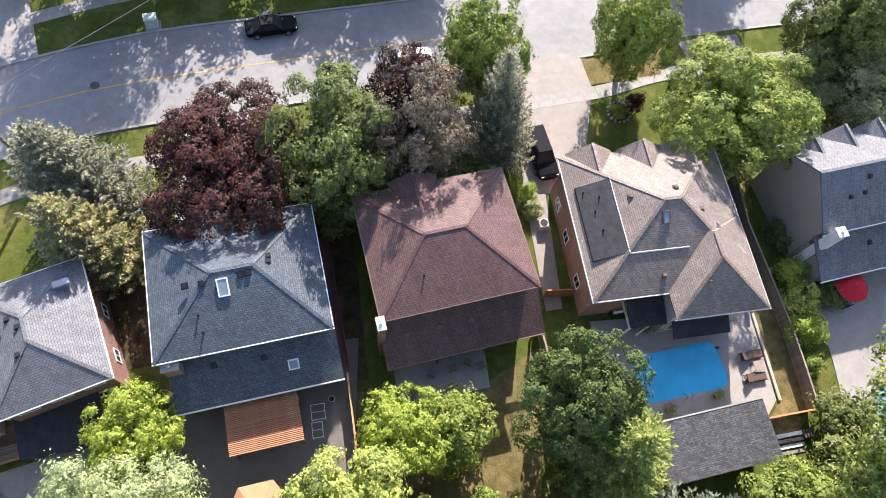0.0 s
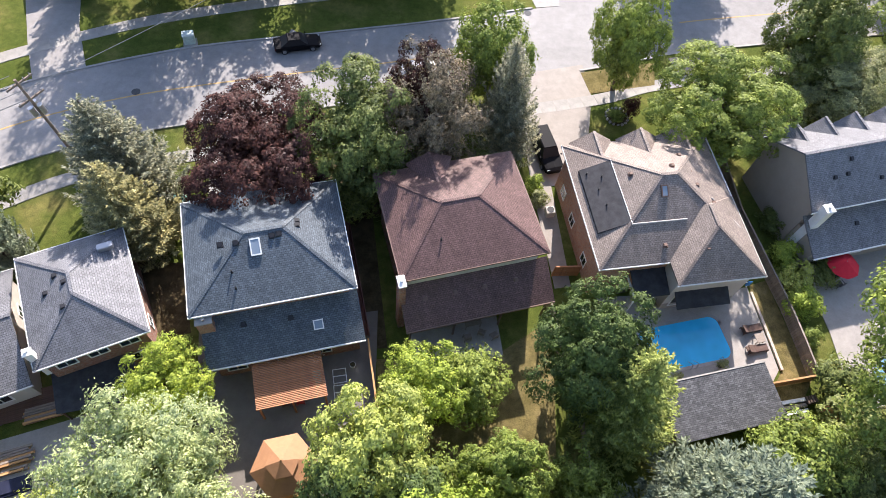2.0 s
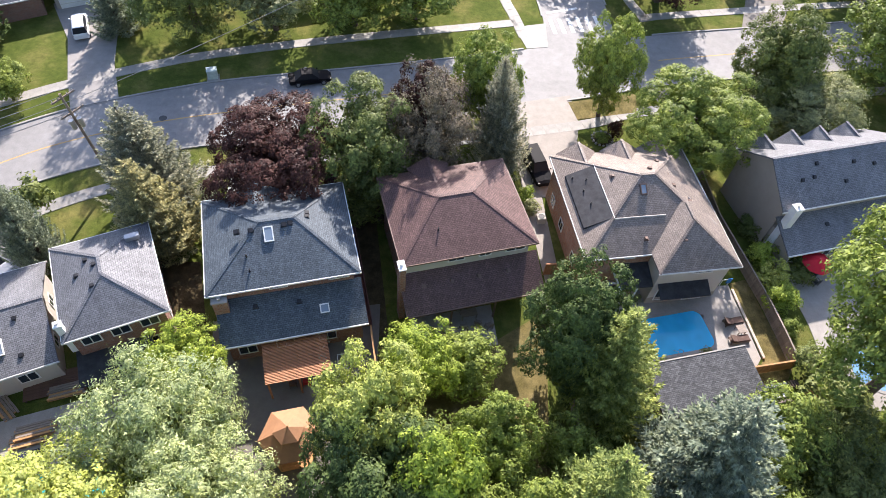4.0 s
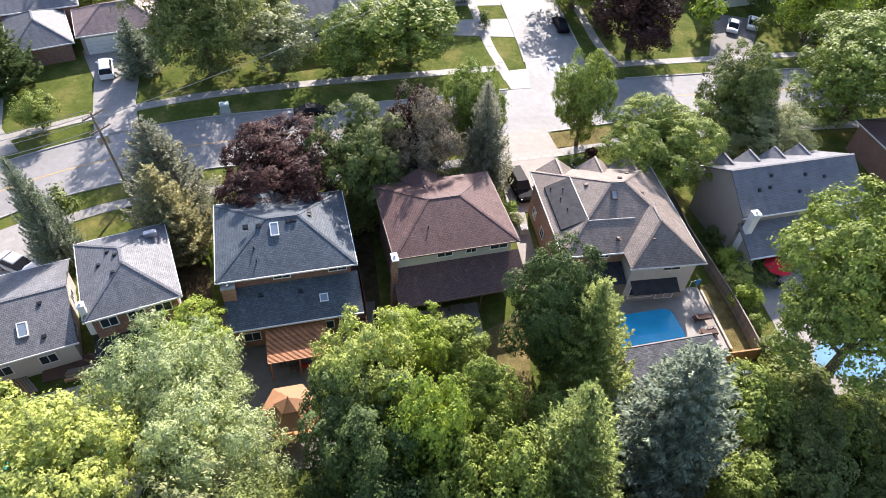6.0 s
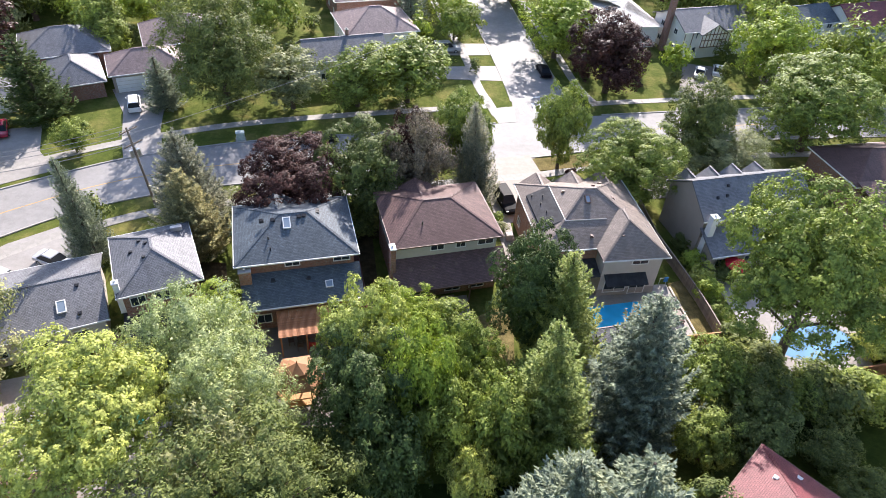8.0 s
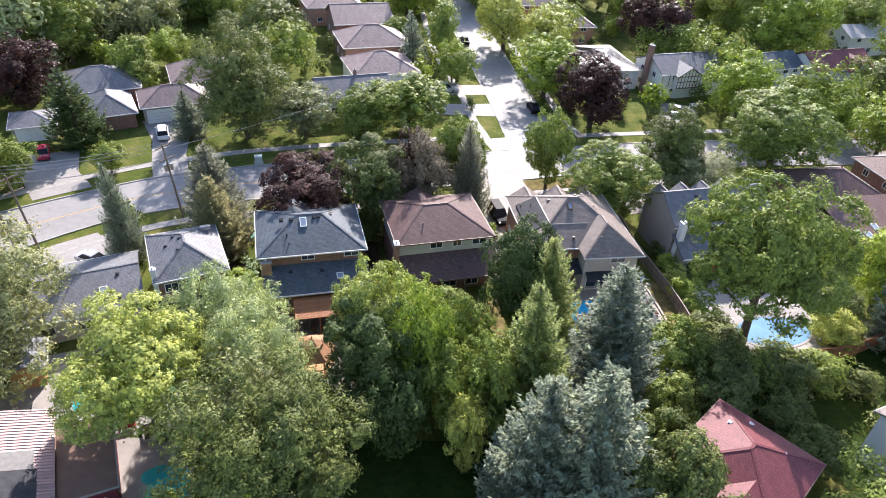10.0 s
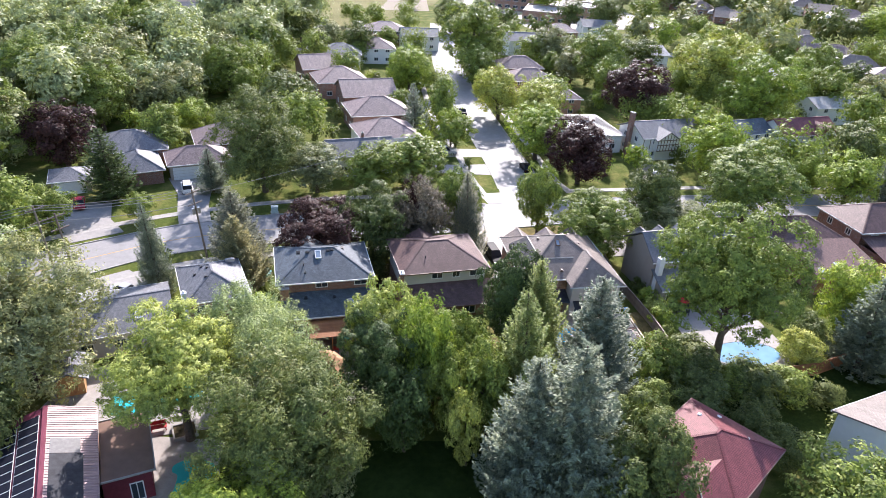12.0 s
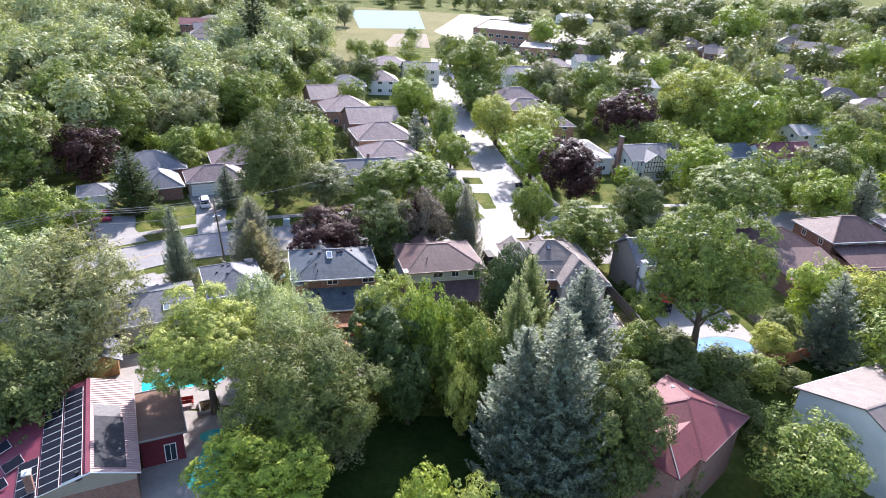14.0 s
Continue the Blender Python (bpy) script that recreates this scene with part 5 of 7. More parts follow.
# ---- details of the near houses ----
def tan_details():
    h, w, d, z, rise, wd = TAN
    # flat dark dormer roof on the west slope, with pale flashing
    part("dormer_roof", thick_roof(bmesh.new(), [[(0.55, 3.0, 6.05), (3.0, 3.0, 7.2), (3.0, 9.2, 7.2), (0.55, 9.2, 6.05)]], 0.3), FLATROOF, h, "dark flat dormer roof")
    for p, q in (((3.0, 2.9, 7.1), (7.7, 2.9, 7.1)), ((12.6, 2.2, 6.02), (10.4, 4.6, 7.2))):
        part("flashing", tube(bmesh.new(), p, q, 0.06, None, 6), STUCCO, h)
    for q in ((2.98, 2.95, 7.14, 3.04, 9.25, 7.24),):
        part("flashing", boxes(q), WHITE, h)
    for x, y in ((1.0, 8.6), (1.5, 6.8), (2.0, 7.9), (1.7, 5.2)):
        pipe(h, x, y, 6.05 + (x - 0.55) * 0.47, 0.25, 0.05)
    skylight(h, 6.0, 5.0, z + rise * 5.0 / 6.2, 0.6, 0.95, 28.7, TRIM_BR)
    for x, y, zz in ((9.0, 9.0, z + 1.9), (7.4, 7.3, z + 2.9), (9.1, 7.0, z + 2.2), (9.2, 5.6, z + 2.3), (4.0, 7.2, z + 2.3), (10.4, 4.1, z + 1.7), (3.2, 3.3, z + 1.65), (5.6, 1.2, z + 0.7), (8.6, 0.2, z + 1.35)):
        vent(h, x, y, zz, 0.3, 0, TRIM_BR)
    # dark lean-to roof of the porch in the corner, on white beams
    part("porch_roof", thick_roof(bmesh.new(), [[(3.3, -1.7, 3.0), (6.3, -1.7, 3.0), (6.3, 0.5, 3.7), (3.3, 0.5, 3.7)]], 0.12), FLATROOF, h, "dark porch roof")
    part("beam", boxes((3.22, -1.75, 2.8, 3.34, 0.5, 3.0)), WHITE, h)
    for x in (3.3, 4.8):
        part("post", boxes((x, -1.7, 0, x + 0.12, -1.58, 2.9)), WHITE, h)
    # awning roof and glazed doors of the rear wing
    part("awning", thick_roof(bmesh.new(), [[(6.7, -2.9, 2.55), (11.4, -2.9, 2.55), (11.4, -1.6, 3.15), (6.7, -1.6, 3.15)]], 0.1), FLATROOF, h, "dark awning over the garden doors")
    window_on(h, "S", 8.3, 0.5, 2.6, 1.7, wd)
    window_on(h, "S", 10.9, 0.08, 1.9, 2.15, wd, name="patio_door", sill=False)
    window_on(h, "S", 10.4, 4.3, 1.9, 0.75, wd)
    window_on(h, "S", 4.4, 4.4, 1.0, 0.8, (0.5, 0.5, 12.8, 11.9))
    for a in (3.0, 7.0, 10.0):
        window_on(h, "W", a, 1.0, 1.1, 1.2, (0.5, 0.5, 12.8, 11.9))
    part("brick_base", boxes((6.35, -1.64, 0, 12.92, -1.605, 0.95)), BRICK_O, h)


FLATROOF = plain("dark_roll_roofing", (0.04, 0.04, 0.044), 0.85, vary=0.5, scale=1.6)
tan_details()


def right_details():
    h = right_house
    for x in (2.4, 5.6, 8.8, 12.0):
        peak(h, x, 1.7, 8.5, 7.2, 5.8, 6.3, 7.2, SH_GREY)
    lower_roof(h, 0.2, 15.0, -3.0, 0.5, 3.0, 4.6, SH_GREY, SIDING_T, WHITE)
    wall_part(h, (0.6, -2.4, 14.4, 0.45), 0, 3.2, SIDING_T)
    chimney(h, 0.9, -0.3, 0, 6.6, 0.75, 0.75, WHITE, WHITE)
    up = lambda y: 5.8 + 2.8 * y / 4.2
    for x, y in ((4.4, 3.3), (2.6, 2.2), (3.9, 2.3), (8.4, 3.0), (7.2, 1.6), (10.6, 2.6)):
        vent(h, x, y, up(y), 0.32, 33)
    vent(h, 5.2, -0.9, 3.9, 0.4, 24)
    for a in (2.2, 6.0, 10.5):
        window_on(h, "S", a, 0.9, 1.6, 1.2, (0.6, -2.4, 14.4, 0.45))


right_details()


def left_details():
    h = left_house
    for x, y in ((2.4, 5.9), (1.5, 5.0), (3.0, 5.0), (2.6, 3.2)):
        vent(h, x + 0.4, y, 5.5 + 1.9 * min(x + 0.4, 7.6 - x - 0.4) / 3.8, 0.32, 0)
    chimney(h, 0.2, 0.9, 3, 6.6, 0.5, 0.5, WHITE, WHITE)
    part("roof_box", boxes((5.8, 7.0, 6.3, 6.9, 7.5, 6.75), bevel=0.04), METAL, h)
    g = left_wing
    skylight(g, 8.3, 2.2, 3.1 + 1.8 * 2.2 / 5.0, 0.8, 1.3, 19.8)
    for x, y in ((9.8, 4.0), (4.2, 3.6), (9.7, 1.2), (2.0, 2.6)):
        vent(g, x, y, 3.1 + 1.8 * y / 5.0, 0.3, 19.8)


left_details()

ridge_houses = [
    simple_house(55.4, 29.5, 13, 12.5, 10, 4.2, 2.5, SH_BROWN, BRICK_R, "hip", "brick house with a mauve-brown hip roof", "x", False),
    simple_house(69.5, 33.0, 13, 13.5, 10.5, 5.4, 2.8, SH_BROWN, BRICK_R, "hip", "tall brick house with a brown hip roof"),
    simple_house(86.0, 36.0, 13, 13.5, 10.5, 5.4, 2.6, SH_MAUVE, BRICK_R, "hip", "brick house with a grey-brown roof"),
]
for h, dx in ((ridge_houses[0], 8.5), (ridge_houses[1], 6.0)):
    lower_roof(h, 0.3, 12.3, -dx, 0.5, 3.0, 4.7, SH_BROWN, BRICK_R, TRIM_BR)
    wall_part(h, (0.7, -dx + 0.5, 11.9, 0.45), 0, 3.2, BRICK_R)
for x, y in ((2.0, -6.8), (3.4, -7.2), (5.4, -5.8)):
    skylight(ridge_houses[0], x, y, 3.0 + 1.7 * (y + 8.5) / 9.0, 0.9, 1.2, 10.7)

garage = simple_house(-47.4, 48.3, 26, 11.5, 8.0, 3.0, 2.2, SH_MAUVE, SIDING_T, "hip", "low garage with a brown hip roof and a wide white door", "x", False)
part("garage_door", boxes((0.9, 0.38, 0.05, 6.2, 0.46, 2.4), bevel=0.02), WHITE, garage)
for k in range(1, 4):
    part("door_rib", boxes((0.95, 0.36, 0.05 + 0.58 * k, 6.15, 0.385, 0.09 + 0.58 * k)), STUCCO, garage)
west_garage = simple_house(-63.6, 38.6, 26, 6.8, 6.5, 2.6, 1.3, SH_GREY, SIDING_T, "hip", "low grey-roofed garage with a pale door", "x", False)
part("garage_door", boxes((0.9, 0.38, 0.05, 5.6, 0.46, 2.2), bevel=0.02), WHITE, west_garage)
long_house = simple_house(-19.4, 54.6, 22, 13.5, 8.0, 4.2, 2.2, SH_GREY, SIDING_W, "gable", "white house with a long grey roof and a small front gable")
part("porch_roof", thick_roof(bmesh.new(), gable(6.4, -1.6, 9.6, 3.0, 3.9, 1.5, "y")), SH_PALE, long_house)
gable_wall(long_house, 6.4, -1.6, 9.6, 3.0, 3.9, 1.5, SIDING_W, "y", 0.2)
chimney(long_house, 7.6, 4.4, 5.0, 7.2, 0.5, 0.5, BRICK_R)

# houses beyond the side street
simple_house(70.4, 84, 24, 10, 9, 5.0, 2.2, SH_BLUE, SIDING_W, "gable", "house with a blue-grey gable roof")
simple_house(102, 113, 20, 16, 9, 5.0, 2.0, SH_PALE, SIDING_W, "gable", "long white house with a pale roof")


def timbered(x, y, angle, w, d, z, rise, roof, wall, label, gx, gw, gz):
    h = simple_house(x, y, angle, w, d, z, rise, roof, wall, "gable", label)
    # a jettied front gable with dark timbers
    part("gable_roof", thick_roof(bmesh.new(), gable(gx, -1.2, gx + gw, d / 2, z - 0.2, gz, "y")), roof, h)
    gable_wall(h, gx, -1.2, gx + gw, d / 2, z - 0.2, gz, wall, "y", 0.25)
    part("upper_wall", boxes((gx + 0.25, -0.95, 2.5, gx + gw - 0.25, 0.4, z - 0.25)), wall, h)
    n = 7
    for i in range(n + 1):
        xx = gx + 0.3 + (gw - 0.6) * i / n
        top = z - 0.3 + gz * (1 - abs(2 * (xx - gx) / gw - 1)) - 0.25
        part("timber", boxes((xx - 0.07, -1.01, 2.5, xx + 0.07, -0.955, max(top, z - 0.3))), TRIM_BR, h)
    for zz in (2.5, 3.8, z - 0.35):
        part("timber", boxes((gx + 0.25, -1.02, zz, gx + gw - 0.25, -0.96, zz + 0.16)), TRIM_BR, h)
    for i in range(10):
        xx = 0.6 + (w - 1.2) * i / 9
        part("timber", boxes((xx - 0.07, 0.4, 2.6, xx + 0.07, 0.446, z - 0.1)), TRIM_BR, h)
    part("garage_door", boxes((gx + 0.7, -0.06, 0.1, gx + gw - 0.7, 0.4, 2.3), bevel=0.03), WHITE, h)
    return h


tud = timbered(45.2, 75.7, 20, 16.5, 10.5, 5.2, 2.4, SH_GREY, SIDING_W, "white half-timbered house with a grey roof", 3.0, 6.0, 1.8)
chimney(tud, -0.3, 5.0, 0, 9.6, 0.8, 1.1, BRICK_R)
timbered(80.6, 85.0, 20, 17, 10, 5.0, 2.8, SH_RED, SIDING_W, "half-timbered house with a dark red roof", 8.5, 7.0, 2.4)

# houses in the near gardens
red_house = simple_house(20.4, -18.6, -45, 9.0, 9.6, 7.0, 2.0, SH_RED, BRICK_R, "hip", "house with a faded red hip roof", "y", False, None, TRIM_BR)
part("wing_roof", thick_roof(bmesh.new(), [[(3.4, -4.0, 7.0), (8.6, -4.0, 7.0), (6.0, -1.6, 8.2)], [(8.6, -4.0, 7.0), (8.6, 1.4, 7.0), (6.0, 3.2, 8.2), (6.0, -1.6, 8.2)], [(3.4, 1.4, 7.0), (3.4, -4.0, 7.0), (6.0, -1.6, 8.2), (6.0, 3.2, 8.2)]]), SH_RED, red_house)
part("ridge_flashing", tube(bmesh.new(), (6.0, -1.6, 8.26), (8.6, -4.0, 7.06), 0.06, None, 6), CONCRETE, red_house)
wall_part(red_house, (3.8, -3.6, 8.2, 0.4), 0, 7.0, BRICK_R)
for x, y, z in ((2.0, 6.8, 7.9), (3.2, 8.4, 7.5), (6.4, 7.0, 8.0)):
    vent(red_house, x, y, z, 0.3, 20, WHITE)
white_house = simple_house(48.0, -24.8, 25, 15, 15, 6.0, 2.6, SH_PALE_TAN, SIDING_W, "gable", "white-sided house with a pale tan roof", "x", False)


def solar_house():
    h = house_root(-26.7, -28.9, 26.6, "red metal-roofed house with rows of solar panels")
    L = 14.2
    wall_part(h, (-8.2, 0.4, 3.4, L - 0.4), 0, 3.0, BRICK_R)
    gable_end = [bmesh.new() for _ in range(2)]
    for bm, y in zip(gable_end, (0.42, L - 0.62)):
        slab_pts = [(-8.2, 2.9), (3.4, 2.9), (3.4, 3.95), (0, 5.1), (-8.2, 2.8)]
        f = bm.faces.new([bm.verts.new((x, y, z)) for x, z in slab_pts])
        e = bmesh.ops.extrude_face_region(bm, geom=[f])
        bmesh.ops.translate(bm, verts=[g for g in e["geom"] if isinstance(g, bmesh.types.BMVert)], vec=(0, 0.2, 0))
        bmesh.ops.recalc_face_normals(bm, faces=bm.faces[:])
        part("gable_wall", bm, SIDING_T, h, "taupe siding in the gable")
    part("metal_roof", thick_roof(bmesh.new(), [[(0, 0, 5.3), (3.8, 0, 3.95), (3.8, L, 3.95), (0, L, 5.3)]]), PINKMETAL, h, "ribbed weathered pink metal roof")
    part("panel_roof", thick_roof(bmesh.new(), [[(-8.6, 0, 2.85), (0, 0, 5.3), (0, L, 5.3), (-8.6, L, 2.85)]]), REDMETAL, h)
    part("ridge_cap", boxes((-0.42, -0.05, 5.2, -0.02, L + 0.05, 5.34), bevel=0.03), REDMETAL, h)
    part("rake_trim", tube(bmesh.new(), (0, -0.04, 5.28), (-8.6, -0.04, 2.83), 0.09, None, 6), WHITE, h)
    part("rake_trim", tube(bmesh.new(), (0, -0.04, 5.28), (3.8, -0.04, 3.93), 0.07, None, 6), WHITE, h)
    rib_me = None
    for i in range(46):
        y = 0.15 + i * (L - 0.3) / 45
        if rib_me is None:
            rib = part("roof_rib", boxes((-1.98, -0.035, -0.03, 1.98, 0.035, 0.03)), PINKMETAL, h)
            rib_me = rib.data
        else:
            rib = new("roof_rib", rib_me)
            rib.parent = h
        rib.matrix_local = pose(1.9, y, 4.65, 0, 19.56, 0)
    part("roof_cover", thick_roof(bmesh.new(), [[(0.3, 0.6, 5.26), (2.7, 0.6, 4.41), (2.7, 7.8, 4.41), (0.3, 7.8, 5.26)]], 0.06), FLATROOF, h, "dark felt sheet over the ribbed roof")
    part("roof_cover", thick_roof(bmesh.new(), [[(0.3, 7.85, 5.26), (2.5, 7.85, 4.48), (2.5, 9.7, 4.48), (0.3, 9.7, 5.26)]], 0.06), plain("pale_felt", (0.2, 0.19, 0.18), 0.85), h, "pale grey felt sheet")
    me = None
    slope = math.degrees(math.atan2(2.45, 8.6))
    for c in range(3):
        for r in range(12 if c < 2 else 5):
            p = new("solar_panel", me) if me else part("solar_panel", boxes((-0.84, -0.53, -0.03, 0.84, 0.53, 0.03), bevel=0.01), WHITE, h)
            if me is None:
                me = p.data
                cell = part("cell_sheet", boxes((-0.815, -0.505, 0.028, 0.815, 0.505, 0.036)), SOLAR, p).data
            else:
                p.parent = h
                q = new("cell_sheet", cell)
                q.parent = p
            x = -1.45 - 1.78 * c
            p.matrix_local = pose(x, 0.5 + r * 1.1 - 0.25 * c, 5.3 + x * 2.45 / 8.6 + 0.12, 0, -slope, 0)
    for x, y in ((-6.3, 5.2), (-7.6, 8.2), (-7.4, 3.0)):
        p = new("solar_panel", me)
        p.parent, p.matrix_local = h, pose(x, y, 5.3 + x * 2.45 / 8.6 + 0.35, 12, -slope, 20)
        q = new("cell_sheet", cell)
        q.parent = p
    chimney(h, -4.6, 0.9, 3, 6.0, 0.6, 0.6, BRICK_R, WHITE)
    pipe(h, -1.0, 0.25, 4.9, 0.6, 0.16)
    # the flat-roofed extension
    part("extension_roof", boxes((3.8, 4.6, 3.3, 8.0, 12.4, 3.5), bevel=0.02), BROWNROOF, h, "flat brown felt roof")
    wall_part(h, (3.8, 4.9, 7.7, 12.1), 0, 3.3, REDPAINT)
    for q in ((3.8, 4.5, 3.4, 8.05, 4.6, 3.58), (8.0, 4.5, 3.4, 8.1, 12.5, 3.58), (3.8, 12.4, 3.4, 8.05, 12.5, 3.58)):
        part("roof_edge", boxes(q), CONCRETE, h)
    window_on(h, "S", 6.4, 0.2, 1.1, 2.1, (3.8, 4.9, 7.7, 12.1))


PINKMETAL = plain("weathered_pink_metal", (0.4, 0.27, 0.25), 0.5, 0.1, vary=0.25, scale=0.9)
REDMETAL = plain("red_metal", (0.17, 0.038, 0.058), 0.5, 0.0, vary=0.2, scale=0.8)
REDPAINT = plain("red_paint", (0.15, 0.025, 0.035), 0.6)
BROWNROOF = plain("brown_felt", (0.2, 0.12, 0.085), 0.85, vary=0.2, scale=0.9)
SOLAR = plain("solar_cells", (0.012, 0.013, 0.02), 0.5, vary=0.2, scale=2.0, bump=0, spec=0.12)
solar_house()
TEAL = pool_water("teal_pool_water", (0.03, 0.45, 0.46))
pool(-27.0, -8.6, 22, rounded(-4.4, -1.75, 4.6, 1.9, 1.0), TEAL, KERB, "turquoise swimming pool half hidden by a tree")
pool(-19.3, -19.9, 4, smooth_line([(-0.2, 3.4), (-1.4, 3.2), (-2.3, 2.5), (-2.2, 1.7), (-1.6, 1.2), (-1.5, -0.8), (-1.7, -2.6), (-2.0, -4.0), (-0.6, -5.4), (1.2, -4.4), (1.9, -1.0), (1.6, 2.4), (-0.2, 3.4)], 4)[:-1], WATER_G, KERB, "green kidney-shaped pool beside grey paving")
pool(41.4, 5.8, 12, [(4.6 * math.cos(i * 0.2244), 2.5 * math.sin(i * 0.2244)) for i in range(28)], pool_water("pale_pool_water", (0.16, 0.3, 0.44)), CONCRETE, "pale blue oval pool with white edging")


def flat_block(x, y, angle, w, d, z, label):
    h = house_root(x, y, angle, label, "school")
    wall_part(h, (0, 0, w, d), 0, z, BRICK_O, 0.4)
    part("roof", boxes((0.4, 0.4, z - 0.6, w - 0.4, d - 0.4, z - 0.3)), plain("pale_flat_roof", (0.42, 0.38, 0.34), 0.9), h)
    part("parapet", ring_frame(-0.1, -0.1, w + 0.1, d + 0.1, 0.5, z, z + 0.25), CONCRETE, h)
    for i in range(int(w / 4)):
        window_on(h, "S", 2 + i * 4, 1.2, 2.6, 1.5, (0, 0, w, d))
        if z > 6:
            window_on(h, "S", 2 + i * 4, 4.6, 2.6, 1.5, (0, 0, w, d))
    return h


flat_block(14, 300, -12, 30, 55, 8.5, "long flat-roofed brick school building")
flat_block(36, 262, -12, 22, 26, 5.0, "low flat-roofed brick school wing")
flat_block(56, 276, -12, 26, 22, 6.5, "square flat-roofed brick school hall")


# ---- vehicles ----
CARPAINT = {
    "black": plain("black_car_paint", (0.006, 0.006, 0.008), 0.6, vary=0.05, bump=0, spec=0.1), "white": glass_mat("white_car_paint", (0.7, 0.7, 0.7), 0.25),
    "silver": glass_mat("silver_car_paint", (0.42, 0.42, 0.44), 0.25), "red": glass_mat("red_car_paint", (0.4, 0.02, 0.05), 0.22),
}
CARGLASS = plain("car_glass", (0.014, 0.017, 0.022), 0.4, vary=0.05, bump=0, spec=0.15)
LAMP_GLASS = glass_mat("lamp_glass", (0.5, 0.5, 0.5), 0.15)
TAIL = glass_mat("tail_lamp_red", (0.3, 0.01, 0.01), 0.2)


def loft(bm, rings):
    vs = [[bm.verts.new(p) for p in r] for r in rings]
    n = len(vs[0])
    for a, b in zip(vs, vs[1:]):
        for i in range(n):
            bm.faces.new((a[i], a[(i + 1) % n], b[(i + 1) % n], b[i]))
    bm.faces.new(vs[0][::-1])
    bm.faces.new(vs[-1])
    bmesh.ops.recalc_face_normals(bm, faces=bm.faces[:])
    return bm


def section(x, half, z0, z1, crown=0.06):
    """A car's cross-section at x, with tucked sills and a slightly domed top."""
    return [(x, -half * 0.9, z0), (x, -half, z0 + (z1 - z0) * 0.35), (x, -half * 0.95, z1 - 0.05), (x, -half * 0.7, z1), (x, 0, z1 + crown), (x, half * 0.7, z1), (x, half * 0.95, z1 - 0.05), (x, half, z0 + (z1 - z0) * 0.35), (x, half * 0.9, z0)]


def car(x, y, heading, colour, kind, label):
    c = thing("car", pose(x, y, 0.05, 0, 0, heading), label, "car")
    L, W, H = {"sedan": (4.8, 1.82, 1.45), "suv": (5.1, 1.98, 1.8), "van": (4.7, 1.85, 1.75)}[kind]
    hl, hw = L / 2, W / 2
    belt = H * 0.58
    body = [section(-hl, hw * 0.8, 0.35, belt * 0.85), section(-hl * 0.95, hw * 0.95, 0.25, belt * 0.96), section(-hl * 0.6, hw, 0.22, belt), section(0, hw, 0.22, belt), section(hl * 0.45, hw, 0.22, belt * 0.98), section(hl * 0.88, hw * 0.95, 0.24, belt * 0.84), section(hl, hw * 0.75, 0.36, belt * 0.7)]
    b = part("body", loft(bmesh.new(), body), CARPAINT[colour], c)
    r0, r1 = (-hl * 0.72, hl * 0.42) if kind == "sedan" else (-hl * 0.97, hl * 0.45)
    t0, t1 = (-hl * 0.38, hl * 0.12) if kind == "sedan" else (-hl * 0.86, hl * 0.18)
    glass = [[(r0, -hw * 0.86, belt), (r0, hw * 0.86, belt), (r1, hw * 0.86, belt), (r1, -hw * 0.86, belt)], [(t0, -hw * 0.68, H - 0.06), (t0, hw * 0.68, H - 0.06), (t1, hw * 0.68, H - 0.06), (t1, -hw * 0.68, H - 0.06)]]
    part("glazing", loft(bmesh.new(), glass), CARGLASS, c, "dark tinted car windows")
    part("car_roof", loft(bmesh.new(), [[(t0 - 0.08, -hw * 0.69, H - 0.07), (t0 - 0.08, hw * 0.69, H - 0.07), (t1 + 0.06, hw * 0.69, H - 0.07), (t1 + 0.06, -hw * 0.69, H - 0.07)], [(t0, -hw * 0.6, H), (t0, hw * 0.6, H), (t1, hw * 0.6, H), (t1, -hw * 0.6, H)]]), CARPAINT[colour], c)
    for sy in (-1, 1):
        part("mirror", boxes((hl * 0.36, sy * hw, belt, hl * 0.42, sy * (hw + 0.16), belt + 0.13), bevel=0.02), CARPAINT[colour], c)
        part("headlight", boxes((hl * 0.86, sy * hw * 0.5, belt * 0.62, hl * 0.965, sy * hw * 0.82, belt * 0.76), bevel=0.02), LAMP_GLASS, c)
        part("tail_light", boxes((-hl * 0.985, sy * hw * 0.55, belt * 0.62, -hl * 0.93, sy * hw * 0.86, belt * 0.84), bevel=0.02), TAIL, c)
        for sx in (-0.6, 0.6):
            wl = part("wheel", tube(bmesh.new(), (sx * hl, sy * (hw - 0.2), 0.28), (sx * hl, sy * (hw + 0.01), 0.28), 0.33, None, 20), BLACK, c)
            part("rim", tube(bmesh.new(), (sx * hl, sy * (hw - 0.02), 0.28), (sx * hl, sy * (hw + 0.025), 0.28), 0.2, None, 14), METAL, wl)
    return c


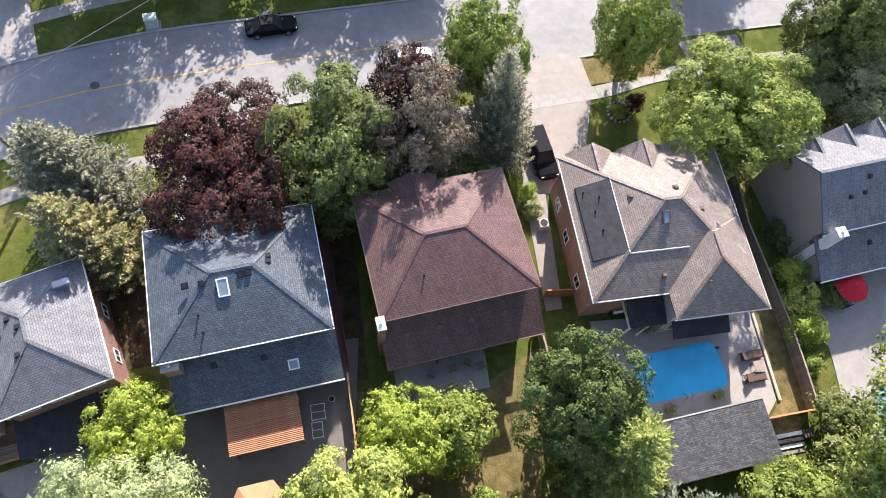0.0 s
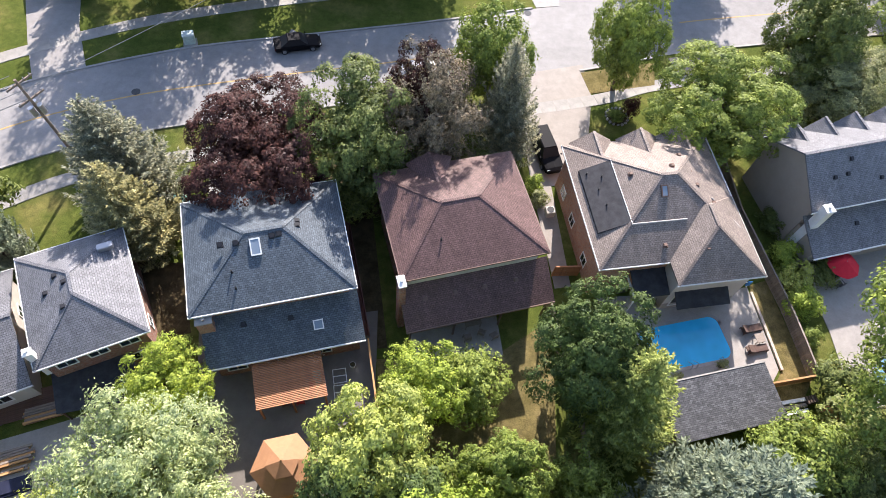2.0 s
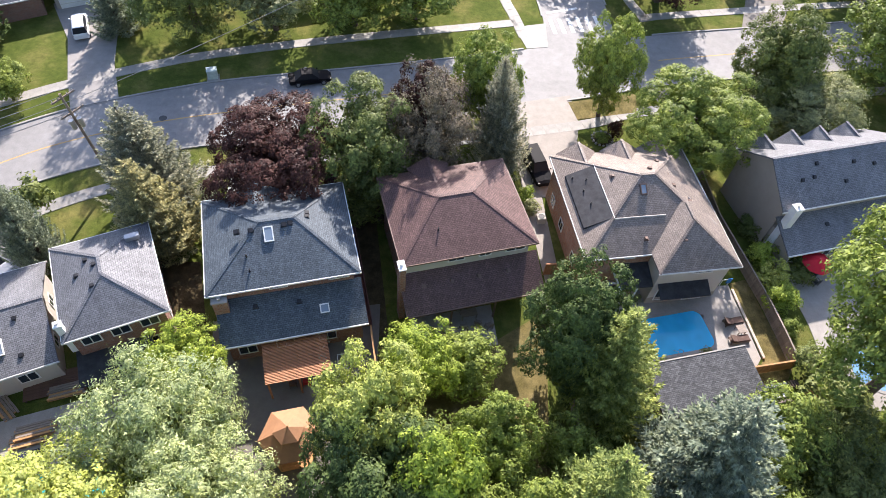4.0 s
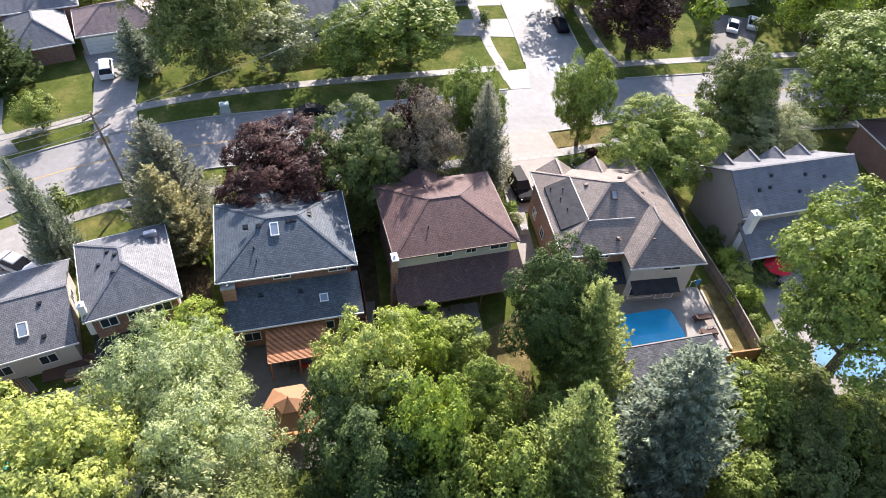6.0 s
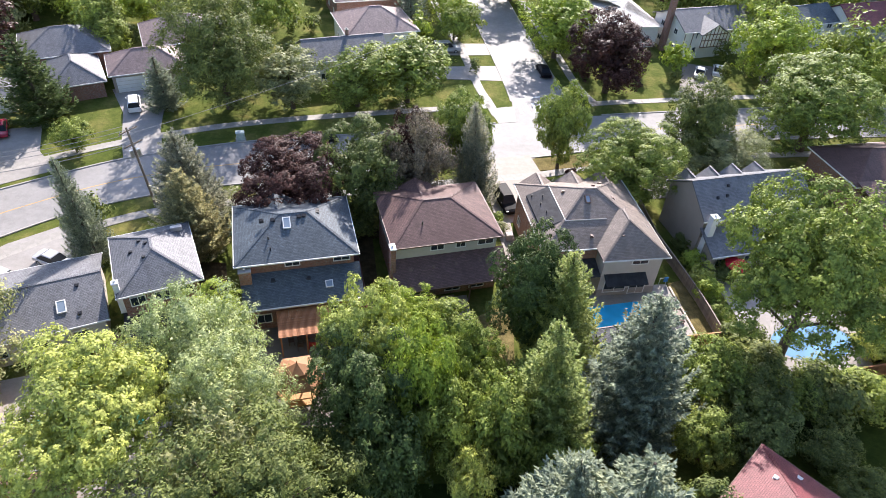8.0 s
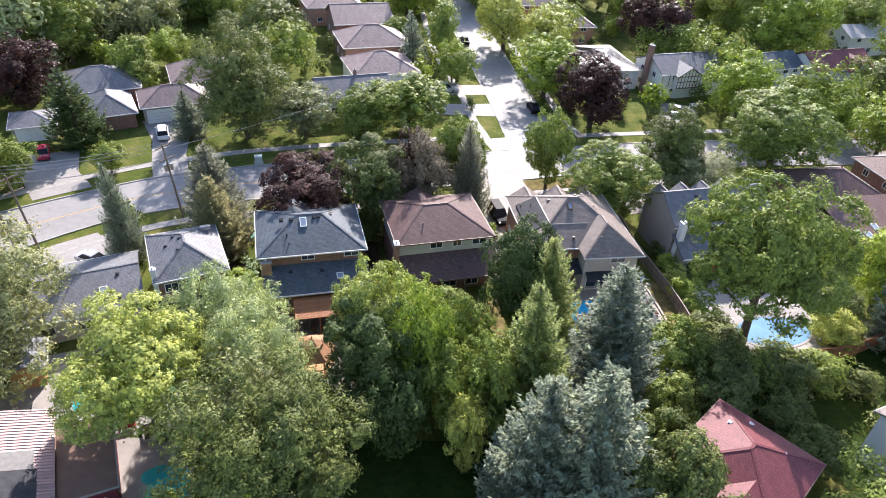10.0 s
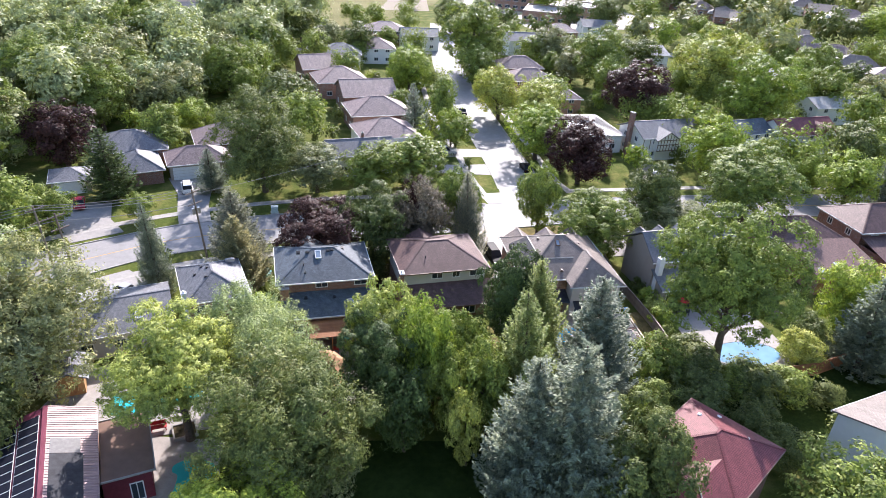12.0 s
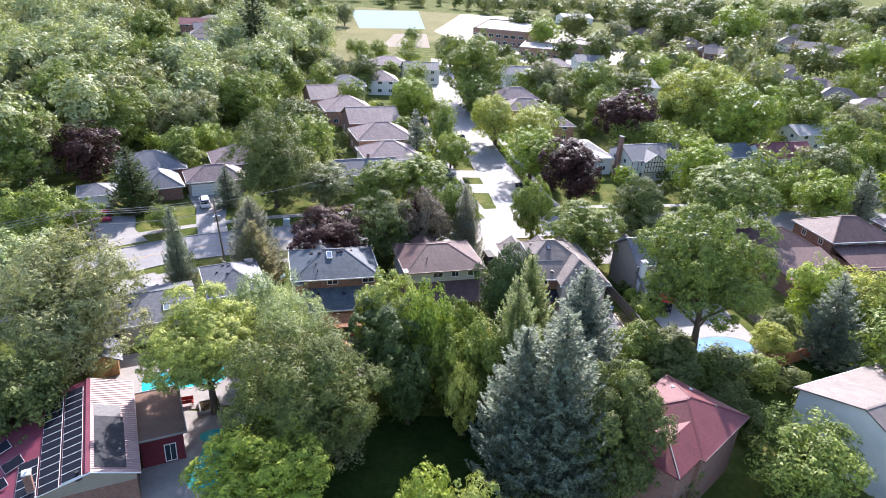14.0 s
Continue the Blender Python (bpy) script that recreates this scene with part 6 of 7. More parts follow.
car(-14.9, 38.7, 15.5, "black", "sedan", "glossy black sedan parked at the kerb")
car(-2.0, 36.2, 15.5, "silver", "sedan", "silver car parked at the kerb under the trees")
car(10.5, 26.7, 287, "black", "suv", "black minivan parked on the concrete driveway")
car(-43.0, 45.2, 113, "white", "van", "white van parked before a garage")
car(-57.5, 36.2, 118, "red", "sedan", "red car parked on a driveway")
car(19.2, 66.0, 100, "black", "sedan", "black car parked in the side street")
car(2.3, 72.6, 12, "silver", "suv", "silver car parked on a side-street driveway")
car(47.7, 69.8, 68, "white", "sedan", "white car parked on a dark driveway")
car(51.4, 71.2, 68, "white", "sedan", "white car parked beside another on a driveway")
car(-38.4, 10.7, -22, "silver", "sedan", "silver car parked on the forecourt")
car(-42.0, 7.6, -22, "white", "sedan", "white car parked on the forecourt")
car(6.4, 104, 100, "black", "sedan", "dark car parked far down the side street")
car(-4.6, 143, 98, "black", "sedan", "dark car parked near the street's end")


# ---- street furniture ----
def utility_pole(x, y, h, lean, arm_turn, transformer=True):
    p = thing("utility_pole", pose(x, y, 0, 0, lean, 0), "weathered wooden utility pole with crossarms and wires", "utility pole")
    part("pole", tube(bmesh.new(), (0, 0, -0.1), (0, 0, h), 0.16, 0.11, 12), POLEWOOD, p)
    for z in (h - 0.5, h - 2.2):
        a = part("crossarm", boxes((-1.15, -0.06, -0.07, 1.15, 0.06, 0.07)), POLEWOOD, p)
        a.matrix_local = pose(0.0, 0.17, z, 0, 0, arm_turn)
        for k in (-1.0, -0.45, 0.45, 1.0):
            part("insulator", tube(bmesh.new(), (k, 0, 0.07), (k, 0, 0.25), 0.05, 0.03, 8), CONCRETE, a)
    if transformer:
        for k in range(3):
            t = part("transformer", tube(bmesh.new(), (0, 0, 0), (0, 0, 0.9), 0.22, None, 14), METAL, p)
            t.matrix_local = pose(0.42 * math.cos(k * 2.1), 0.42 * math.sin(k * 2.1), h - 3.6)
    return p


POLES = [(-31.8, 21.9, 10.7), (-45.4, 8.6, 13.2), (-45.0, 11.4, 11.0)]
for i, (x, y, h) in enumerate(POLES):
    utility_pole(x, y, h, -5.5, 55, i == 0)


def top_of(i, dz=0.0):
    x, y, h = POLES[i]
    return Vector((x - (h - dz) * math.sin(radians(5.5)), y, (h - dz) * math.cos(radians(5.5))))


def cable(a, b, sag, r=0.028):
    bm = bmesh.new()
    n = 14
    pts = [a.lerp(b, i / n) - Vector((0, 0, sag * 4 * (i / n) * (1 - i / n))) for i in range(n + 1)]
    loft(bm, [[p + Vector((0, r * math.cos(k * 1.257), r * math.sin(k * 1.257))) for k in range(5)] for p in pts])
    ob = part("power_cable", bm, BLACK_CABLE, None)
    return tagged(ob, "thin grey overhead power cable between poles", "cable", "overhead cables")


BLACK_CABLE = plain("cable_grey", (0.2, 0.2, 0.2), 0.5)
side = Vector((0.8, -0.6, 0))
for k in (-1.0, 0.0, 1.0):
    cable(top_of(0, 0.3) + side * k, top_of(1, 0.3) + side * k, 0.5)
    cable(top_of(1, 0.3) + side * k, Vector((-95, -30, 12)) + side * k, 0.8)
cable(top_of(0, 2.0), top_of(2, 1.0), 0.5, 0.04)
cable(top_of(2, 1.0), Vector((-90, -22, 9)), 0.8, 0.04)
cable(top_of(0, 0.3) + side, Vector((-3, 52, 11)), 0.6)


def street_lamp(x, y, h, turn):
    p = thing("street_lamp", pose(x, y, 0, 0, LEANING, 0) @ pose(0, 0, 0, 0, 0, turn), "tall grey street lamp with a curved arm", "street lamp")
    part("post", tube(bmesh.new(), (0, 0, 0), (0, 0, h), 0.09, 0.06), METAL, p)
    part("arm", tube(bmesh.new(), (0, 0, h - 0.1), (-2.2, 0, h + 0.5), 0.05, 0.04), METAL, p)
    part("lamp_head", boxes((-2.8, -0.14, h + 0.42, -2.1, 0.14, h + 0.58), bevel=0.04), METAL, p)


street_lamp(25.0, 73.5, 7.2, 10)
street_lamp(113, 128, 8.0, 200)

cab = thing("utility_cabinet", pose(-25.8, 38.1, 0, 0, 0, 16), "pale green steel utility cabinet on the verge", "utility cabinet")
part("casing", boxes((-0.55, -0.4, 0.1, 0.55, 0.4, 1.2), bevel=0.04), plain("pale_green_paint", (0.42, 0.5, 0.44), 0.5), cab)
part("plinth", boxes((-0.7, -0.55, 0, 0.7, 0.55, 0.1)), CONCRETE, cab)
part("lid", boxes((-0.58, -0.43, 1.2, 0.58, 0.43, 1.26)), plain("grey_green_paint", (0.5, 0.56, 0.52), 0.5), cab)


# ---- garden things ----
def blue_local(u, v):
    return pose(-17.27, 4.95, 0, 0, 0, 15.3) @ Vector((u, v, 0))


def pergola():
    o = blue_local(3.5, -6.4)
    p = thing("pergola", pose(o.x, o.y, 0.06, 0, 0, 15.3), "cedar pergola with close slats over the patio", "pergola")
    w, d, z = 4.9, 3.5, 2.75
    for x in (0.1, w / 2, w - 0.1):
        for y in (0.15, d - 0.15):
            part("post", boxes((x - 0.07, y - 0.07, 0, x + 0.07, y + 0.07, z - 0.14)), CEDAR, p)
    for x in (0.1, w / 3, 2 * w / 3, w - 0.1):
        part("beam", boxes((x - 0.05, 0, z - 0.14, x + 0.05, d, z)), CEDAR, p)
    me = None
    for i in range(28):
        y = 0.04 + i * (d - 0.08) / 27
        if me is None:
            s = part("slat", boxes((-0.1, -0.042, 0, w + 0.1, 0.042, 0.05)), CEDAR, p)
            me = s.data
        else:
            s = new("slat", me)
            s.parent = p
        s.matrix_local = pose(0, y, z + 0.001, -14, 0, 0)


pergola()


def chair(x, y, turn, material, label, z=0.06, wide=0.55):
    c = thing("garden_chair", pose(x, y, z, 0, 0, turn), label, "chair")
    part("seat", boxes((-wide / 2, -0.26, 0.4, wide / 2, 0.26, 0.46), bevel=0.02), material, c)
    part("backrest", boxes((-wide / 2, 0.24, 0.46, wide / 2, 0.3, 0.95), bevel=0.02), material, c)
    for sx in (-1, 1):
        part("armrest", boxes((sx * wide / 2 - 0.03, -0.25, 0.62, sx * wide / 2 + 0.03, 0.26, 0.66)), material, c)
        for sy in (-0.22, 0.22):
            part("leg", boxes((sx * wide / 2 - 0.03, sy - 0.03, 0, sx * wide / 2 + 0.03, sy + 0.03, 0.4)), material, c)
    return c


def table(x, y, turn, w, d, h, material, label, z=0.06):
    t = thing("garden_table", pose(x, y, z, 0, 0, turn), label, "table")
    part("tabletop", boxes((-w / 2, -d / 2, h - 0.05, w / 2, d / 2, h), bevel=0.015), material, t)
    for sx in (-1, 1):
        for sy in (-1, 1):
            part("leg", boxes((sx * (w / 2 - 0.08) - 0.03, sy * (d / 2 - 0.08) - 0.03, 0, sx * (w / 2 - 0.08) + 0.03, sy * (d / 2 - 0.08) + 0.03, h - 0.05)), material, t)
    return t


def lounger(x, y, turn, material, label, z=0.06):
    c = thing("sun_lounger", pose(x, y, z, 0, 0, turn), label, "sun lounger")
    part("frame", boxes((-0.95, -0.34, 0.26, 0.95, 0.34, 0.32), bevel=0.02), material, c)
    b = part("backrest", boxes((0, -0.34, 0, 0.75, 0.34, 0.06), bevel=0.02), material, c)
    b.matrix_local = pose(0.3, 0, 0.34, 0, -28, 0)
    part("mattress", boxes((-0.9, -0.3, 0.32, 0.3, 0.3, 0.38), bevel=0.03), CLOTH_BR, c)
    for sx in (-0.85, 0.85):
        for sy in (-0.3, 0.3):
            part("leg", boxes((sx - 0.03, sy - 0.03, 0, sx + 0.03, sy + 0.03, 0.26)), material, c)
    return c


CLOTH_BR = plain("brown_cloth", (0.12, 0.075, 0.06), 0.9)
RED_PLASTIC = plain("red_plastic", (0.42, 0.03, 0.03), 0.5)
DARKWOOD = boards("dark_stained_wood", (0.1, 0.06, 0.045))
TURQ = plain("turquoise_cloth", (0.06, 0.36, 0.3), 0.8, vary=0.3)
lounger(27.3, 9.3, 195, DARKWOOD, "dark wooden sun lounger on the pool deck")
lounger(27.4, 7.5, 192, DARKWOOD, "dark wooden sun lounger on the pool deck")
table(27.7, 8.4, 13, 0.8, 0.8, 0.55, WOOD_G, "small square wooden table between two loungers")
p = blue_local(6.0, -4.6)
table(p.x, p.y, 15, 1.9, 0.95, 0.75, DARKWOOD, "dark garden table under the pergola")
for du, dv, tn in ((5.3, -5.5, 180), (6.4, -5.6, 175), (7.4, -4.7, -90), (4.5, -4.7, 90)):
    p = blue_local(du, dv)
    chair(p.x, p.y, 15 + tn, RED_PLASTIC if du > 6 else DARKWOOD, "red plastic garden chair under the pergola" if du > 6 else "dark garden chair under the pergola")
for x, y, tn in ((3.0, 7.1, 200), (4.2, 7.6, 160), (5.2, 7.4, 210), (1.4, 6.6, 170)):
    chair(x, y, tn, WOOD_G, "weathered garden chair on the concrete patio")
table(3.4, 8.4, 16, 1.4, 0.8, 0.75, WOOD_G, "weathered garden table on the concrete patio")
# white tubular frames and small things on the dark paving
for x, y, w, d in ((-6.9, 3.3, 1.0, 1.1), (-6.8, 2.0, 0.75, 1.1)):
    f = thing("tubular_frame", pose(x, y, 0.06, 0, 0, 12), "white tubular frame lying on dark paving", "frame")
    for q in (((-w / 2, -d / 2), (w / 2, -d / 2)), ((w / 2, -d / 2), (w / 2, d / 2)), ((w / 2, d / 2), (-w / 2, d / 2)), ((-w / 2, d / 2), (-w / 2, -d / 2)), ((-w / 2, 0), (w / 2, 0))):
        part("rail", tube(bmesh.new(), (*q[0], 0.5), (*q[1], 0.5), 0.03, None, 6), WHITE, f)
    for sx in (-1, 1):
        for sy in (-1, 1):
            part("leg", tube(bmesh.new(), (sx * w / 2, sy * d / 2, 0), (sx * w / 2, sy * d / 2, 0.5), 0.03, None, 6), WHITE, f)
box_t = thing("cushion_box", pose(-8.6, 3.2, 0.06, 0, 0, 15), "turquoise cushion box beside the pergola", "storage box")
part("casing", boxes((-0.3, -0.4, 0, 0.3, 0.4, 0.7), bevel=0.04), TURQ, box_t)
part("lid", boxes((-0.33, -0.43, 0.7, 0.33, 0.43, 0.77), bevel=0.02), TURQ, box_t)
for x, y in ((-6.0, 4.3), (-8.4, 5.2), (-8.9, 4.6)):
    pot = thing("planter", pose(x, y, 0.06), "round white garden planter on the paving", "planter")
    part("pot", tube(bmesh.new(), (0, 0, 0), (0, 0, 0.42), 0.18, 0.24, 16), WHITE, pot)
    part("soil", tube(bmesh.new(), (0, 0, 0.4), (0, 0, 0.43), 0.21, None, 16), SOIL, pot)
for x, y in ((20.0, 4.6), (24.0, 5.9), (18.6, 11.0)):
    pot = thing("planter", pose(x, y, 0.06), "dark pot with a small plant on the pool deck", "planter")
    part("pot", tube(bmesh.new(), (0, 0, 0), (0, 0, 0.36), 0.2, 0.27, 14), BLACK, pot)
    pl = new("plant", tree_meshes(("b", 0, "shrub"))[0])
    pl.parent, pl.matrix_local = pot, pose(0, 0, 0.25) @ Matrix.Diagonal((0.1, 0.1, 0.06, 1))
    pl.material_slots[0].link = "OBJECT"
    pl.material_slots[0].material = LEAF["olive"]

grill = thing("barbecue", pose(16.3, 12.3, 0.06, 0, 0, 15), "silver barbecue with a domed lid", "barbecue")
part("lid", loft(bmesh.new(), [[(-0.5, -0.28, 0.8), (0.5, -0.28, 0.8), (0.5, 0.28, 0.8), (-0.5, 0.28, 0.8)], [(-0.5, -0.26, 1.0), (0.5, -0.26, 1.0), (0.5, 0.26, 1.0), (-0.5, 0.26, 1.0)], [(-0.46, -0.12, 1.16), (0.46, -0.12, 1.16), (0.46, 0.12, 1.16), (-0.46, 0.12, 1.16)]]), METAL, grill)
part("cart", boxes((-0.5, -0.26, 0.1, 0.5, 0.26, 0.8), bevel=0.02), BLACK, grill)
part("shelf", boxes((0.5, -0.26, 0.76, 0.95, 0.26, 0.8)), METAL, grill)
BLUE = plain("blue_cloth", (0.05, 0.22, 0.5), 0.8)
b2 = lounger(14.5, 12.9, 60, METAL, "folding lounger with a blue cover")
for o in b2.children:
    if o.name.startswith(("mattress", "backrest")):
        o.data.materials[0] = BLUE
stand = thing("towel_stand", pose(27.6, 13.4, 0.06, 0, 0, 10), "blue towel hung on a white stand", "towel stand")
part("rail", tube(bmesh.new(), (-0.7, 0, 0.9), (0.3, 0, 1.0), 0.03), WHITE, stand)
for x in (-0.6, 0.2):
    part("leg", tube(bmesh.new(), (x, 0, 0), (x, 0, 0.95), 0.03), WHITE, stand)
part("towel", boxes((-0.1, -0.05, 0.35, 0.35, 0.05, 1.06), bevel=0.02), BLUE, stand)
lad = thing("pool_ladder", pose(21.6, 6.0, 0.07, 0, 0, 15), "chrome pool ladder at the coping", "pool ladder")
for k in (-0.25, 0.25):
    part("handrail", tube(tube(bmesh.new(), (k, -0.5, 0), (k, -0.3, 0.7), 0.025), (k, -0.3, 0.7), (k, 0.15, 0.1), 0.025), METAL, lad)


def umbrella(x, y, r, z, material, label):
    u = thing("garden_umbrella", pose(x, y, 0.06), label, "umbrella")
    part("pole", tube(bmesh.new(), (0, 0, 0), (0, 0, z + 0.65), 0.025), METAL, u)
    part("base", tube(bmesh.new(), (0, 0, 0), (0, 0, 0.1), 0.28, 0.24, 18), CONCRETE, u)
    for i in range(8):
        a0, a1 = radians(45 * i), radians(45 * i + 45)
        bm = bmesh.new()
        am = (a0 + a1) / 2
        p0, p1, pm = (r * math.cos(a0), r * math.sin(a0), z), (r * math.cos(a1), r * math.sin(a1), z), (r * 0.95 * math.cos(am), r * 0.95 * math.sin(am), z - 0.03)
        bm2 = [bm.verts.new(q) for q in ((0, 0, z + 0.6), p0, pm, p1)]
        bm.faces.new(bm2)
        e = bmesh.ops.extrude_face_region(bm, geom=bm.faces[:])
        bmesh.ops.translate(bm, verts=[g for g in e["geom"] if isinstance(g, bmesh.types.BMVert)], vec=(0, 0, -0.015))
        bmesh.ops.recalc_face_normals(bm, faces=bm.faces[:])
        part("canopy_panel", bm, material, u)
        part("rib", tube(bmesh.new(), (0, 0, z + 0.57), (r * math.cos(a0), r * math.sin(a0), z - 0.04), 0.012, None, 5), METAL, u)


umbrella(35.9, 15.1, 1.45, 2.1, plain("red_canvas", (0.5, 0.015, 0.03), 0.8, vary=0.12), "open red garden umbrella on the patio")
table(35.9, 15.1, 20, 1.2, 1.2, 0.74, BLACK, "dark garden table under a red umbrella")
for k in range(4):
    chair(35.9 + 1.1 * math.cos(k * 1.57 + 0.4), 15.1 + 1.1 * math.sin(k * 1.57 + 0.4), k * 90 - 67, BLACK, "dark garden chair round the umbrella table")


def gazebo(x, y, r, label):
    g = thing("gazebo", pose(x, y, 0.02, 0, 0, 15), label, "gazebo")
    n = 6
    pts = [(r * math.cos(radians(60 * i)), r * math.sin(radians(60 * i))) for i in range(n)]
    part("floor", slab(bmesh.new(), pts, 0, 0.14), WOOD_O, g)
    for i in range(n):
        a, b = pts[i], pts[(i + 1) % n]
        part("post", boxes((a[0] * 0.94 - 0.06, a[1] * 0.94 - 0.06, 0.14, a[0] * 0.94 + 0.06, a[1] * 0.94 + 0.06, 2.3)), WOOD_O, g)
        k = 0.42
        part("roof_panel", thick_roof(bmesh.new(), [[(a[0] * 1.12, a[1] * 1.12, 2.25), (b[0] * 1.12, b[1] * 1.12, 2.25), (b[0] * k, b[1] * k, 3.15), (a[0] * k, a[1] * k, 3.15)]], 0.06), GAZEBO_ROOF, g)
        part("top_panel", thick_roof(bmesh.new(), [[(a[0] * 0.56, a[1] * 0.56, 3.25), (b[0] * 0.56, b[1] * 0.56, 3.25), (0, 0, 3.85)]], 0.06), GAZEBO_ROOF, g)
        part("rail", boxes((-0.04, -0.04, 0.85, 0.04, 0.04, 0.93)), WOOD_O, g).matrix_local = Matrix.Translation(((a[0] + b[0]) * 0.47, (a[1] + b[1]) * 0.47, 0)) @ pose(0, 0, 0, 0, 0, 60 * i + 120) @ Matrix.Diagonal((r * 11, 1, 1, 1))
    part("finial", tube(bmesh.new(), (0, 0, 3.8), (0, 0, 4.1), 0.07, 0.02), WOOD_O, g)


GAZEBO_ROOF = plain("pale_timber_roof", (0.36, 0.185, 0.095), 0.7, vary=0.14, scale=2.0)
gazebo(-9.9, -3.9, 2.1, "golden timber gazebo with a two-tier roof")


# ---- fences, deck, shed ----
def fence(points, h, material, label, rail=None):
    f = thing("fence", pose(points[0][0], points[0][1], 0), label, "fence")
    o = Vector(points[0])
    board_me = post_me = None
    for a, b in zip(points, points[1:]):
        a, b = Vector(a) - o, Vector(b) - o
        L, ang = (b - a).length, math.degrees(math.atan2((b - a).y, (b - a).x))
        n = max(1, round(L / 2.4))
        for i in range(n + 1):
            if post_me is None:
                p = part("post", boxes((-0.05, -0.05, 0, 0.05, 0.05, h + 0.08)), material, f)
                post_me = p.data
            else:
                p = new("post", post_me)
                p.parent = f
            q = a.lerp(b, i / n)
            p.matrix_local = pose(q.x, q.y, 0, 0, 0, ang)
        m = max(1, int(L / 0.2))
        for i in range(m):
            if board_me is None:
                p = part("board", boxes((-0.09, -0.012, 0.05, 0.09, 0.012, h)), material, f)
                board_me = p.data
            else:
                p = new("board", board_me)
                p.parent = f
            q = a.lerp(b, (i + 0.5) / m)
            p.matrix_local = pose(q.x, q.y, 0, 0, 0, ang)
        r = part("rail", boxes((0, -0.07, h, L, 0.07, h + 0.05)), rail or material, f)
        r.matrix_local = pose(a.x, a.y, 0.02, 0, 0, ang)
    return f


fence([(27.6, 27.6), (28.2, 20.8), (29.4, 15.8), (30.5, 11.1), (31.0, 8.0), (31.4, 5.0)], 1.6, WOOD_G, "weathered board fence along the pool garden", WOOD_G)
fence([(26.8, 4.0), (31.4, 5.0)], 1.6, WOOD_O, "pale golden board fence behind the pool")
fence([(10.4, 13.4), (12.6, 13.6)], 1.7, CEDAR, "cedar gate fence beside the brick house")
fence([(9.6, 11.2), (11.6, 3.0), (12.2, -6)], 1.5, WOOD_G, "weathered board fence between gardens")
fence([(-4.9, 6.0), (-4.0, 1.6), (-3.2, -3.0)], 1.7, WOOD_O, "golden board fence between two gardens")
fence([(-20.3, 3.4), (-18.6, -5.0), (-16.8, -9.5)], 1.6, WOOD_G, "weathered board fence between gardens")
fence([(42.9, 0.8), (48.4, 2.2), (53.0, 4.6), (57, 6.8)], 1.9, CEDAR, "red-brown board fence behind the oval pool")
fence([(46.6, 22), (48.8, 14), (50, 5.6)], 1.6, WOOD_G, "weathered board fence between gardens")


def deck():
    o = Vector((-6.3, 6.5, 0))
    d = thing("deck", pose(o.x, o.y, 0, 0, 0, 14), "red-stained wooden side deck between two houses", "deck")
    me = None
    for i in range(9):
        if me is None:
            b = part("plank", boxes((0, 0, 0.42, 0.14, 11.0, 0.46)), REDWOOD, d)
            me = b.data
        else:
            b = new("plank", me)
            b.parent = d
        b.matrix_local = pose(0.155 * i, 0, 0)
    for y in (0.2, 5.5, 10.8):
        part("joist", boxes((0, y - 0.05, 0.0, 1.4, y + 0.05, 0.42)), REDWOOD, d)
    part("railing", boxes((1.4, 0, 0.0, 1.46, 11, 1.3)), REDWOOD, d)


REDWOOD = boards("red_stained_wood", (0.2, 0.085, 0.075))
deck()


def shed():
    h = thing("pool_house", pose(18.6, -1.2, 0, 0, 0, 14.7), "low pool house with a charcoal shingled roof", "shed")
    part("roof", thick_roof(bmesh.new(), [[(0, 0, 2.1), (9.3, 0, 2.1), (9.0, 4.4, 2.95), (0, 4.4, 2.95)]], 0.14), SH_SHED, h)
    part("ridge_flashing", boxes((-0.05, 4.36, 2.86, 9.05, 4.48, 2.98)), CONCRETE, h)
    wall_part(h, (0.3, 0.3, 8.1, 4.2), 0, 2.1, WOOD_G, 0.12)
    part("upper_wall", boxes((0.3, 4.08, 2.1, 8.1, 4.2, 2.75)), WOOD_G, h)


SH_SHED = shingle("slate_grey_shingles", (0.12, 0.12, 0.125), 0.32, 0.15, 0.32)
shed()
hut = simple_house(-37.0, -10.2, 26, 3.6, 4.6, 2.3, 0.9, SH_GREY, WOOD_O, "gable", "small timber garden hut with a grey roof", "y", False)


def plank_stack(x, y, turn, z=0.06):
    s = thing("timber_stack", pose(x, y, z, 0, 0, turn), "stack of weathered planks on the paving", "timber stack")
    rnd = random.Random(3)
    for k in range(14):
        part("plank", boxes((rnd.uniform(-0.2, 0.1), -0.6 + 0.2 * (k % 6), 0.1 * (k // 6), 2.6 + rnd.uniform(-0.2, 0.3), -0.44 + 0.2 * (k % 6), 0.09 + 0.1 * (k // 6))), WOOD_O if k % 4 == 0 else WOOD_G, s)




def covered_pile(x, y, sx, sy, sz, material, label):
    bm = bmesh.new()
    bmesh.ops.create_icosphere(bm, subdivisions=3, radius=1.0)
    for v in bm.verts:
        n = noise.noise(v.co * 2.3) * 0.16 + noise.noise(v.co * 6) * 0.05
        v.co = v.co * (1 + n)
        v.co = Vector((v.co.x * sx, v.co.y * sy, max(0, v.co.z * sz)))
    o = part("tarpaulin", bm, material, None)
    o.matrix_world = pose(x, y, 0.03, 0, 0, 20)
    for f in o.data.polygons:
        f.use_smooth = True
    return tagged(o, label, "tarpaulin")


covered_pile(-22.4, 18.4, 0.9, 1.4, 0.4, plain("pale_turquoise_sheet", (0.2, 0.4, 0.36), 0.7, vary=0.3), "crumpled turquoise tarpaulin over a pile")


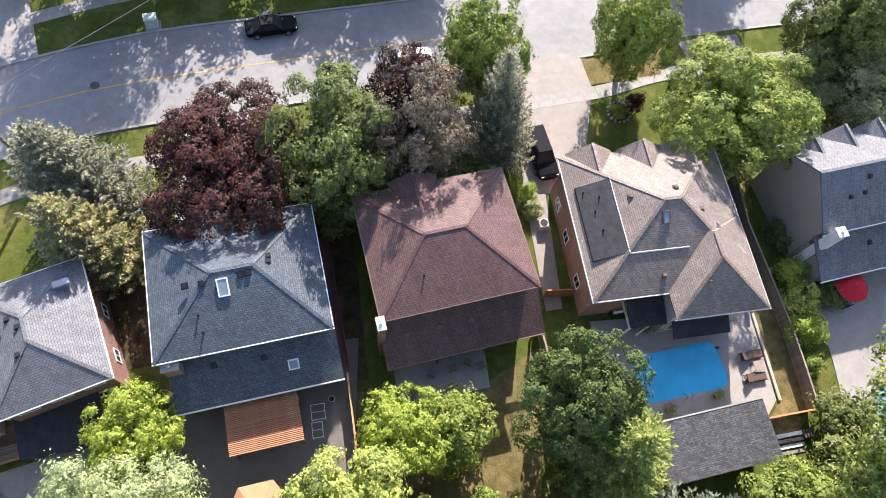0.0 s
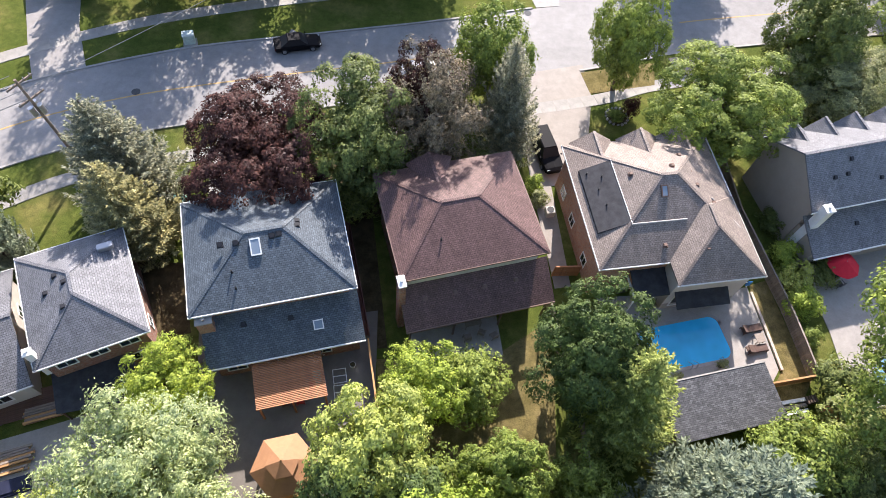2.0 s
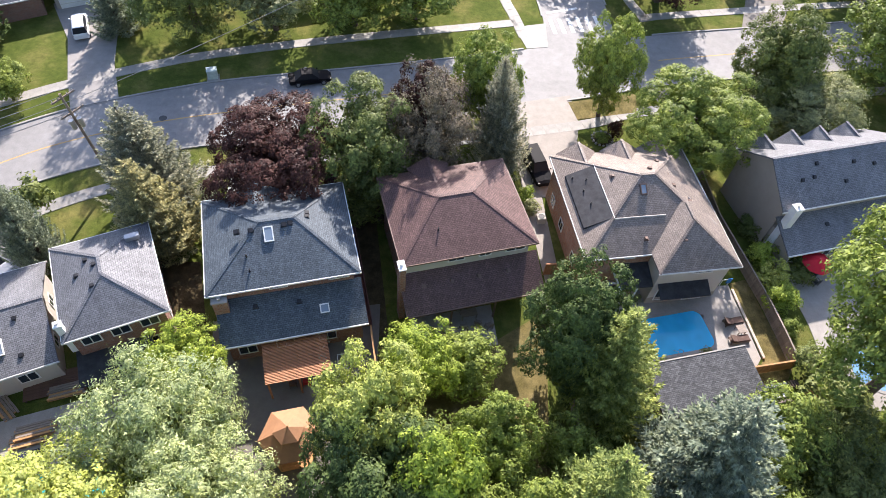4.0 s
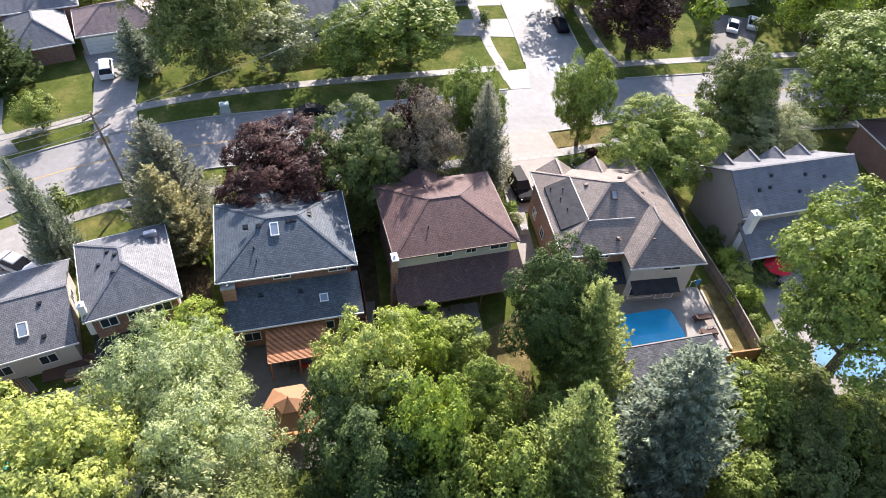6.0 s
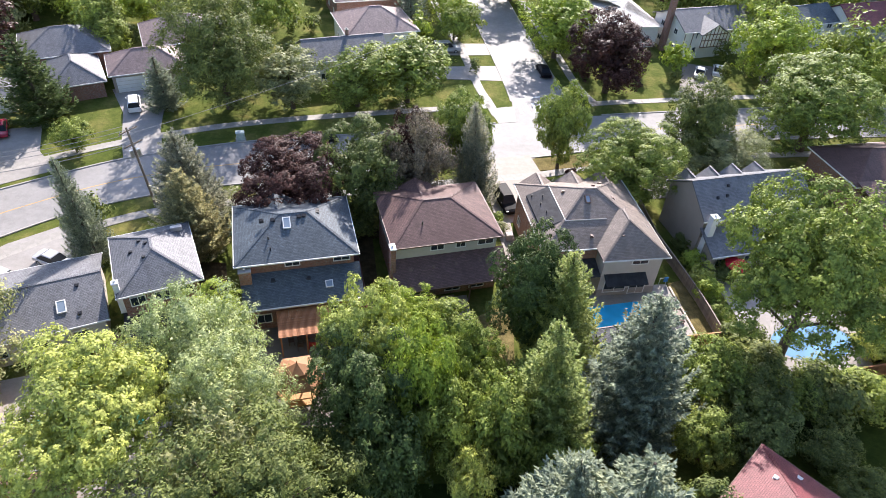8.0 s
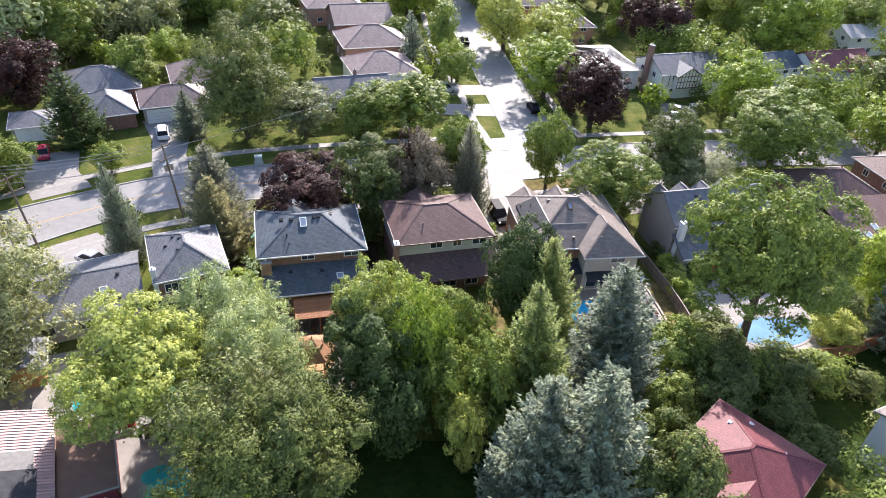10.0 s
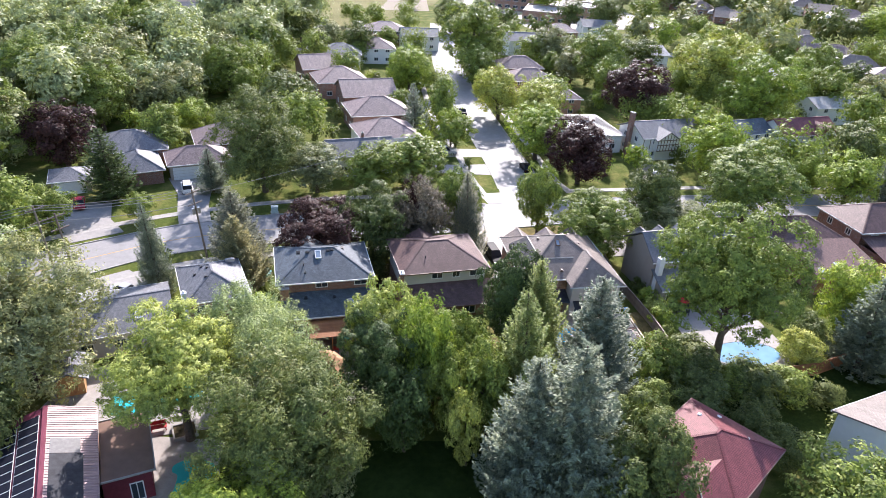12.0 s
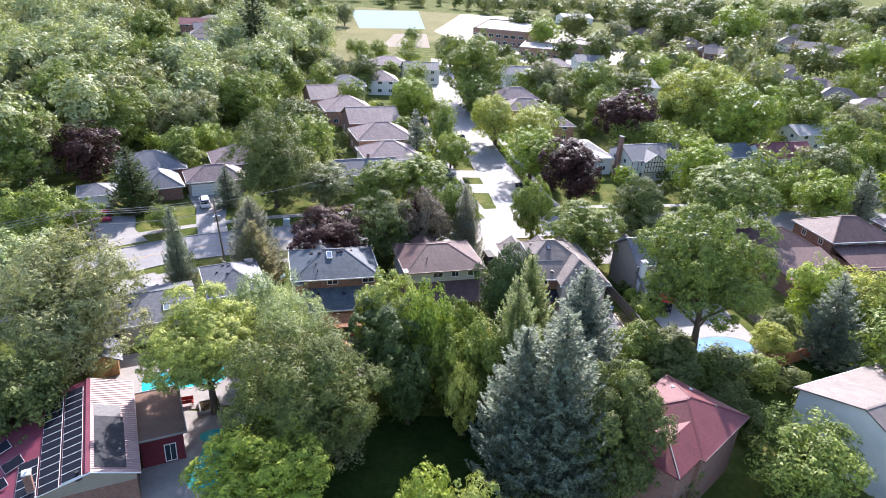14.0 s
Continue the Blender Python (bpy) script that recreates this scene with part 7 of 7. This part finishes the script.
def flower_bed(x, y):
    rnd = random.Random(9)
    b = thing("flower_bed", pose(x, y, 0.02), "small round flower bed edged with stones", "flower bed")
    part("mulch", tube(bmesh.new(), (0, 0, 0), (0, 0, 0.08), 1.15, 1.05, 20), SOIL, b)
    for i in range(16):
        a = 6.283 * i / 16
        bm = bmesh.new()
        bmesh.ops.create_icosphere(bm, subdivisions=1, radius=rnd.uniform(0.14, 0.22))
        s = part("edging_stone", bm, CONCRETE, b)
        s.matrix_local = pose(1.12 * math.cos(a), 1.12 * math.sin(a), 0.08, 0, 0, rnd.uniform(0, 90)) @ Matrix.Diagonal((1.2, 0.9, 0.7, 1))


flower_bed(18.2, 32.2)
ac = thing("air_conditioner", pose(10.5, 19.8, 0, 0, 0, 10), "beige outdoor air-conditioning unit by a brick wall", "air conditioner")
part("casing", boxes((-0.4, -0.4, 0.08, 0.4, 0.4, 0.85), bevel=0.04), STUCCO, ac)
part("fan_grille", tube(bmesh.new(), (0, 0, 0.85), (0, 0, 0.88), 0.32, None, 18), BLACK, ac)
part("pad", boxes((-0.5, -0.5, 0, 0.5, 0.5, 0.08)), CONCRETE, ac)

# ---- clutter of the western garden ----
NAVY = plain("navy_sheet", (0.018, 0.022, 0.05), 0.6, vary=0.3)
can = thing("canopy", pose(-27.4, 1.0, 0, 0, 0, 22), "low black felt canopy behind the grey house", "canopy")
part("roof_sheet", thick_roof(bmesh.new(), [[(0.4, -2.4, 2.3), (6.0, -3.2, 2.3), (6.0, 2.6, 2.65), (0.4, 1.2, 2.6)]], 0.08), FLATROOF, can)
for x, y in ((0.6, -2.2), (5.8, -2.9), (5.8, 2.2), (0.6, 0.9)):
    part("post", boxes((x - 0.05, y - 0.05, 0, x + 0.05, y + 0.05, 2.28)), DARKWOOD, can)
terr = thing("terrace", pose(-31.0, -1.6, 0.06, 0, 0, 20), "low brown boarded terrace behind the grey house", "deck")
plank_me = None
for i in range(13):
    if plank_me is None:
        b = part("plank", boxes((0, 0, 0.16, 4.4, 0.14, 0.2)), boards("brown_deck_wood", (0.14, 0.075, 0.05)), terr)
        plank_me = b.data
    else:
        b = new("plank", plank_me)
        b.parent = terr
    b.matrix_local = pose(0, 0.155 * i, 0)
for x in (0.2, 2.2, 4.2):
    part("joist", boxes((x - 0.05, 0, 0, x + 0.05, 2.0, 0.16)), DARKWOOD, terr)
plank_stack(-29.2, -0.9, 20, 0.27)
plank_stack(-33.4, -1.0, -40)
plank_stack(-30.6, -4.8, 20)
plank_stack(-30.4, -4.2, 21, 0.26)
cov = thing("rolled_pool_cover", pose(-30.4, -7.0, 0.06, 0, 0, 20), "dark navy folded pool cover on the paving", "pool cover")
part("folded_sheet", boxes((0, 0, 0, 3.4, 1.2, 0.16), bevel=0.06), NAVY, cov)
part("folded_sheet", boxes((0.2, 0.2, 0.16, 3.1, 0.9, 0.26), bevel=0.04), NAVY, cov)
bed = thing("planter_box", pose(-22.3, -13.2, 0.05, 0, 0, 27), "square raised planter with pale edging round a tree", "planter")
part("edging", ring_frame(-1.15, -1.05, 1.15, 1.05, 0.16, 0, 0.36), CONCRETE, bed)
part("soil", boxes((-0.99, -0.89, 0, 0.99, 0.89, 0.28)), SOIL, bed)
bench = thing("garden_bench", pose(-24.9, -13.1, 0.05, 0, 0, 22), "red garden bench beside the flat-roofed extension", "bench")
part("seat", boxes((-0.75, -0.3, 0.38, 0.75, 0.3, 0.46), bevel=0.03), RED_PLASTIC, bench)
part("backrest", boxes((-0.75, 0.26, 0.46, 0.75, 0.34, 0.95), bevel=0.03), RED_PLASTIC, bench)
for sx in (-0.65, 0.65):
    for sy in (-0.24, 0.24):
        part("leg", boxes((sx - 0.04, sy - 0.04, 0, sx + 0.04, sy + 0.04, 0.38)), RED_PLASTIC, bench)
# beam, steps and edge boards beside the pool house
edge = thing("edge_board", pose(28.1, 12.9, 0.06, 0, 0, -81), "pale timber edge board along the pool deck", "edging")
part("board", boxes((0, -0.12, 0, 7.2, 0.12, 0.18), bevel=0.02), plain("pale_timber", (0.5, 0.42, 0.34), 0.7), edge)
step = thing("garden_steps", pose(28.6, 1.5, 0, 0, 0, 12), "pale timber garden steps beside the pool house", "steps")
for i in range(4):
    part("tread", boxes((0, 0.42 * i, 0.0, 2.2, 0.42 * i + 0.3, 0.1 + 0.12 * i), bevel=0.02), WHITE if i % 2 else WOOD_G, step)
pile = thing("firewood_rack", pose(30.9, 3.3, 0, 0, 0, 14), "dark firewood stacked under a golden beam", "firewood")
for i in range(12):
    part("log", tube(bmesh.new(), (0.24 * (i % 4) - 0.4, -0.3, 0.12 + 0.22 * (i // 4)), (0.24 * (i % 4) - 0.4, 0.3, 0.12 + 0.22 * (i // 4)), 0.11, None, 8), BARK, pile)
gate = thing("gate_leaf", pose(31.6, 2.6, 0, 0, 0, -52), "golden timber gate standing open", "gate")
for i in range(5):
    part("board", boxes((0.02 + 0.28 * i, -0.03, 0.1, 0.26 + 0.28 * i, 0.03, 1.3)), WOOD_O, gate)
part("brace", boxes((0, -0.06, 0.9, 1.42, -0.032, 1.05)), WOOD_O, gate)
part("brace", boxes((0, -0.06, 0.3, 1.42, -0.032, 0.45)), WOOD_O, gate)

# ---- road markings ----
centre = [a.lerp(b, 0.47) for a, b in zip(south_line, north_line)]


def marking(name, pts_line, d0, d1, material, label):
    setting(name, strip(bmesh.new(), pts_line, d0, d1, 0.02, 0.03), material, label, "road marking")


marking("road_marking_1", cut(centre, -80, 8), 0.0, 0.16, PAINT_Y, "faded yellow centre line")
marking("road_marking_2", cut(centre, 26, 200), 0.0, 0.16, PAINT_Y, "faded yellow centre line")
marking("road_marking_3", [Vector((13.7, 55.4)), Vector((17.9, 57.0))], 0.0, 0.4, PAINT_W, "worn white stop line")
for i in range(6):
    a = Vector((14.7 + 1.2 * i, 51.1 + 0.3 * i))
    marking(f"road_marking_{4 + i}", [a, a + Vector((-0.5, 3.1))], 0.0, 0.5, PAINT_W, "worn white crossing stripe")
setting("manhole_1", tube(bmesh.new(), (9.6, 46.6, 0.0), (9.6, 46.6, 0.035), 0.42, None, 24), plain("cast_iron", (0.1, 0.1, 0.1), 0.85), "cast-iron manhole cover in the road", "manhole")
setting("manhole_2", tube(bmesh.new(), (-29.5, 31.0, 0.0), (-29.5, 31.0, 0.035), 0.42, None, 24), plain("cast_iron_worn", (0.08, 0.08, 0.08), 0.85), "cast-iron manhole cover in the road", "manhole")
PATCH = slab_mat("asphalt_patch", (0.23, 0.22, 0.215), False)
flat("road_patch_1", [(-30.0, 28.3), (-27.6, 29.1), (-27.2, 27.8), (-29.6, 27.0)], PATCH, 0.03, "darker rectangular asphalt patch", "road patch")
flat("road_patch_2", [(-18, 36.0), (-17.6, 35.6), (-15.4, 40.9), (-15.9, 41.2)], PATCH, 0.029, "narrow tar-filled asphalt joint", "road patch")
flat("road_patch_3", [(4.6, 41.4), (9.8, 42.8), (9.4, 44.4), (4.2, 43.0)], PATCH, 0.03, "darker asphalt patch", "road patch")

# ---- pavement slabs ----
slab_me = None
for bed, line in SLABS:
    length, placed = 0.0, 0.0
    for a, b in zip(line, line[1:]):
        seg = (b - a).length
        while placed < length + seg:
            q = a.lerp(b, (placed - length) / seg)
            ang = math.degrees(math.atan2((b - a).y, (b - a).x))
            if slab_me is None:
                s = part("paving_slab", boxes((-0.74, -0.71, 0.0, 0.74, 0.71, 0.06), bevel=0.008), CONCRETE, bed)
                slab_me = s.data
            else:
                s = new("paving_slab", slab_me)
                s.parent = bed
            s.matrix_local = pose(q.x, q.y, 0, 0, 0, ang)
            placed += 1.52
        length += seg


def in_wood(x, y):
    """The wooded strip behind the western houses and beyond the far gardens."""
    if -75 < x < -36 and y < 72 or x > -55 + (y - 75) * 0.05 or (abs(x + 88 + (y - 148) * 0.28) < 15 and 128 < y < 300):
        return False
    return x < -62 + (y - 60) * 0.12


def in_far(x, y):
    if -100 < x < 14 and 196 < y < 480 or (0 < x < 115 and 235 < y < 480):
        return False
    return not (abs(x + 88 + (y - 148) * 0.28) < 14 and y < 300)



def clear(x, y, road=6.5, house=9.5):
    """Away from streets and houses."""
    q = Vector((x, y))
    for line, d in ((centre_line, road + 5), (side_line, road + 4), (far_road, road + 4)):
        if min((q - p).length for p in line) < d:
            return False
    return all((x - s.x) ** 2 + (y - s.y) ** 2 > house ** 2 for s in SITES)


centre_line = [a.lerp(b, 0.5) for a, b in zip(south_line, north_line)]
side_line = offset_line(west_line, -4.5)
woodland("woodland", "dense green wood of mixed broad trees", None, scatter(5, 95, -190, -52, 42, 240, lambda x, y: in_wood(x, y) and clear(x, y), 12, 20, 7.5), "wood", LEAF["wood"])
woodland("woodland_edge", "sunlit pale trees along the wood", None, scatter(15, 40, -170, -52, 50, 200, lambda x, y: in_wood(x, y) and clear(x, y), 10, 15, 8.0), "wood", LEAF["olive"])
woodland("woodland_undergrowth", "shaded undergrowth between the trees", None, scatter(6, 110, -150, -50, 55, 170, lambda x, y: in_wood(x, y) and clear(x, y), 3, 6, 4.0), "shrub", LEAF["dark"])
woodland("distant_woodland", "distant treetops over the suburb, dark green", None, scatter(7, 380, -420, 480, 185, 640, lambda x, y: in_far(x, y) and clear(x, y), 9, 15, 9), "tiny", LEAF["dark"])
woodland("distant_treetops", "distant treetops over the suburb, olive green", None, scatter(8, 380, -420, 480, 185, 640, lambda x, y: in_far(x, y) and clear(x, y), 9, 16, 9), "tiny", LEAF["olive"])


def in_gardens(x, y):
    return clear(x, y, 3.0, 7.0) and not in_wood(x, y) and y < 230 and y > 58 and x > -70


woodland("garden_trees", "leafy garden trees between far houses, mid green", None, scatter(21, 120, -70, 190, 58, 230, in_gardens, 6, 12, 6), "wood", LEAF["green"])
woodland("garden_hedges", "low dark hedges and shrubs between houses", None, scatter(22, 210, -70, 170, 58, 200, in_gardens, 2, 4.5, 3.5), "shrub", LEAF["dark"])
woodland("garden_shrubs", "sunlit shrubs in far gardens", None, scatter(23, 60, -70, 190, 58, 220, in_gardens, 2.5, 6, 5), "shrub", LEAF["bright"])


def near_gardens(x, y):
    return clear(x, y, 3.0, 8.0) and not (33 < x < 56 and -9 < y < 22) and not (44 < x < 104 and 10 < y < 40) and not (-34 < x < -14 and y > -30) and (x < -30 or x > 36 or y < -10) and not (-6 < x < 9 and y < -13)


woodland("back_garden_shrubs", "shaded shrubs and hedges between back gardens", None, scatter(31, 80, -70, 95, -30, 26, near_gardens, 1.8, 4.2, 3.2), "shrub", LEAF["dark"])
woodland("back_garden_trees", "leafy trees in the neighbouring back gardens", None, scatter(32, 34, 44, 120, -24, 36, near_gardens, 6, 12, 6), "wood", LEAF["green"])
